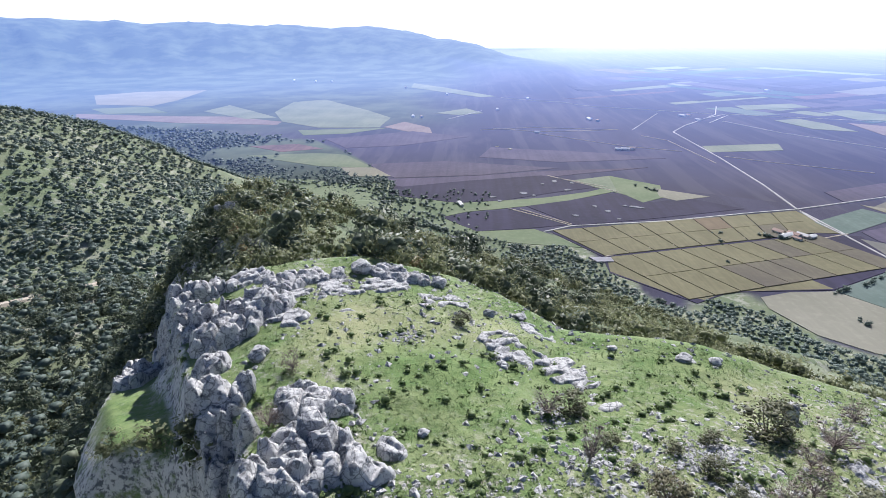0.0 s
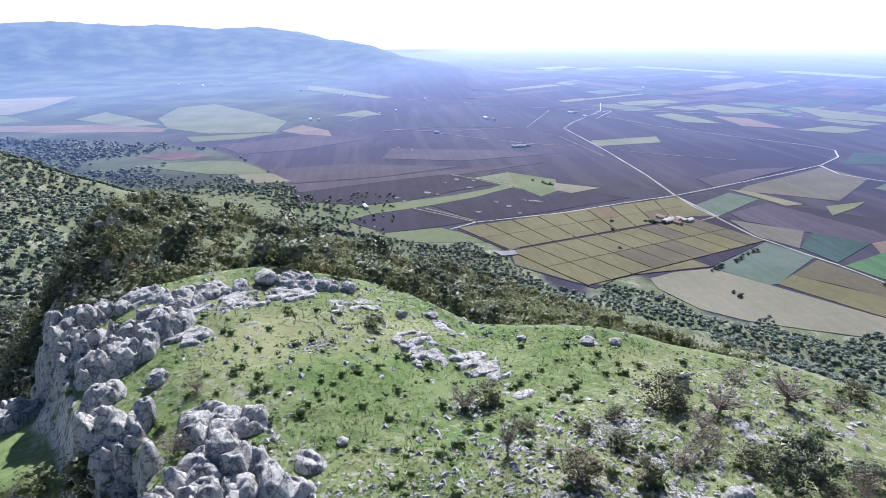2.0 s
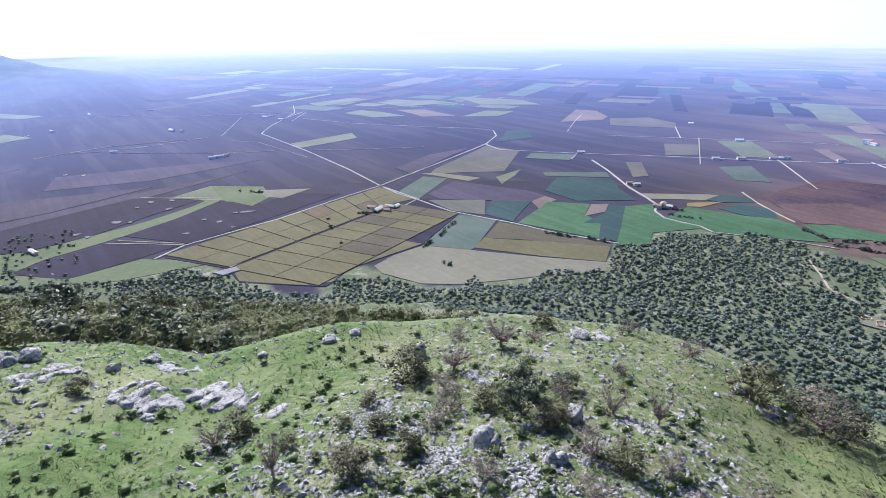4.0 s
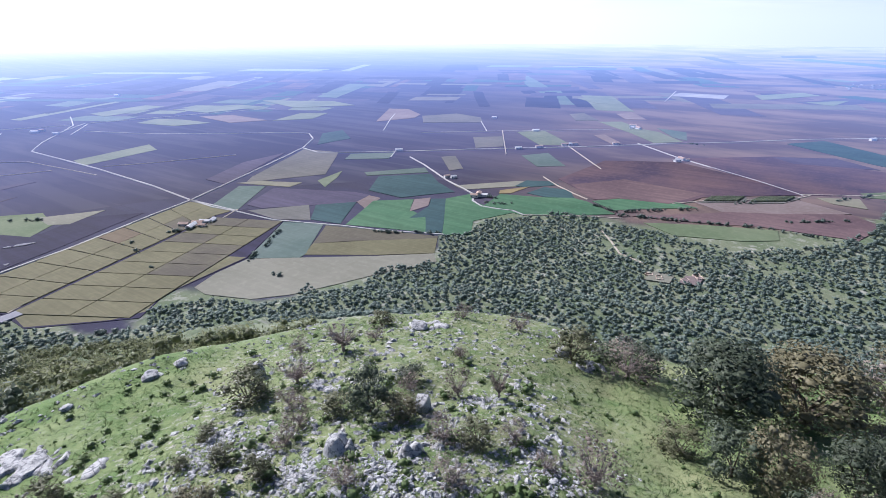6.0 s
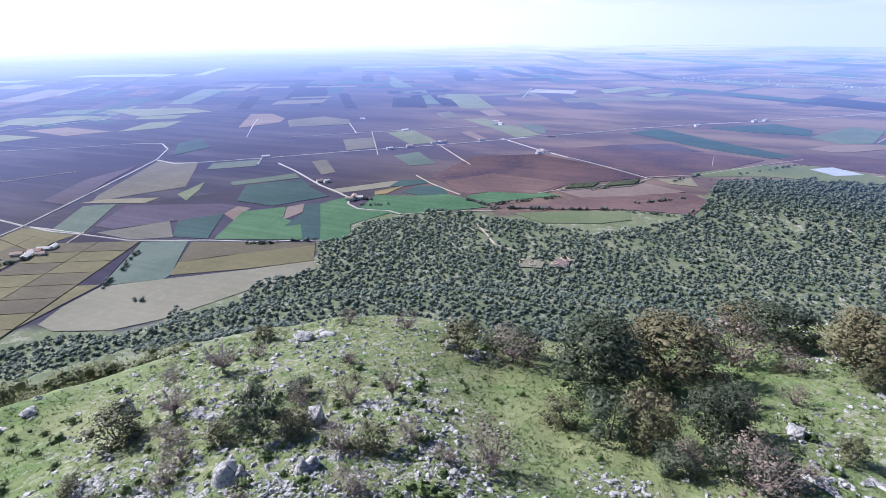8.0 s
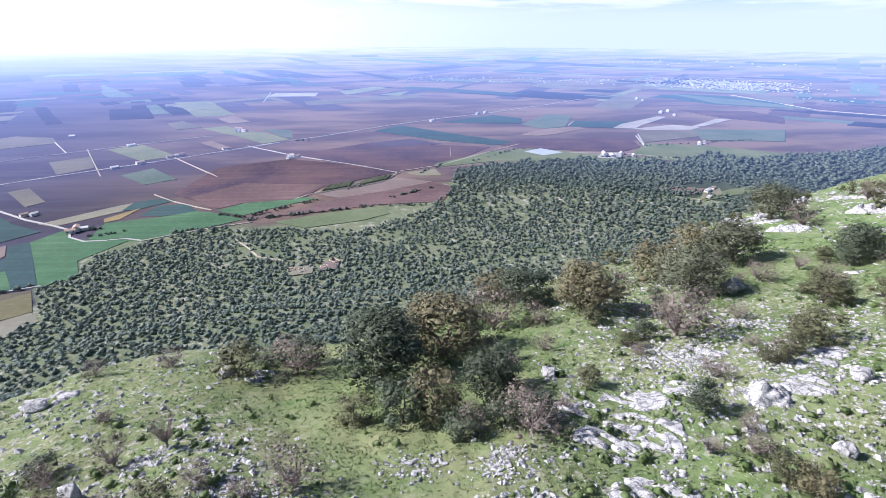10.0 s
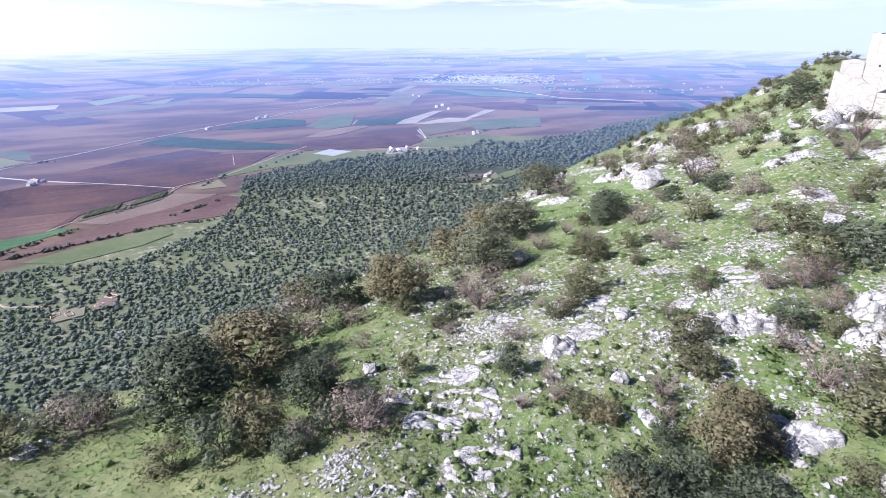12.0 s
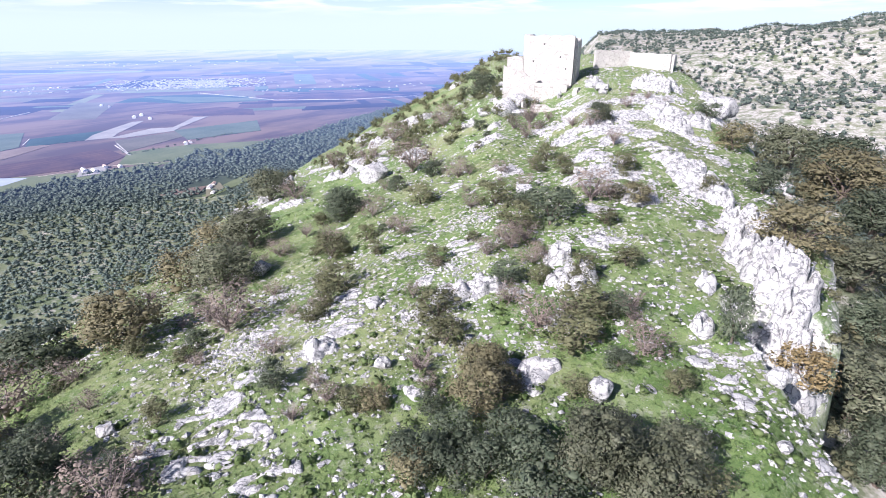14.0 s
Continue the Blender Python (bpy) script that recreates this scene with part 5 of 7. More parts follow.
VALLEY_PATH = ((-50.0, 262), (-45.8, 280), (-43, 287), (-39.5, 292), (-38, 300))


def slope_scrub():
    """Bushes of the spur, the valley and the slopes below the rim."""
    rng = np.random.RandomState(33)
    tm = [bush_tris(rng) for k in range(5)]
    full = [crown_tris(rng, 14, 26, 0.034, low=0.2, core=0.55) for k in range(5)]
    speck = [small_crown(rng, 12, 0.13) for k in range(4)]
    light = [small_crown(rng, 15, 0.12) for k in range(4)]
    for name, cell, lo, hi, a0, a1, tmpl, mat, label in (
            ("cliff_foot_trees", 4.6, 26, 300, -80, -27, tm, "oak", "dark trees in the shade under the crag"),
            ("spur_scrub", 3.3, 52, 190, -50, 42, tm, "spur", "dense dark bushes over the rocky spur"),
            ("spur_scrub_brown", 7.5, 52, 200, -44, 14, tm, "oak", "dark evergreen bushes mixed into the spur scrub"),
            ("spur_gold", 11.0, 54, 130, -30, 10, tm, "gold", "golden autumn bushes under the crag"),
            ("gully_scrub", 1.9, 12, 36, -75, -32, tm, "spur", "shaded bushes in the cleft beside the ledge"),
            ("ravine_edge_scrub", 2.2, 22, 110, 172, 195, tm, "ravine", "low brown-green bushes along the edge of the ravine"),
            ("valley_scrub", 4.9, 130, 760, -50, 2, light, "wood_far", "grey-green scrub over the valley sides"),
            ("far_slope_scrub", 4.6, 110, 650, 154, 192, speck, "wood_far", "scattered dark bushes on the pale rocky slope"),
            ("ravine_trees", 6.2, 45, 230, 166, 192, full, "ravine", "brown-green trees filling the ravine"),
            ("hillside_scrub", 5.5, 50, 330, 96, 156, tm, "scrub", "olive and brown bushes along the falling hillside")):
        g = np.arange(-hi, hi, cell)
        X, Y = np.meshgrid(g, g)
        X = (X + rng.rand(*X.shape) * cell * 1.7).ravel()
        Y = (Y + rng.rand(*Y.shape) * cell * 1.7).ravel()
        r = np.hypot(X, Y)
        a = (np.degrees(np.arctan2(X, Y)) + 60) % 360 - 60
        re = ring(a, RIM_AZ + RIM2_AZ, RIM_R + RIM2_R)
        over = r - re
        if name in ("far_slope_scrub",):
            ok = (over > 60) & (rng.rand(len(r)) < 0.68 + 1.3 * fbm(X / 40, Y / 40, 3) + 0.25 * smooth(330, 200, r))
        elif name == "ravine_trees":
            ok = (over > 7) & (rng.rand(len(r)) < 0.42 + 0.9 * fbm(X / 22, Y / 22, 3))
        elif name == "hillside_scrub":
            ok = ((over > -4) | ((a > 122) & (r > 95))) & (over < 120) & (rng.rand(len(r)) < 0.35 + 0.9 * fbm(X / 20, Y / 20, 3))
        elif name == "cliff_foot_trees":
            ok = (over > 5) & (rng.rand(len(r)) < 0.97)
        elif name == "gully_scrub":
            ok = (over < 0.5) & (rng.rand(len(r)) < 0.55 + 1.2 * fbm(X / 5, Y / 5, 3))
        elif name == "ravine_edge_scrub":
            ok = (over > 0.5) & (over < 12) & (rng.rand(len(r)) < 0.75)
        elif name == "valley_scrub":
            band = 0.85 * smooth(430, 380, r) + 0.85 * smooth(470, 520, r) * smooth(-24, -31, a) + 0.85
            band = band * smooth(-14, -22, a + 0.05 * np.maximum(0, r - 480)) + 0.12
            ok = (over > 60) & (rng.rand(len(r)) < band + 0.9 * fbm(X / 50, Y / 50, 3) * (band > 0.3))
        else:
            ok = (over > 2.5) & (rng.rand(len(r)) < 0.78 + 0.9 * fbm(X / 14, Y / 14, 3))
        ok &= (r > lo) & (r < hi) & (a > a0) & (a < a1)
        ze = ring(a, RIM_AZ + RIM2_AZ, RIM_Z + RIM2_Z)
        if name == "spur_scrub":
            ok &= (a < 0) & (r < 200) | ((land(X, Y) - EYE_Z + 3) / r > ze / re - 0.03)
        if name == "hillside_scrub":
            ok |= (a > 134) & (a < 156) & (r > 105) & (r < 270) & (rng.rand(len(r)) < 0.6)
        for (a0, r0), (a1, r1) in zip(VALLEY_PATH, VALLEY_PATH[1:]):  # the track stays clear
            p, q = np.array(polar(a0, r0)), np.array(polar(a1, r1))
            u = np.clip(((X - p[0]) * (q - p)[0] + (Y - p[1]) * (q - p)[1]) / ((q - p) ** 2).sum(), 0, 1)
            ok &= np.hypot(X - p[0] - u * (q - p)[0], Y - p[1] - u * (q - p)[1]) > 6
        X, Y = X[ok], Y[ok]
        Z = land(X, Y)
        s = {"spur_gold": 3.2, "far_slope_scrub": 3.7, "ravine_trees": 5.0, "gully_scrub": 2.6, "spur_scrub": 4.2, "ravine_edge_scrub": 2.4, "valley_scrub": 4.4, "cliff_foot_trees": 5.8, "hillside_scrub": 3.4}.get(name, cell * 0.95) * (0.65 + 0.65 * rng.rand(len(X)))
        if name == "valley_scrub":
            s = s * np.where(np.hypot(X, Y) < 400, 1.4, 1.2)
        me = scatter_mesh(name, tmpl, X, Y, Z - 0.25, s, s * (0.62 + 0.3 * rng.rand(len(X))), rng, [M[mat]])
        tagged(new(name, me), label, "bushes", kind="stuff")


slope_scrub()

# ---- limestone ----
def rock_tris(rng, kind):
    """A weathered limestone piece about a metre across: broken into joints, cut by planes, then pitted."""
    v, f = ICO[4]
    d0 = v.copy()
    # joints: every point belongs to its nearest seed; each cell stands out by its own measure, with a cleft between
    n = {"boulder": 7, "block": 26, "slab": 22}[kind]
    seeds = rng.normal(size=(n, 3))
    seeds /= np.linalg.norm(seeds, axis=1, keepdims=True)
    warp = d0 + 0.22 * np.stack([vnoise(d0[:, 1] * 3 + 7, d0[:, 2] * 3), vnoise(d0[:, 2] * 3 + 3, d0[:, 0] * 3), vnoise(d0[:, 0] * 3, d0[:, 1] * 3 + 11)], 1)
    stretch = np.array([1, 1, {"boulder": 1.0, "block": 0.62, "slab": 1.5}[kind]])
    dist = np.sqrt((((warp[:, None] - seeds[None]) * stretch) ** 2).sum(-1))
    order = np.sort(dist, 1)
    cell = dist.argmin(1)
    out = (0.80 + 0.42 * rng.rand(n))[cell] if kind != "boulder" else (0.92 + 0.16 * rng.rand(n))[cell]
    cleft = smooth(0.0, 0.11, order[:, 1] - order[:, 0])
    v = d0 * (0.60 * out * (0.72 + 0.28 * cleft if kind != "boulder" else 0.93 + 0.07 * cleft))[:, None]
    for k in range({"boulder": 12, "block": 9, "slab": 7}[kind]):
        m = rng.normal(size=3)
        m[2] *= 0.9 if kind == "boulder" else 0.5
        m /= np.linalg.norm(m)
        h = v @ m - (0.34 + 0.16 * rng.rand())
        v = v - np.maximum(h, 0)[:, None] * m * 0.85
    o = rng.rand(4) * 50
    n1 = vnoise(v[:, 0] * 3.2 + o[0] + v[:, 2] * 2.1, v[:, 1] * 3.2 + o[1] - v[:, 2] * 1.7)
    n2 = vnoise(v[:, 0] * 8 + o[1] + v[:, 2] * 5, v[:, 1] * 8 + o[0] + v[:, 2] * 4)
    n3 = vnoise(v[:, 0] * 19 + o[2] + v[:, 2] * 9, v[:, 1] * 19 + o[3] - v[:, 2] * 11)
    return v * (1 + 0.26 * n1 + 0.14 * n2 + 0.07 * n3)[:, None], f


_rock_mesh = {}
_rocks = random.Random(9)
ROCK_LABELS = {"boulder": ("boulder", "pale weathered limestone boulder in the grass"), "block": ("rock_outcrop", "fissured grey-white limestone outcrop standing over the turf"),
               "slab": ("rock_slab", "flat white limestone outcrop breaking through the turf")}


def joints(x, y, size, seed):
    """Jointed bedrock in plan: for each point its block's own number and how far it lies from the nearest joint."""
    gx, gy = x / size + 0.35 * vnoise(x / size * 1.7, y / size * 1.7 + seed), y / size + 0.35 * vnoise(x / size * 1.7 + 9, y / size * 1.7 - seed)
    i, j = np.floor(gx).astype(int), np.floor(gy).astype(int)
    best = np.full(gx.shape, 9.0)
    second = np.full(gx.shape, 9.0)
    own = np.zeros(gx.shape)
    for di in (-1, 0, 1):
        for dj in (-1, 0, 1):
            a, b = (i + di + seed) % 256, (j + dj + 3 * seed) % 256
            px, py = i + di + 0.1 + 0.8 * _lat[a, b], j + dj + 0.1 + 0.8 * _lat[b, a]
            d = np.hypot(gx - px, gy - py)
            nearer = d < best
            second = np.where(nearer, best, np.minimum(second, d))
            own = np.where(nearer, _lat[(a * 7 + 13) % 256, (b * 5 + 3) % 256], own)
            best = np.minimum(best, d)
    return own, second - best


def outcrop(kind, x0, y0, width, height):
    """Bedrock that breaks through the turf: jointed blocks with clefts, steep sides and worn edges."""
    reach = 0.66 * width if kind == "block" else 0.62 * max(width, height * 0.9)
    tall = 0.55 * height if kind == "block" else 0.05 * width + 0.08 * height
    step = 0.11 if math.hypot(x0, y0) < 60 else 0.2
    n = int(min(2 * reach * 1.25 / step, 110))
    g = np.linspace(-1.25 * reach, 1.25 * reach, n)
    X, Y = np.meshgrid(g, g, indexing="ij")
    x, y = X + x0, Y + y0
    edge = np.hypot(X, Y) / reach + 0.55 * fbm(x / 1.7, y / 1.7, 3)
    mask = smooth(1.0, 0.72, edge)
    along, across = (0.8 * x + 0.6 * y, 2.4 * (0.8 * y - 0.6 * x)) if kind == "slab" else (x, y)
    big, gap = joints(along, across, max(1.6, 0.5 * tall) if kind == "block" else 1.25, 3)
    small, gap2 = joints(x, y, 0.62, 11)
    rounded = smooth(0.0, 0.34, gap)
    if kind == "block":
        h = (0.55 + 0.45 * big) * (0.52 + 0.48 * rounded) + 0.16 * (small - 0.5) * rounded + 0.14 * fbm(x / 0.5, y / 0.5, 2)
    else:
        h = np.where(big > 0.42, (0.4 + 0.75 * big) * (0.55 + 0.45 * smooth(0, 0.12, gap)), -0.35) + 0.45 * (small - 0.5)
    h = h * (0.88 + 0.12 * smooth(0.0, 0.2, gap2))
    worn = (0.16 * fbm(x / 0.8, y / 0.8, 3) + 0.09 * vnoise(x * 5, y * 5)) * min(1.0, tall)
    dome = np.sqrt(np.clip(1 - (edge * 0.88) ** 2, 0.1, 1)) if kind == "block" else 0.8
    z = tall * h * dome * mask + worn * mask - 0.25 * (1 - mask)
    ox, oy = 0.25 * z * vnoise(x * 1.3 + z, y * 1.3), 0.25 * z * vnoise(x * 1.3 + 30, y * 1.3 + z)
    Z = land(x, y) + z
    verts = np.stack([X + ox, Y + oy, Z - ground_at(x0, y0)], -1).reshape(-1, 3)
    i, j = np.meshgrid(np.arange(n - 1), np.arange(n - 1), indexing="ij")
    quad = np.stack([i * n + j, (i + 1) * n + j, (i + 1) * n + j + 1, i * n + j + 1], -1).reshape(-1, 4)
    keep = (mask.ravel()[quad] > 0.001).any(1)
    quad = quad[keep]
    used, quad = np.unique(quad, return_inverse=True)
    me = mesh_from(ROCK_LABELS[kind][0], verts[used], quad.reshape(-1), 4, [M["rock"]])
    ob = new(ROCK_LABELS[kind][0], me)
    ob.location = (x0, y0, ground_at(x0, y0))
    return tagged(ob, ROCK_LABELS[kind][1], "rock", "limestone rocks of the hilltop")


def rock(kind, x, y, width, height):
    if kind != "boulder":
        return outcrop(kind, x, y, width, height)
    variant = _rocks.randrange(5)
    if (kind, variant) not in _rock_mesh:
        v, f = rock_tris(np.random.RandomState(100 + variant + 10 * len(kind)), kind)
        _rock_mesh[(kind, variant)] = tri_mesh(ROCK_LABELS[kind][0], v, f, None, [M["rock"]], shade=True)
    name, label = ROCK_LABELS[kind]
    ob = new(name, _rock_mesh[(kind, variant)])
    lie = {"boulder": 0.30, "block": 0.30, "slab": 0.10}[kind]
    tall = {"boulder": max(height * 1.1, width * 0.5), "block": height * 0.8, "slab": max(0.3 * width, 0.35 * height)}[kind]
    deep = {"boulder": width, "block": width * 0.95, "slab": max(width * 0.8, height * 1.3)}[kind]
    ob.matrix_basis = Matrix.LocRotScale((x, y, ground_at(x, y) + tall * lie), Euler((_rocks.uniform(-0.12, 0.12), _rocks.uniform(-0.12, 0.12), _rocks.random() * 6.28)),
                                         (width * 1.05, deep * 1.05, tall * 1.05))
    return tagged(ob, label, "rock", "limestone rocks of the hilltop")


rock("block", -17.2, 44.9, 3.82, 2.46)
rock("block", -14.9, 46.9, 2.56, 1.56)
rock("boulder", -12.8, 47.2, 1.66, 0.91)
rock("boulder", -10.9, 49.0, 1.87, 1.28)
rock("block", -8.6, 49.1, 3.16, 1.92)
rock("block", -5.4, 48.6, 3.00, 1.67)
rock("boulder", -3.2, 48.3, 1.49, 0.83)
rock("block", -17.4, 39.5, 4.49, 3.49)
rock("block", -18.0, 37.5, 3.40, 2.91)
rock("slab", -14.8, 38.1, 3.81, 1.90)
rock("block", -19.0, 35.4, 4.26, 3.79)
rock("slab", -14.4, 42.0, 3.56, 1.73)
rock("slab", -12.0, 44.4, 4.21, 1.37)
rock("block", -9.2, 25.8, 3.90, 2.84)
rock("block", -8.8, 22.4, 2.60, 3.57)
rock("block", -7.3, 21.9, 2.87, 3.19)
rock("block", -5.9, 20.8, 2.46, 2.46)
rock("block", -4.8, 20.4, 1.81, 1.51)
rock("block", -9.9, 21.2, 1.93, 2.89)
rock("block", -17.7, 30.8, 2.41, 1.98)
rock("block", -16.4, 26.8, 2.59, 3.93)
rock("block", -14.6, 26.1, 1.89, 2.27)
rock("block", -14.6, 23.0, 2.14, 3.92)
rock("block", -12.9, 22.8, 2.28, 3.80)
rock("boulder", -13.7, 27.1, 1.03, 1.72)
rock("boulder", -14.5, 31.4, 1.19, 0.88)
rock("block", -61.1, 73.9, 7.09, 9.45)
rock("block", -55.3, 64.2, 7.52, 9.67)
rock("block", -36.0, 38.8, 5.56, 6.25)
rock("block", -30.2, 39.2, 4.28, 3.06)
rock("block", -15.2, 22.9, 3.41, 4.17)
rock("block", -10.2, 19.3, 2.78, 3.40)
rock("block", -8.6, 19.5, 2.74, 2.74)
rock("block", -27.4, 43.0, 3.74, 3.50)
rock("block", -22.6, 37.7, 4.30, 4.40)
rock("block", -24.8, 45.4, 3.52, 3.52)
rock("block", -22.0, 46.5, 3.49, 1.74)
rock("block", -19.6, 46.3, 2.83, 1.70)
rock("block", -29.4, 44.5, 2.72, 3.09)
rock("block", -8.6, 24.0, 2.03, 1.56)
rock("boulder", -53.4, 109.9, 2.97, 1.58)
rock("boulder", -50.3, 107.4, 2.49, 1.34)
rock("block", -58.1, 97.8, 6.33, 3.80)
rock("boulder", -51.0, 92.6, 3.52, 2.11)
rock("boulder", 11.9, 40.2, 0.75, 0.34)
rock("slab", 17.7, 39.1, 1.53, 0.51)
rock("boulder", 20.5, 39.7, 0.71, 0.28)
rock("slab", 2.1, 38.2, 2.76, 1.56)
rock("slab", 2.8, 35.7, 3.33, 1.75)
rock("slab", 3.5, 34.4, 2.56, 1.28)
rock("slab", 7.1, 35.4, 4.01, 1.60)
rock("slab", 8.4, 32.9, 2.56, 1.28)
rock("slab", 9.0, 30.4, 2.03, 1.05)
rock("boulder", 1.7, 43.7, 0.85, 0.54)
rock("boulder", 4.5, 44.0, 1.01, 0.51)
rock("slab", 5.8, 42.4, 2.54, 1.22)
rock("boulder", 22.0, 31.5, 0.99, 1.41)
rock("slab", 22.7, 24.2, 2.77, 1.09)
rock("block", -4.1, 22.4, 1.91, 1.40)
rock("boulder", -2.6, 24.3, 0.70, 0.30)
rock("slab", -9.5, 39.0, 1.88, 0.75)
rock("slab", -3.7, 43.2, 3.02, 1.01)
rock("slab", -8.0, 46.7, 4.86, 1.19)
rock("slab", -1.2, 45.0, 2.09, 0.83)
rock("block", 16.4, 17.7, 1.27, 1.93)
rock("block", 18.1, 14.1, 1.10, 1.80)
rock("boulder", 22.7, 16.5, 1.00, 1.22)
rock("slab", 22.7, 23.8, 1.83, 0.92)
rock("boulder", 20.2, 39.3, 1.02, 0.47)
rock("boulder", 17.3, 38.6, 1.14, 0.45)
rock("slab", 38.7, 28.7, 2.28, 0.91)
rock("boulder", 37.3, 27.4, 1.65, 0.74)
rock("slab", 38.9, 26.2, 2.78, 0.78)
rock("boulder", 40.9, 14.0, 1.18, 0.79)
rock("slab", 40.7, 11.3, 2.58, 0.52)
rock("boulder", 32.9, -11.4, 1.05, 0.74)
rock("slab", 23.4, -11.9, 3.18, 1.77)
rock("slab", 25.3, -13.8, 2.63, 1.13)
rock("slab", 27.3, -15.9, 2.40, 0.96)
rock("slab", 27.2, -12.0, 1.93, 0.77)
rock("slab", 28.3, -15.0, 2.03, 0.81)
rock("slab", 22.8, -14.7, 3.24, 1.08)
rock("slab", 24.2, -16.1, 1.88, 0.90)
rock("block", 26.4, -23.1, 2.14, 1.71)
rock("slab", 28.5, -19.3, 2.55, 0.85)
rock("boulder", 50.0, -37.0, 2.10, 1.40)
rock("slab", 33.9, -24.4, 2.47, 0.99)
rock("block", 21.7, -33.2, 2.03, 2.31)
rock("block", 20.5, -33.7, 2.11, 2.57)
rock("block", 19.5, -34.6, 2.30, 2.48)
rock("block", 18.7, -35.2, 1.84, 2.30)
rock("slab", 22.2, -30.0, 2.22, 1.51)
rock("slab", 22.7, -29.3, 1.76, 1.06)
rock("block", 15.8, -41.5, 1.80, 3.00)
rock("block", 13.5, -38.7, 2.81, 2.81)
rock("block", 12.0, -31.9, 1.06, 2.27)
rock("block", 11.0, -27.4, 2.07, 1.03)
rock("boulder", 6.9, -26.8, 1.27, 1.27)
rock("slab", 12.7, -26.8, 1.86, 2.23)
rock("slab", 11.3, -25.5, 1.43, 2.50)
rock("slab", 16.6, -22.7, 2.16, 1.22)
rock("boulder", 20.1, -23.2, 0.92, 0.69)
rock("boulder", 26.4, -23.1, 1.28, 1.03)
rock("slab", 23.7, -12.9, 1.80, 1.44)
rock("slab", 22.4, -13.5, 2.12, 1.41)
rock("slab", 19.0, -11.9, 2.55, 1.60)
rock("slab", 18.6, -13.4, 1.93, 1.09)
rock("slab", 28.0, -15.1, 1.61, 0.81)
rock("slab", 23.4, -16.0, 1.48, 0.89)
rock("slab", 27.9, -9.9, 2.32, 0.77)
rock("boulder", 26.8, -30.1, 1.14, 0.95)
rock("slab", 13.9, -46.0, 3.72, 1.59)
rock("boulder", 27.1, -57.9, 2.07, 1.11)
rock("slab", 46.1, -81.7, 5.96, 1.99)
rock("slab", 33.3, -66.4, 4.76, 1.27)
rock("boulder", 61.5, -70.9, 4.03, 3.02)
rock("block", 79.3, -80.6, 4.84, 2.90)
rock("block", 91.9, -109.3, 6.04, 3.63)
rock("block", 97.2, -131.7, 6.89, 3.79)
rock("block", 104.2, -84.0, 7.19, 4.31)
rock("boulder", 22.5, -63.9, 1.45, 0.87)
rock("block", 1.6, -52.7, 4.10, 6.44)
rock("block", -0.6, -49.0, 4.95, 7.70)
rock("block", -2.8, -43.2, 3.48, 4.47)
rock("block", -1.7, -44.3, 3.54, 4.56)
rock("block", 3.6, -55.4, 2.45, 4.90)
rock("block", 4.3, -44.1, 1.70, 3.51)
rock("block", 3.4, -37.7, 1.33, 2.65)
rock("block", 11.6, -72.0, 3.88, 3.42)
rock("block", 9.2, -69.8, 3.77, 3.77)
rock("block", 6.8, -66.1, 2.86, 3.58)
rock("block", 18.1, -91.4, 4.31, 3.92)
rock("block", 21.7, -97.6, 5.25, 4.20)
rock("block", 28.0, -120.6, 6.47, 5.17)
rock("block", 15.8, -97.0, 4.55, 3.51)
rock("block", 30.4, -120.8, 5.20, 3.90)
rock("block", 4.5, -60.5, 2.65, 3.97)
rock("block", 2.8, -61.8, 3.37, 4.72)
rock("slab", 23.1, -79.4, 5.25, 2.10)
rock("slab", 34.6, -96.3, 6.44, 2.15)
rock("slab", 26.9, -85.7, 7.57, 2.27)
rock("slab", 31.0, -82.3, 5.58, 1.86)
rock("slab", 19.4, -69.7, 4.62, 3.08)
rock("slab", 23.8, -72.0, 4.83, 1.93)
rock("slab", 29.5, -106.0, 6.91, 2.76)
rock("slab", 17.3, -78.1, 4.24, 2.03)
rock("boulder", -1.5, -35.4, 1.28, 1.02)
rock("boulder", -2.3, -28.9, 0.67, 0.67)
rock("slab", -4.9, -30.1, 1.57, 2.36)
rock("slab", 0.1, -32.1, 1.97, 1.18)
rock("slab", -0.6, -30.6, 1.91, 1.14)
rock("slab", 1.3, -33.8, 1.64, 0.98)
rock("boulder", 14.7, -112.5, 4.76, 3.57)
rock("block", 4.8, -177.2, 7.60, 6.46)
rock("boulder", 52.6, -100.7, 4.77, 2.86)
rock("boulder", 53.5, -108.9, 5.09, 2.54)
rock("slab", 37.3, -88.1, 6.05, 1.41)

# bedrock along the crest before the castle and down the far hillside
_crest = random.Random(61)
for k in range(24):
    a, r = _crest.uniform(156, 174), _crest.uniform(58, 128)
    rock("slab" if k % 3 else "block", *polar(a, r), _crest.uniform(2.5, 6.5), _crest.uniform(1.2, 2.2))
for k in range(30):
    a = _crest.uniform(124, 154)
    r = _crest.uniform(95, 105 + (a - 120) * 4.2)
    rock("block" if k % 2 else "slab", *polar(a, r), _crest.uniform(2.0, 5.5), _crest.uniform(1.2, 2.8))
for k in range(26):
    a, r = _crest.uniform(120, 182), _crest.uniform(28, 75)
    rock("slab", *polar(a, r), _crest.uniform(1.2, 3.0), _crest.uniform(0.6, 1.2))

# fallen blocks and bedrock at the foot of the keep
for k in range(26):
    a, r = _crest.uniform(147, 162), _crest.uniform(112, 131)
    rock(_crest.choice(("boulder", "boulder", "slab")), *polar(a, r), _crest.uniform(1.0, 3.2), _crest.uniform(0.7, 1.6))

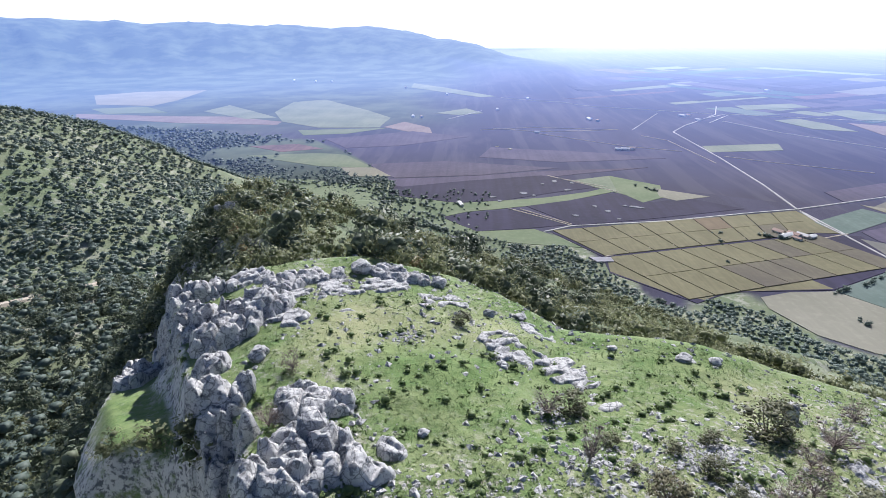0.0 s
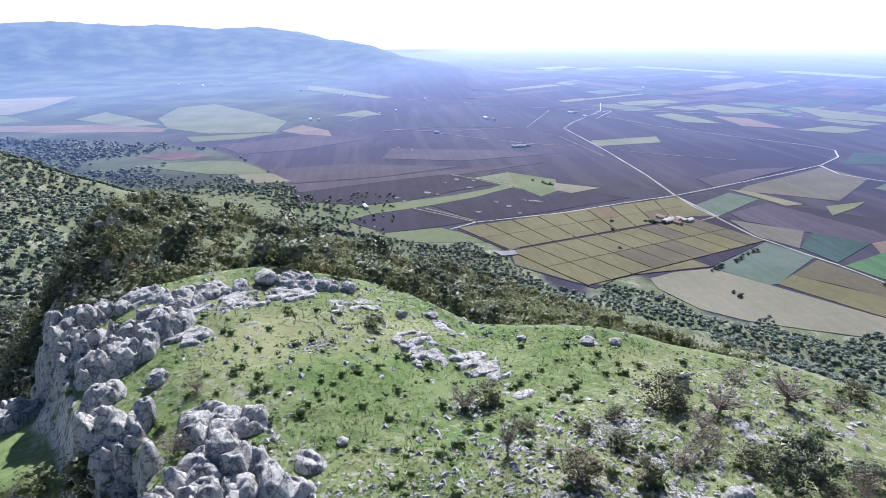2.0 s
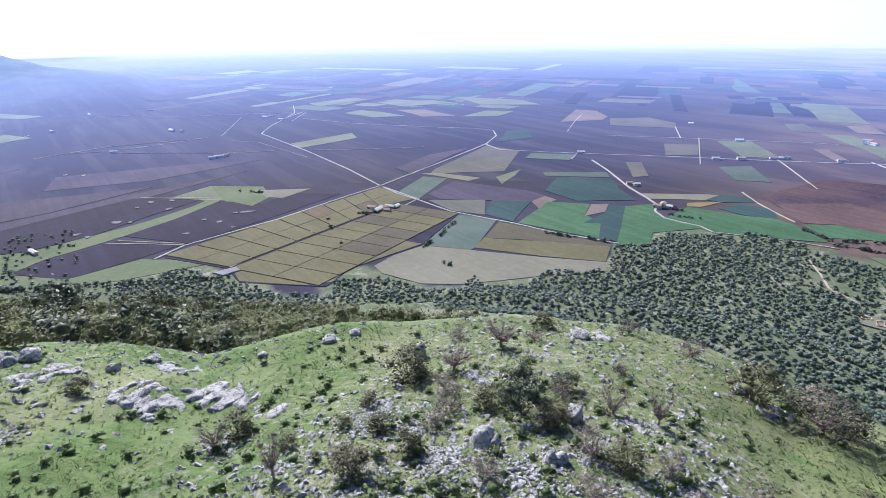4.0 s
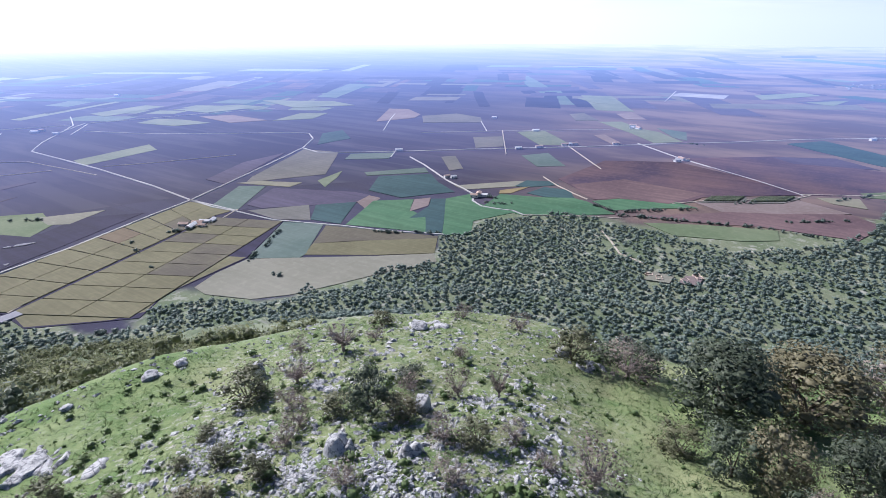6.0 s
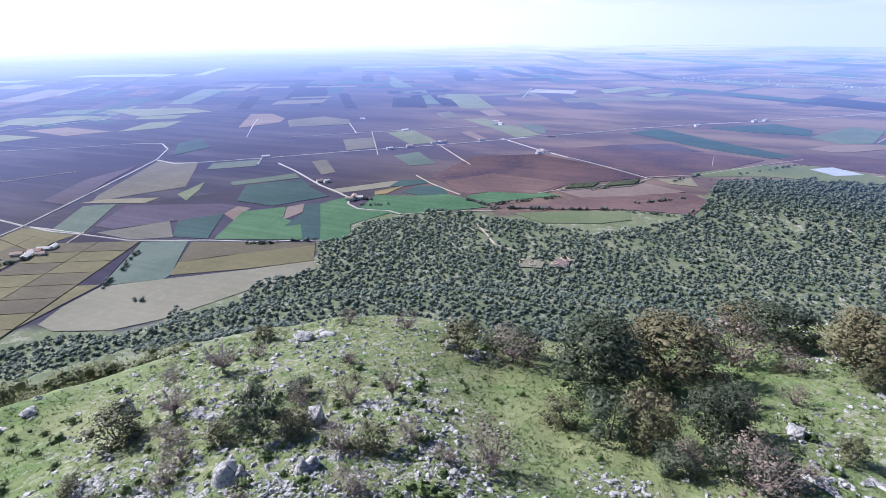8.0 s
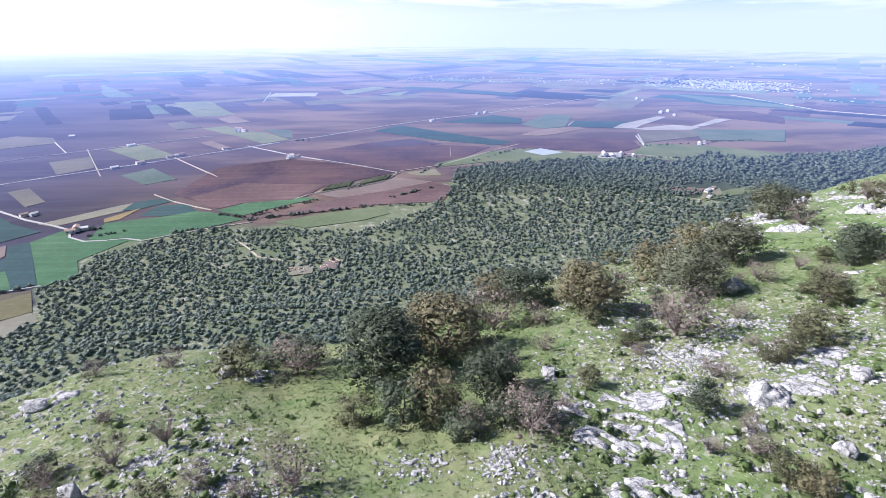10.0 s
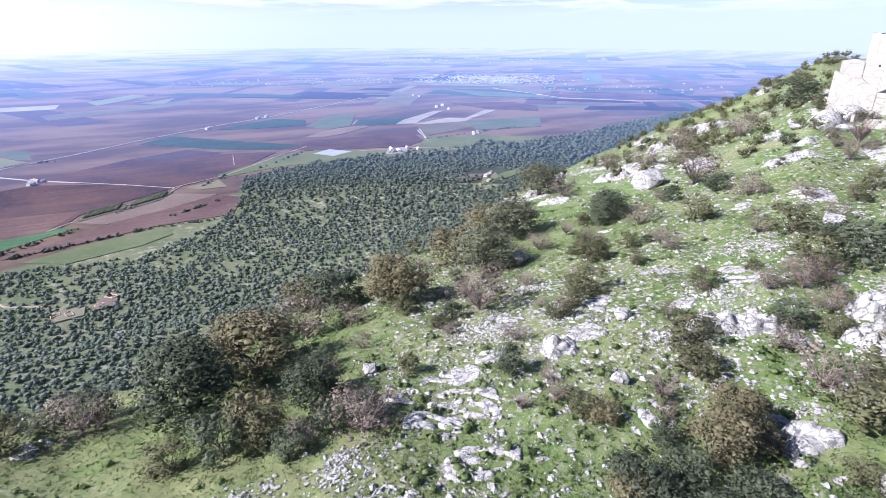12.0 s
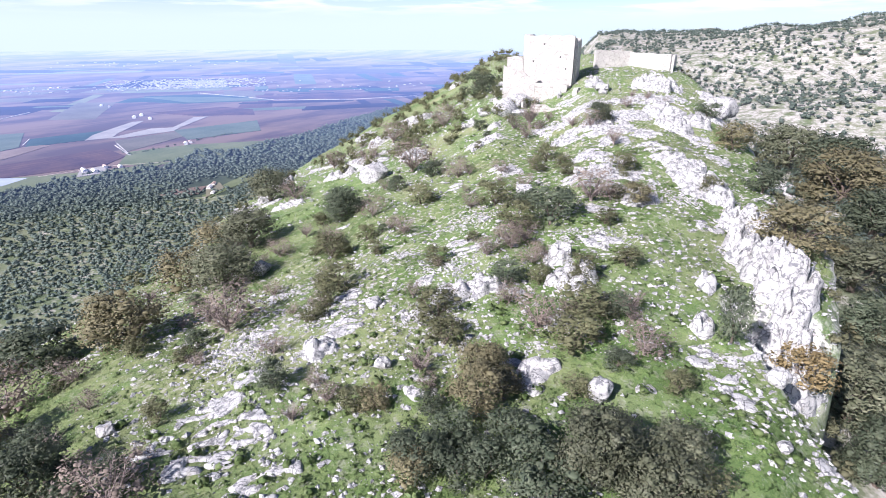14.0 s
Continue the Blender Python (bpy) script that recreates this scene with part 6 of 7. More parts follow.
# heaps and spills of loose stone: x, y, radius
RUBBLE = (
    (-4.9, 36.1, 1.3),
    (5.1, 28.1, 1.3),
    (7.0, 22.8, 1.2),
    (14.4, 25.4, 1.5),
    (14.0, 21.4, 1.0),
    (13.7, 18.1, 1.3),
    (16.0, 14.7, 1.2),
    (26.1, 14.2, 1.2),
    (13.7, 25.2, 1.1),
    (22.3, 9.3, 1.2),
    (20.7, 7.0, 1.3),
    (15.9, 13.3, 1.4),
    (13.6, 18.0, 1.3),
    (11.8, 23.5, 1.1),
    (23.1, -1.0, 1.7),
    (34.0, -21.1, 3.6),
    (39.0, -31.3, 1.7),
    (22.1, -5.3, 1.3),
    (31.2, -28.2, 2.2),
    (24.3, -38.7, 3.9),
    (12.4, -29.2, 1.4),
    (16.6, -45.9, 1.9),
    (32.9, -22.3, 2.6),
    (26.9, -23.2, 1.1),
    (29.3, -49.7, 2.9),
    (31.7, -40.7, 1.4),
    (16.3, -27.2, 1.6),
    (23.6, -6.4, 1.0),
    (21.3, -30.5, 3.3),
    (10.3, -62.7, 2.1),
    (24.2, -37.9, 1.5),
    (13.0, -47.4, 1.6),
    (1.2, -35.4, 1.3),
)


def loose_stones():
    rng = np.random.RandomState(3)
    stones = []
    for k in range(6):
        v, f = ICO[1]
        v = v * (0.6 + 0.8 * rng.rand(len(v), 1)) * np.array([0.5, 0.42, 0.34])
        stones.append((v, f))
    chips = []
    for k in range(6):
        v = np.array([(1, 0, 0), (-1, 0, 0), (0, 1, 0), (0, -1, 0), (0, 0, 1), (0, 0, -1)], float) + rng.normal(size=(6, 3)) * 0.28
        f = np.array([(0, 2, 4), (2, 1, 4), (1, 3, 4), (3, 0, 4), (2, 0, 5), (1, 2, 5), (3, 1, 5), (0, 3, 5)])
        chips.append((v * np.array([0.5, 0.45, 0.32]), f))
    xs, ys, ss = [], [], []
    for x, y, r in RUBBLE:
        n = int(60 + 42 * r * r)
        q = rng.normal(size=(min(n, 420), 2)) * r * 0.55
        xs.append(x + q[:, 0])
        ys.append(y + q[:, 1])
        ss.append(0.07 + 0.22 * rng.rand(len(q)) ** 2)
    heap = (np.concatenate(xs), np.concatenate(ys), np.concatenate(ss))
    xs, ys, ss = [], [], []
    n = 80000
    r = 18 + 150 * rng.rand(n) ** 1.9
    a = np.radians(-30 + 222 * rng.rand(n) ** 0.8)
    x, y = r * np.sin(a), r * np.cos(a)
    deg = np.degrees(a)
    re = ring(deg, RIM_AZ + RIM2_AZ, RIM_R + RIM2_R)
    dens = 0.28 + 1.5 * fbm(x / 12, y / 12, 3) + np.where(deg > 100, 0.3, 0) + np.where((deg > 140) & (r > 32), 0.5, 0)
    ok = (r < re + 4) & (rng.rand(n) < dens)
    xs.append(x[ok])
    ys.append(y[ok])
    ss.append((0.05 + 0.30 * rng.rand(ok.sum()) ** 3.2) * (1 + r[ok] / 85))
    x, y, s = np.concatenate(xs), np.concatenate(ys), np.concatenate(ss)
    me = scatter_mesh("loose_stones", chips, x, y, land(x, y) + s * 0.12, s * 1.3, s, rng, [M["rock"]])
    tagged(new("loose_stones", me), "small white limestone chips strewn over the turf", "stones", kind="stuff")
    x, y, s = heap
    me = scatter_mesh("stone_heaps", stones, x, y, land(x, y) + s * 0.15, s * 1.3, s, rng, [M["rock"]])
    tagged(new("stone_heaps", me), "heaps and spills of loose white limestone rubble", "stones", kind="stuff")


loose_stones()


def turf():
    """Grass tufts and low herbs over the hilltop."""
    rng = np.random.RandomState(8)
    tufts = []
    for k in range(5):
        base = rng.normal(size=(7, 2)) * 0.10
        tip = base + rng.normal(size=(7, 2)) * 0.30
        h = 0.25 + 0.4 * rng.rand(7)
        w = rng.normal(size=(7, 2))
        w /= np.linalg.norm(w, axis=1, keepdims=True) / 0.055
        v = np.zeros((7, 3, 3))
        v[:, 0, :2], v[:, 1, :2], v[:, 2, :2] = base - w, base + w, tip
        v[:, :2, 2], v[:, 2, 2] = -0.1, h
        up = np.zeros((21, 3)) + np.array([0, 0, 1.0]) + rng.normal(size=(7, 1, 3)).repeat(3, 1).reshape(21, 3) * 0.35
        tufts.append((v.reshape(-1, 3), np.arange(21).reshape(-1, 3), up / np.linalg.norm(up, axis=1, keepdims=True)))
    n = 150000
    r = 17 + 75 * rng.rand(n) ** 1.3
    a = np.radians(-33 + 222 * rng.rand(n))
    x, y = r * np.sin(a), r * np.cos(a)
    re = ring(np.degrees(a), RIM_AZ + RIM2_AZ, RIM_R + RIM2_R)
    ok = (r < re + 2) & (rng.rand(n) < 0.62 + 0.9 * fbm(x / 5, y / 5, 3))
    x, y, r = x[ok], y[ok], r[ok]
    s = (0.08 + 0.12 * rng.rand(len(x))) * (0.85 + r / 70)
    me = scatter_mesh("turf", tufts, x, y, land(x, y), s * 1.6, s, rng, [M["turf"]])
    tagged(new("turf", me), "short green and straw-coloured grass tufts", "grass", kind="stuff")


M["turf"] = leaf("turf_blade", (0.092, 0.18, 0.054), (0.235, 0.31, 0.13), 0.3)
turf()


def low_herbs():
    """Dark green cushions of herbs and dwarf shrubs dotted over the turf."""
    rng = np.random.RandomState(44)
    tm = [small_crown(rng, 26, 0.15) for k in range(4)]
    n = 5000
    r = 18 + 110 * rng.rand(n) ** 1.5
    a = np.radians(-33 + 222 * rng.rand(n))
    x, y = r * np.sin(a), r * np.cos(a)
    re = ring(np.degrees(a), RIM_AZ + RIM2_AZ, RIM_R + RIM2_R)
    ok = (r < re) & (rng.rand(n) < 0.45 + 1.3 * fbm(x / 8, y / 8, 3))
    x, y = x[ok], y[ok]
    s = 0.25 + 0.55 * rng.rand(len(x)) ** 2
    me = scatter_mesh("low_herbs", tm, x, y, land(x, y) - 0.05, s * 1.3, s * 0.8, rng, [M["herb"]])
    tagged(new("low_herbs", me), "small dark green cushions of herbs in the turf", "herbs", kind="stuff")


M["herb"] = leaf("herb_leaf", (0.09, 0.145, 0.045), (0.17, 0.22, 0.09))
low_herbs()

# ---- the ruined castle on the ridge ----
def wall_run(bm, p0, p1, thick, z0, z1, ragged=0.0, seed=0):
    """A wall from p0 to p1 with an uneven, broken top."""
    rng = random.Random(seed)
    p0, p1 = Vector(p0), Vector(p1)
    d = (p1 - p0)
    n = max(2, int(d.length / 1.3))
    side = Vector((-d.y, d.x)).normalized() * thick / 2
    rows = []
    for k in range(n + 1):
        p = p0 + d * (k / n)
        top = z1 - ragged * rng.random()
        rows.append([bm.verts.new((q.x, q.y, z)) for q, z in ((p - side, z0), (p + side, z0), (p + side, top), (p - side, top))])
    for a, b in zip(rows, rows[1:]):
        for k in range(4):
            j = (k + 1) % 4
            bm.faces.new((a[k], a[j], b[j], b[k]))
    bm.faces.new(rows[0])
    bm.faces.new(rows[-1])
    bmesh.ops.recalc_face_normals(bm, faces=bm.faces[:])


def castle():
    cx, cy = polar(156.9, 136)
    base = ground_at(*polar(156.4, 130)) - 1.5
    face = math.radians(-156.8)
    top = EYE_Z - 0.7
    m = Matrix.Translation((cx, cy, 0)) @ Matrix.Rotation(face + radians(-7), 4, "Z")
    keep = empty("castle_keep", m, "roofless square castle keep of bright sunlit limestone on the ridge", "castle")
    # front is at local -y, seen from the hovering point
    half = 5.3
    front = None
    for name, a, b, z1, rag in (("front_wall", (half, -half), (-half, -half), top, 0.35), ("side_wall", (-half, -half + 0.7), (-half, half), top, 0.5),
                                ("side_wall", (half, -half + 0.7), (half, half), top - 0.6, 0.9), ("rear_wall", (half - 0.7, half), (-half + 0.7, half), top - 1.0, 1.2)):
        bm = bmesh.new()
        wall_run(bm, a, b, 1.3, base - 2, z1, rag, len(name) + int(a[0]))
        wall = part(name, bm, M["castle"], keep)
        front = wall if name == "front_wall" else front
    bm = bmesh.new()  # battered foot of the keep
    for x0, x1, y0, h, out in ((-half - 0.6, half + 0.6, -half - 0.65, 3.6, 1.3),):
        lo = [bm.verts.new((x, y, base - 2)) for x, y in ((x0 - out * 0.4, y0), (x1 + out * 0.3, y0), (x1 + out * 0.3, y0 - out), (x0 - out * 0.4, y0 - out))]
        hi = [bm.verts.new((x, y, base + h)) for x, y in ((x0, y0), (x1, y0), (x1, y0 - 0.12), (x0, y0 - 0.12))]
        bm.faces.new(hi)
        for k in range(4):
            j = (k + 1) % 4
            bm.faces.new((lo[k], lo[j], hi[j], hi[k]))
    bmesh.ops.recalc_face_normals(bm, faces=bm.faces[:])
    part("battered_foot", bm, M["castle"], keep)
    bm = bmesh.new()  # lower flanking wall
    wall_run(bm, (-half - 0.7, -half + 1.2), (-half - 4.2, -half + 0.4), 1.3, base - 5, EYE_Z - 5.2, 1.2, 4)
    part("flanking_wall", bm, M["castle"], keep)
    # thin dark blocks on the face stand for shade in putlog holes
    for k, (x, z) in enumerate(((-1.2, -2.9), (2.5, -5.5), (3.8, -7.9), (-3.4, -6.5))):
        bm = bmesh.new()
        box(bm, x - 0.16, -half - 0.69, EYE_Z + z, x + 0.16, -half - 0.5, EYE_Z + z + 0.4)
        part("putlog_hole", bm, M["dark_hole"], front, "near-black block painted as the shade in a putlog hole")
    bm = bmesh.new()  # stepped remains of a fallen outwork
    for x0, x1, y0, h in ((-9.6, -6.4, -8.2, -6.6), (-6.3, -2.4, -8.8, -8.0), (-2.3, 1.0, -8.6, -9.2), (1.1, 4.6, -8.9, -8.4)):
        wall_run(bm, (x0, y0), (x1, y0 + 0.5), 1.2, base - 5, EYE_Z + h, 1.6, int(x0 * 10))
    part("outwork", bm, M["castle"], keep, "broken stepped lower wall")
    # curtain wall on the crest
    pts = [polar(160.9, 148), polar(164.1, 152), polar(167.8, 146)]
    curtain = empty("curtain_wall", Matrix.Identity(4), "low ruined curtain wall of white limestone on the crest", "wall")
    for k, (a, b, zt) in enumerate(((pts[0], pts[1], -4.1), (pts[1], pts[2], -4.6))):
        bm = bmesh.new()
        wall_run(bm, a, b, 1.1, min(ground_at(*a), ground_at(*b)) - 1.5, EYE_Z + zt, 0.35, 20 + k)
        part("wall_section", bm, M["castle"], curtain)
    bm = bmesh.new()
    e = polar(168.0, 158)
    wall_run(bm, pts[2], e, 1.1, ground_at(*e) - 4, EYE_Z - 5.0, 0.6, 31)
    part("wall_section", bm, M["castle"], curtain)
    low = empty("broken_wall", Matrix.Identity(4), "tumbled foundation wall of limestone beside the keep", "wall")
    for k, (a0, r0, a1, r1) in enumerate(((151.5, 124, 154.5, 119), (155.2, 117, 158.5, 115), (159.3, 121, 161.2, 140))):
        bm = bmesh.new()
        p, q = polar(a0, r0), polar(a1, r1)
        g = min(ground_at(*p), ground_at(*q))
        wall_run(bm, p, q, 0.9, g - 1.2, g + 1.5, 0.9, 40 + k)
        part("wall_section", bm, M["castle"], low)


# near-black colour stands for shade in putlog holes, doors and windows
M["dark_hole"] = plain_mat("shadowed_hole", (0.04, 0.04, 0.04))
castle()


# ---- farms of the plain ----
def building(x, y, width, length, height, turn, roof="tile", name="farm_building"):
    g = max(0.0, ground_at(x, y))
    m = Matrix.LocRotScale((x, y, g), Euler((0, 0, radians(turn))), None)
    ob = empty(name, m, {"tile": "white farm building with a red tiled roof", "pale": "long pale farm shed with a light roof", "ruin": "roofless ruined stone farmhouse in a clearing"}[roof],
               "building", "farm buildings of the plain")
    bm = bmesh.new()
    w, l, height = width * 0.36, length * 0.36, height * 0.75
    if roof == "ruin":
        for a, b in (((-w, -l), (w, -l)), ((w, -l + 0.3), (w, l - 0.3)), ((w, l), (-w, l)), ((-w, l - 0.3), (-w, -l + 0.3))):
            wall_run(bm, a, b, 0.6, -1, height, height * 0.4, int(x))
        part("wall", bm, M["brick"], ob)
        return ob
    box(bm, -w, -l, -1, w, l, height)
    part("wall", bm, M["plaster"], ob)
    bm = bmesh.new()
    rise = width * 0.2
    o = 0.4
    for s in (-1, 1):
        vs = [bm.verts.new(p) for p in ((s * (w + o), -l - o, height + 0.02), (s * (w + o), l + o, height + 0.02), (0, l + o, height + rise), (0, -l - o, height + rise))]
        up = [bm.verts.new(v.co + Vector((0, 0, 0.3))) for v in vs]
        bm.faces.new(vs)
        bm.faces.new(up)
        for k in range(4):
            j = (k + 1) % 4
            bm.faces.new((vs[k], vs[j], up[j], up[k]))
    bmesh.ops.recalc_face_normals(bm, faces=bm.faces[:])
    part("roof", bm, M["roof_" + roof], ob)
    if math.hypot(x, y) < 1150:
        bm = bmesh.new()
        box(bm, w, -0.8, 0, w + 0.06, 0.8, min(2.4, height * 0.8))
        part("door", bm, M["dark_hole"], ob)
        for k in (-0.6, 0.6):
            bm = bmesh.new()
            box(bm, w, l * k - 0.6, height * 0.45, w + 0.06, l * k + 0.6, height * 0.8)
            part("window", bm, M["dark_hole"], ob)
            bm = bmesh.new()
            box(bm, -w - 0.06, l * k - 0.6, height * 0.45, -w, l * k + 0.6, height * 0.8)
            part("window", bm, M["dark_hole"], ob)
    return ob


# walls, roofs and town houses emit the painted haze past 800 m
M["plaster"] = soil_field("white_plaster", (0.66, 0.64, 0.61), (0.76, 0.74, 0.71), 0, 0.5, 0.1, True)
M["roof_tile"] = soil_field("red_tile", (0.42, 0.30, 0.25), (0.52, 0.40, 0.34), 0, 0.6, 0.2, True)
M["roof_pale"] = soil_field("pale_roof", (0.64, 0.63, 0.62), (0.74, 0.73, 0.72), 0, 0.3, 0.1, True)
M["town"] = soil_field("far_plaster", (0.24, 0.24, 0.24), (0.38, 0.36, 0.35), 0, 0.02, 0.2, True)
M["brick"] = plain_mat("ruin_stone", (0.56, 0.44, 0.36), 0.95, 0.3, 0.7)
building(343, 592, 9, 16, 4, 30)
building(344, 578, 10, 24, 4.5, 118, "pale")
building(354, 581, 9, 18, 5, 30)
building(363, 580, 8, 18, 4, 30, "pale")
building(370, 576, 8, 14, 4, 118, "pale")
building(352, 570, 7, 12, 4, 30)
building(627, 360, 8, 14, 5, 20)
building(636, 358, 9, 16, 6, 110)
building(637, 351, 8, 14, 4, 20, "pale")
building(992, 171, 8, 18, 5, 60, "pale")
building(1009, 168, 9, 16, 5, 150)
building(1278, 327, 6.6, 22.0, 5, 80, "pale")
building(1276, 313, 10, 18, 5, 150)
building(943, 447, 8, 16, 4, 40, "pale")
building(973, 418, 9, 18, 5, 40)
building(1021, 385, 9, 18, 4, 40)
building(1031, 375, 9, 16, 4, 40, "pale")
building(1084, 305, 8, 16, 4, 40)
building(696, 449, 7, 12, 4, 55)
building(698, 438, 7, 12, 4, 55, "pale")
building(809, 629, 8, 18, 4, 40, "pale")
building(1131, 496, 9, 20, 4, 40, "pale")
building(289, 1386, 12, 28, 4, 10, "pale")
building(304, 1362, 8, 16, 4, 10)
building(273, 1032, 8, 16, 4, 70, "pale")
building(286, 1032, 9, 22, 4, 70, "pale")
building(300, 1036, 8, 14, 4, 70)
building(142, 1208, 8, 16, 4, 70, "pale")
building(529, 1433, 10, 24, 4, 30, "pale")
building(547, 1441, 8, 16, 4, 30)
building(544, 1369, 8, 18, 4, 30, "pale")
building(998, 1976, 8.8, 27.5, 4, 10, "pale")
building(1243, 660, 8, 16, 4, 10, "pale")
building(1303, 332, 10, 20, 5, 10)
building(498, 95, 6, 9, 2.6, 20, "ruin")
building(495, 85, 7, 12, 3.0, 110, "ruin")
building(504, 64, 6, 9, 2.4, 40, "ruin")
building(516, 55, 8, 14, 3.6, 130, "ruin")
building(1013, 173, 8, 16, 4, 60, "pale")
building(1008, 159, 7, 12, 4, 60)
building(976, -405, 9, 30, 5, 75, "pale")
building(958, -413, 9, 26, 5, 75, "pale")
building(976, -439, 8, 18, 5, 75)
building(959, -455, 8, 16, 4, 75, "pale")
building(1052, -635, 9, 22, 5, 60, "pale")
building(1062, -652, 9, 18, 5, 60)
building(721, -461, 8, 20, 4.5, 40, "pale")
building(734, -477, 7, 14, 4, 40)
building(693, -447, 6, 12, 3.5, 40, "pale")
building(1486, -766, 12.1, 33.0, 4, 60, "pale")
building(1507, -797, 12.1, 33.0, 4, 60, "pale")
building(1430, -777, 9.9, 24.2, 4, 60, "pale")
building(1792, -833, 9.9, 24.2, 4, 60, "pale")
building(1751, -836, 7.7, 19.8, 4, 60)
building(1499, -251, 7.7, 22.0, 6, 60, "pale")
building(1519, -277, 7.7, 19.8, 6, 60, "pale")
building(1393, -119, 9, 20, 5, 55, "pale")
building(1035, 371, 9, 18, 5, 55)
building(-14, 691, 6, 22, 3.5, 15, "pale")
building(-153, 1443, 9, 24, 4, 10, "pale")
building(-130, 1432, 8, 14, 4, 10)
building(-788, 2493, 9, 18, 5, 10, "pale")
building(-674, 2426, 9, 18, 5, 10, "pale")
building(-606, 2440, 9, 18, 5, 10, "pale")
building(-252, 2146, 9, 18, 5, 10)
building(-85, 1927, 9, 18, 5, 10, "pale")
building(71, 1560, 8, 18, 4, 10, "pale")
building(177, 1800, 9, 24, 4, 10, "pale")

# bare yards round the farms
field("white", 119, 517, 141, 517, 142, 506, 125, 505, lift=1.2)
field("beige", 484, 96, 507, 93, 507, 74, 488, 74, lift=1.2)
field("lbrown", 493, 68, 513, 65, 518, 50, 496, 51, lift=1.2)
field("beige", 681, -427, 737, -466, 737, -489, 706, -475, lift=1.2)
field("white", 945, -379, 989, -405, 990, -446, 937, -424, lift=1.2)


def puddle(x, y, length, width, turn):
    """Rainwater standing in a furrow: a thin ragged sheet just over the soil."""
    bm = bmesh.new()
    rim, low = [], []
    for k in range(18):
        t = 2 * math.pi * k / 18
        w = 0.75 + 0.9 * float(vnoise(x + 1.7 * math.cos(t), y + 1.7 * math.sin(t)))
        rim.append(bm.verts.new((math.cos(t) * length * w, math.sin(t) * width * w, 0.0)))
        low.append(bm.verts.new((math.cos(t) * length * w, math.sin(t) * width * w, -0.9)))
    bm.faces.new(rim)
    for k in range(18):
        bm.faces.new((rim[k - 1], rim[k], low[k], low[k - 1]))
    bmesh.ops.recalc_face_normals(bm, faces=bm.faces[:])
    ob = mesh_object("puddle", bm, M["water"])
    ob.matrix_basis = Matrix.LocRotScale((x, y, max(0.0, ground_at(x, y)) + 1.05), Euler((0, 0, radians(turn))), None)
    return tagged(ob, "long shallow puddle shining in a ploughed field", "puddle", "puddles in the fields")


def transmitter_mast(x, y, height):
    """A slender steel mast with stays of its crossarms and an aerial on top."""
    mast = empty("transmitter_mast", Matrix.Translation((x, y, max(0.0, ground_at(x, y)))), "tall pale steel mast at the edge of the fields", "mast")
    for name, p, q, r0, r1, sides in (("pole", (0, 0, -1), (0, 0, height * 0.86), 0.55, 0.28, 8), ("aerial", (0, 0, height * 0.86), (0, 0, height), 0.14, 0.06, 6),
                                      ("crossarm", (-1.6, 0, height * 0.8), (1.6, 0, height * 0.8), 0.14, 0.14, 6), ("crossarm", (0, -1.4, height * 0.66), (0, 1.4, height * 0.66), 0.14, 0.14, 6),
                                      ("footing", (0, 0, -0.5), (0, 0, 0.7), 1.3, 1.1, 8)):
        v, f = tube(p, q, r0, r1, sides)
        part_mesh(name, tri_mesh(name, v, f, None, [M["plaster"]]), mast)


M["water"], _nt, _b = shader("standing_water", 0.06)
_b.inputs["Specular IOR Level"].default_value = 0.5
_nt.links.new(blend(_nt, remap(_nt, grain(_nt, 0.4, 4), 0.4, 0.6), (0.16, 0.15, 0.16), (0.26, 0.25, 0.26)), _b.inputs["Base Color"])
puddle(29, 726, 5.7, 6.0, 2)
puddle(38, 709, 3.6, 4.1, 3)
puddle(72, 745, 5.9, 6.0, 8)
puddle(86, 735, 3.4, 4.6, 22)
puddle(124, 808, 5.0, 6.0, 28)
puddle(149, 797, 4.2, 5.6, 24)
puddle(136, 761, 6.4, 5.1, -9)
puddle(212, 683, 10.6, 4.8, -24)
puddle(199, 688, 4.1, 3.5, -4)
puddle(160, 686, 4.1, 4.5, 9)
puddle(172, 667, 4.5, 4.4, 1)
puddle(178, 636, 2.8, 3.1, 11)
puddle(128, 648, 4.6, 3.9, -6)
puddle(105, 794, 3.0, 4.0, 22)
puddle(72, 1042, 6.5, 6.0, -6)
puddle(49, 1064, 5.1, 6.0, 7)
transmitter_mast(989, -118, 19)


def hedge_rows(x0, y0, x1, y1, x2, y2, count):
    """Dark hedge-like crop rows inside a pale border track."""
    a, b, c = Vector((x0, y0)), Vector((x1, y1)), Vector((x2, y2))
    ob = empty("crop_rows", Matrix.Identity(4), "block of dark green crop rows inside a pale track", "crop", "blocks of crop rows")
    rng = np.random.RandomState(int(x0))
    for k in range(count):
        p = a.lerp(b, (k + 0.5) / count)
        q = p + (c - b)
        pieces = []
        n = 14
        for s in range(n):
            w = p.lerp(q, (s + 0.5) / n)
            v, f = lump(rng, 1, 0.25)
            ln = (q - p).length / n * 0.72
            ang = math.atan2(q.y - p.y, q.x - p.x)
            v = v * np.array([ln, 2.2, 1.7])
            pieces.append((np.stack([v[:, 0] * math.cos(ang) - v[:, 1] * math.sin(ang) + w.x, v[:, 0] * math.sin(ang) + v[:, 1] * math.cos(ang) + w.y, v[:, 2] + 1.8], 1), f))
        v, f, _ = join(pieces)
        part_mesh("hedge", tri_mesh("hedge", v, f, None, [M["oak"]]), ob)


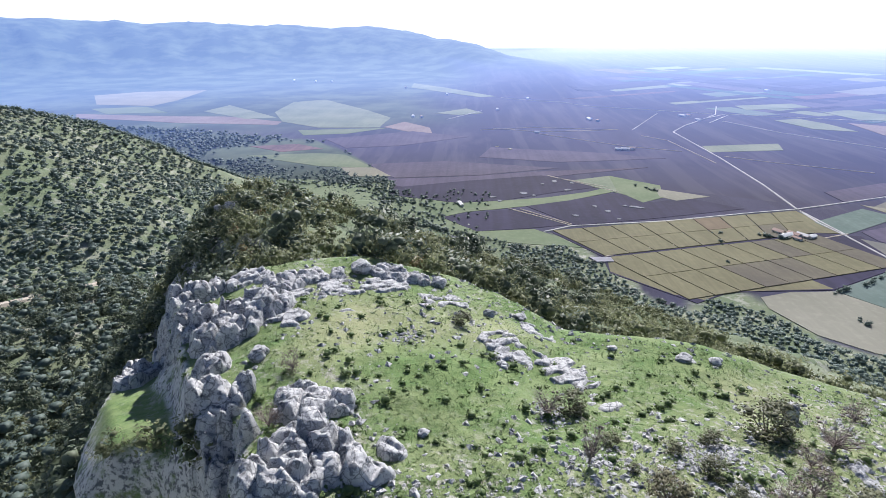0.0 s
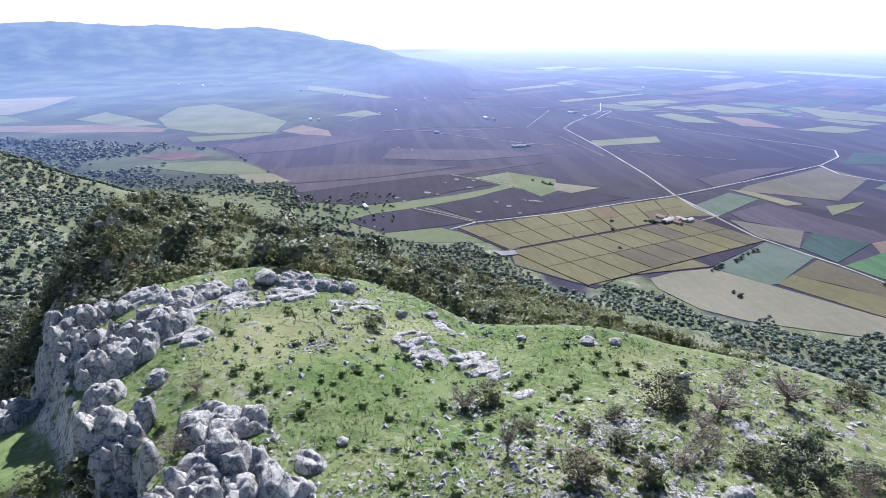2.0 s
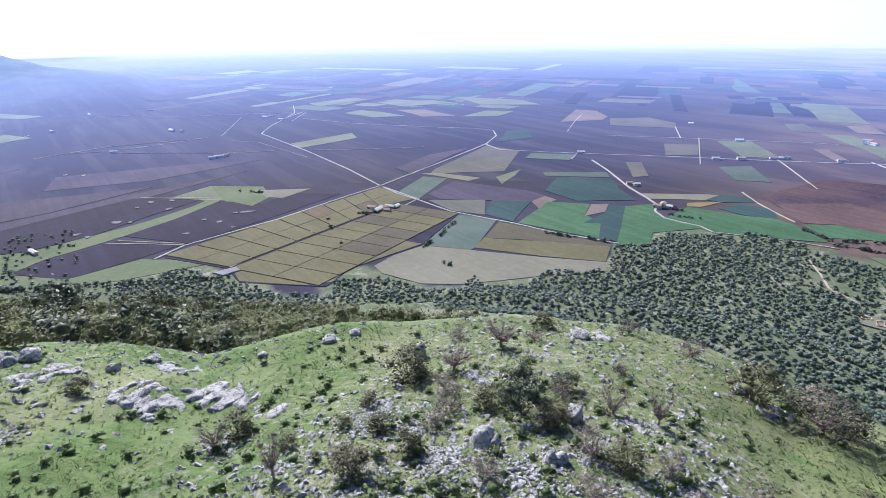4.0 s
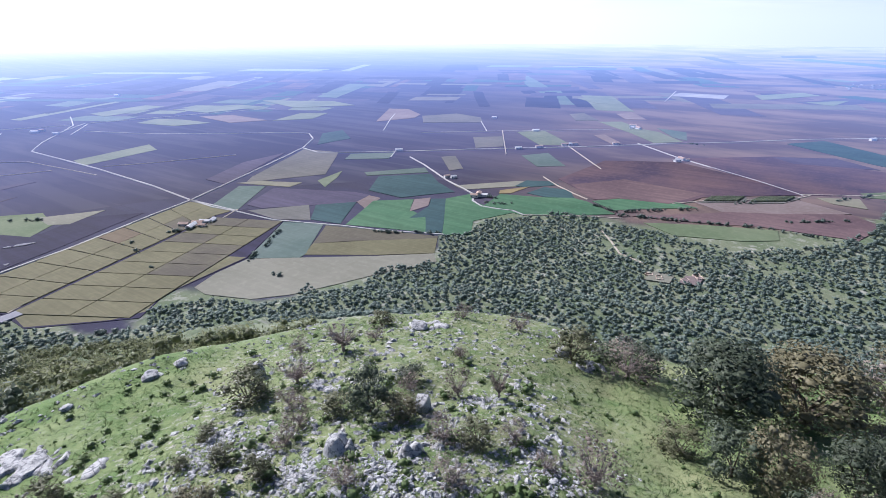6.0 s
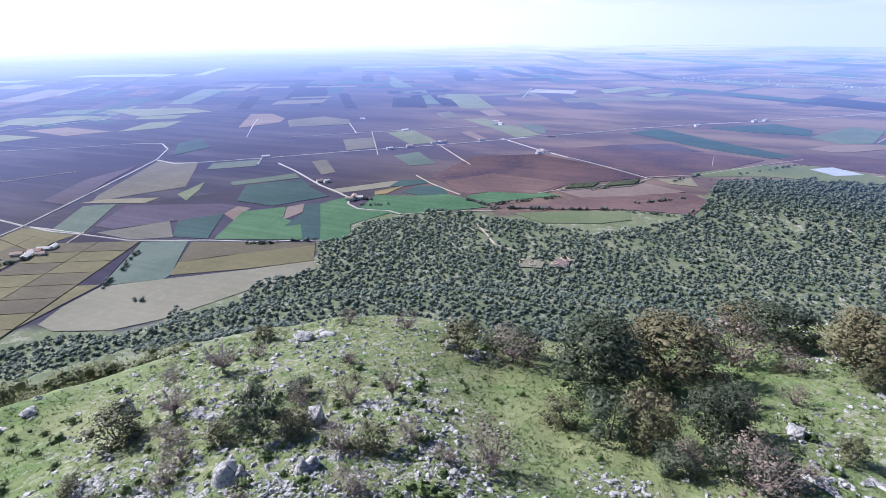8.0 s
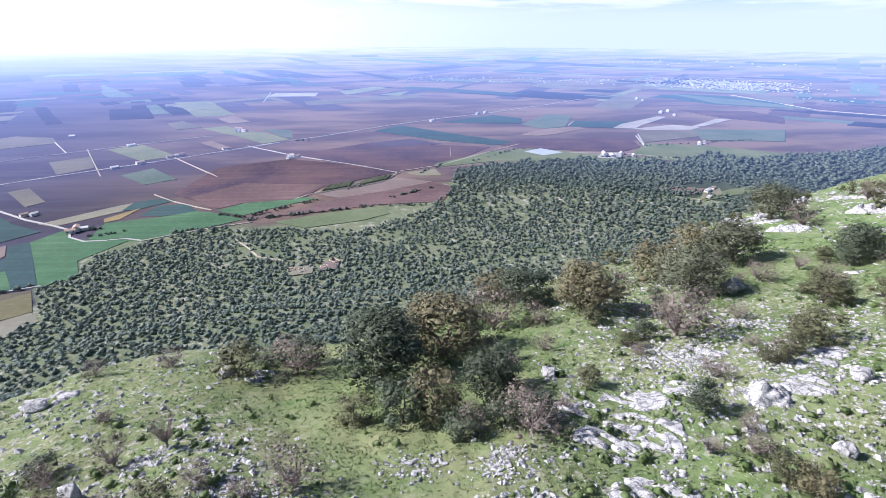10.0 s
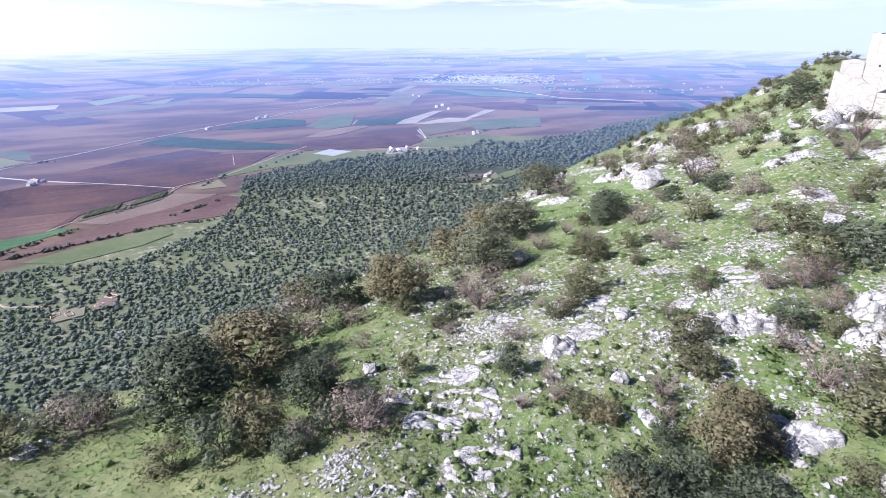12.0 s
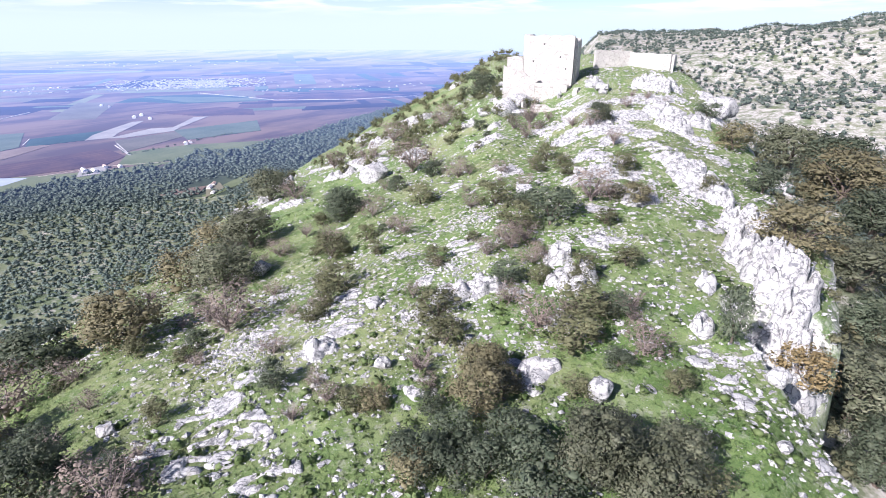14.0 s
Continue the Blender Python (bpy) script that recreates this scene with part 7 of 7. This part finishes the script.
field("grey", 761, 97, 794, 86, 824, 48, 801, 44, 788, 57, lift=1.2)
field("grey", 789, 45, 824, 38, 864, -8, 849, -13, 818, 3, lift=1.2)
hedge_rows(772, 93, 795, 55, 821, 49, 11)
hedge_rows(801, 41, 828, 1, 856, -8, 11)


def tree_lines():
    """Single trees and hedges between the fields."""
    rng = np.random.RandomState(12)
    tm = [small_crown(rng, 24, 0.15, trunk=True) for k in range(4)]
    xs, ys = [], []
    for x0, y0, x1, y1, n in HEDGES:
        u = np.sort(rng.rand(n))
        xs.append(x0 + (x1 - x0) * u + rng.normal(size=n) * 1.5)
        ys.append(y0 + (y1 - y0) * u + rng.normal(size=n) * 1.5)
    x, y = np.concatenate(xs), np.concatenate(ys)
    s = 3.0 + 3.5 * rng.rand(len(x)) ** 1.5
    me = scatter_mesh("hedgerow", tm, x, y, np.maximum(land(x, y), 0), s, s * 0.8, rng, [M["wood_far"]])
    tagged(new("hedgerow", me), "dark hedgerow trees between the fields", "trees", kind="stuff")


HEDGES = (
    (681, 211, 664, 176, 18),
    (667, 177, 732, 95, 30),
    (655, 170, 696, 24, 45),
    (696, 24, 698, -73, 26),
    (733, -4, 782, -69, 22),
    (776, 58, 860, -20, 16),
    (865, -53, 924, -98, 20),
    (448, 388, 485, 322, 26),
    (319, 583, 343, 572, 12),
    (637, 361, 637, 334, 12),
    (613, 335, 624, 297, 12),
    (307, 396, 308, 386, 4),
    (398, 485, 304, 435, 20),
    (112, 465, 184, 398, 24),
    (1162, 157, 1158, 182, 8),
    (-148, 745, -38, 669, 40),
    (-63, 613, 68, 535, 70),
    (7, 558, 135, 494, 40),
    (892, -102, 955, -391, 40),
    (955, -391, 930, -563, 40),
    (1046, -515, 1087, -770, 40),
    (935, -145, 1042, -256, 14),
    (230, 792, 262, 754, 10),
    (266, 587, 283, 590, 3),
    (280, 598, 249, 502, 6),
)
tree_lines()



def town():
    """A far town of pale houses, and hamlets along the roads."""
    rng = np.random.RandomState(17)
    bm_v, bm_f = [], []
    cube = np.array([(x, y, z) for z in (0, 1) for x, y in ((-.5, -.5), (.5, -.5), (.5, .5), (-.5, .5))], float)
    quad = np.array([(4, 5, 6, 7), (0, 1, 5, 4), (1, 2, 6, 5), (2, 3, 7, 6), (3, 0, 4, 7)])
    count = 0
    for az0, az1, r0, r1, n, big in ((115.5, 129, 2420, 2900, 520, 0.28), (118.5, 125.5, 2450, 2800, 360, 0.34), (92, 117, 2450, 2720, 110, 0.3),
                                    (128, 145, 2200, 2700, 40, 0.3), (112, 128, 3900, 4300, 24, 0.45)):
        for k in range(n):
            a, r = rng.uniform(az0, az1), rng.uniform(r0, r1)
            x, y = polar(a, r)
            w, l, h = np.array([18, 26, 8]) * big * (0.6 + 0.9 * rng.rand(3))
            t = rng.rand() * 3
            v = cube * np.array([w, l, h])
            v = np.stack([v[:, 0] * math.cos(t) - v[:, 1] * math.sin(t) + x, v[:, 0] * math.sin(t) + v[:, 1] * math.cos(t) + y, v[:, 2] + ground_at(x, y)], 1)
            bm_v.append(v)
            bm_f.append(quad + 8 * count)
            count += 1
    me = mesh_from("far_town", np.concatenate(bm_v), np.concatenate(bm_f).reshape(-1), 4, [M["town"]], shade=False)
    tagged(new("far_town", me), "far town and hamlets of pale houses in the haze", "town", kind="stuff")


town()


def far_mosaic():
    """The patchwork of the far plain: long fields in two bearings."""
    rng = random.Random(23)
    tones = ("bluegreen", "mauve", "dark", "mauve", "teal", "grey", "rust", "dark", "dark", "dark", "mauve", "dark", "grey", "teal", "pale")
    for k in range(290):
        a, r = rng.uniform(14, 152), 1650 * (4400 / 1650) ** (rng.random() ** 0.8)
        if a < 80:
            r = 1650 + (r - 1650) * 0.6
        x, y = polar(a, r)
        bear = radians(rng.choice((28, 28, 118)) + rng.uniform(-6, 6) + (25 if a > 90 else 0))
        l, w = rng.uniform(60, 230) * (r / 1900) ** 0.6, rng.uniform(12, 60) * (r / 1900) ** 0.6
        c, s = math.cos(bear), math.sin(bear)
        xy = []
        for u, v in ((-l, -w), (l, -w), (l, w), (-l, w)):
            u2 = u + 0.2 * v
            xy += [x + u2 * c - v * s, y + u2 * s + v * c]
        field(rng.choice(tones), *xy, lift=0.05 + 0.0008 * k)


far_mosaic()
road("path", 5.0, *[round(c, 1) for a, r in VALLEY_PATH for c in polar(a, r)])
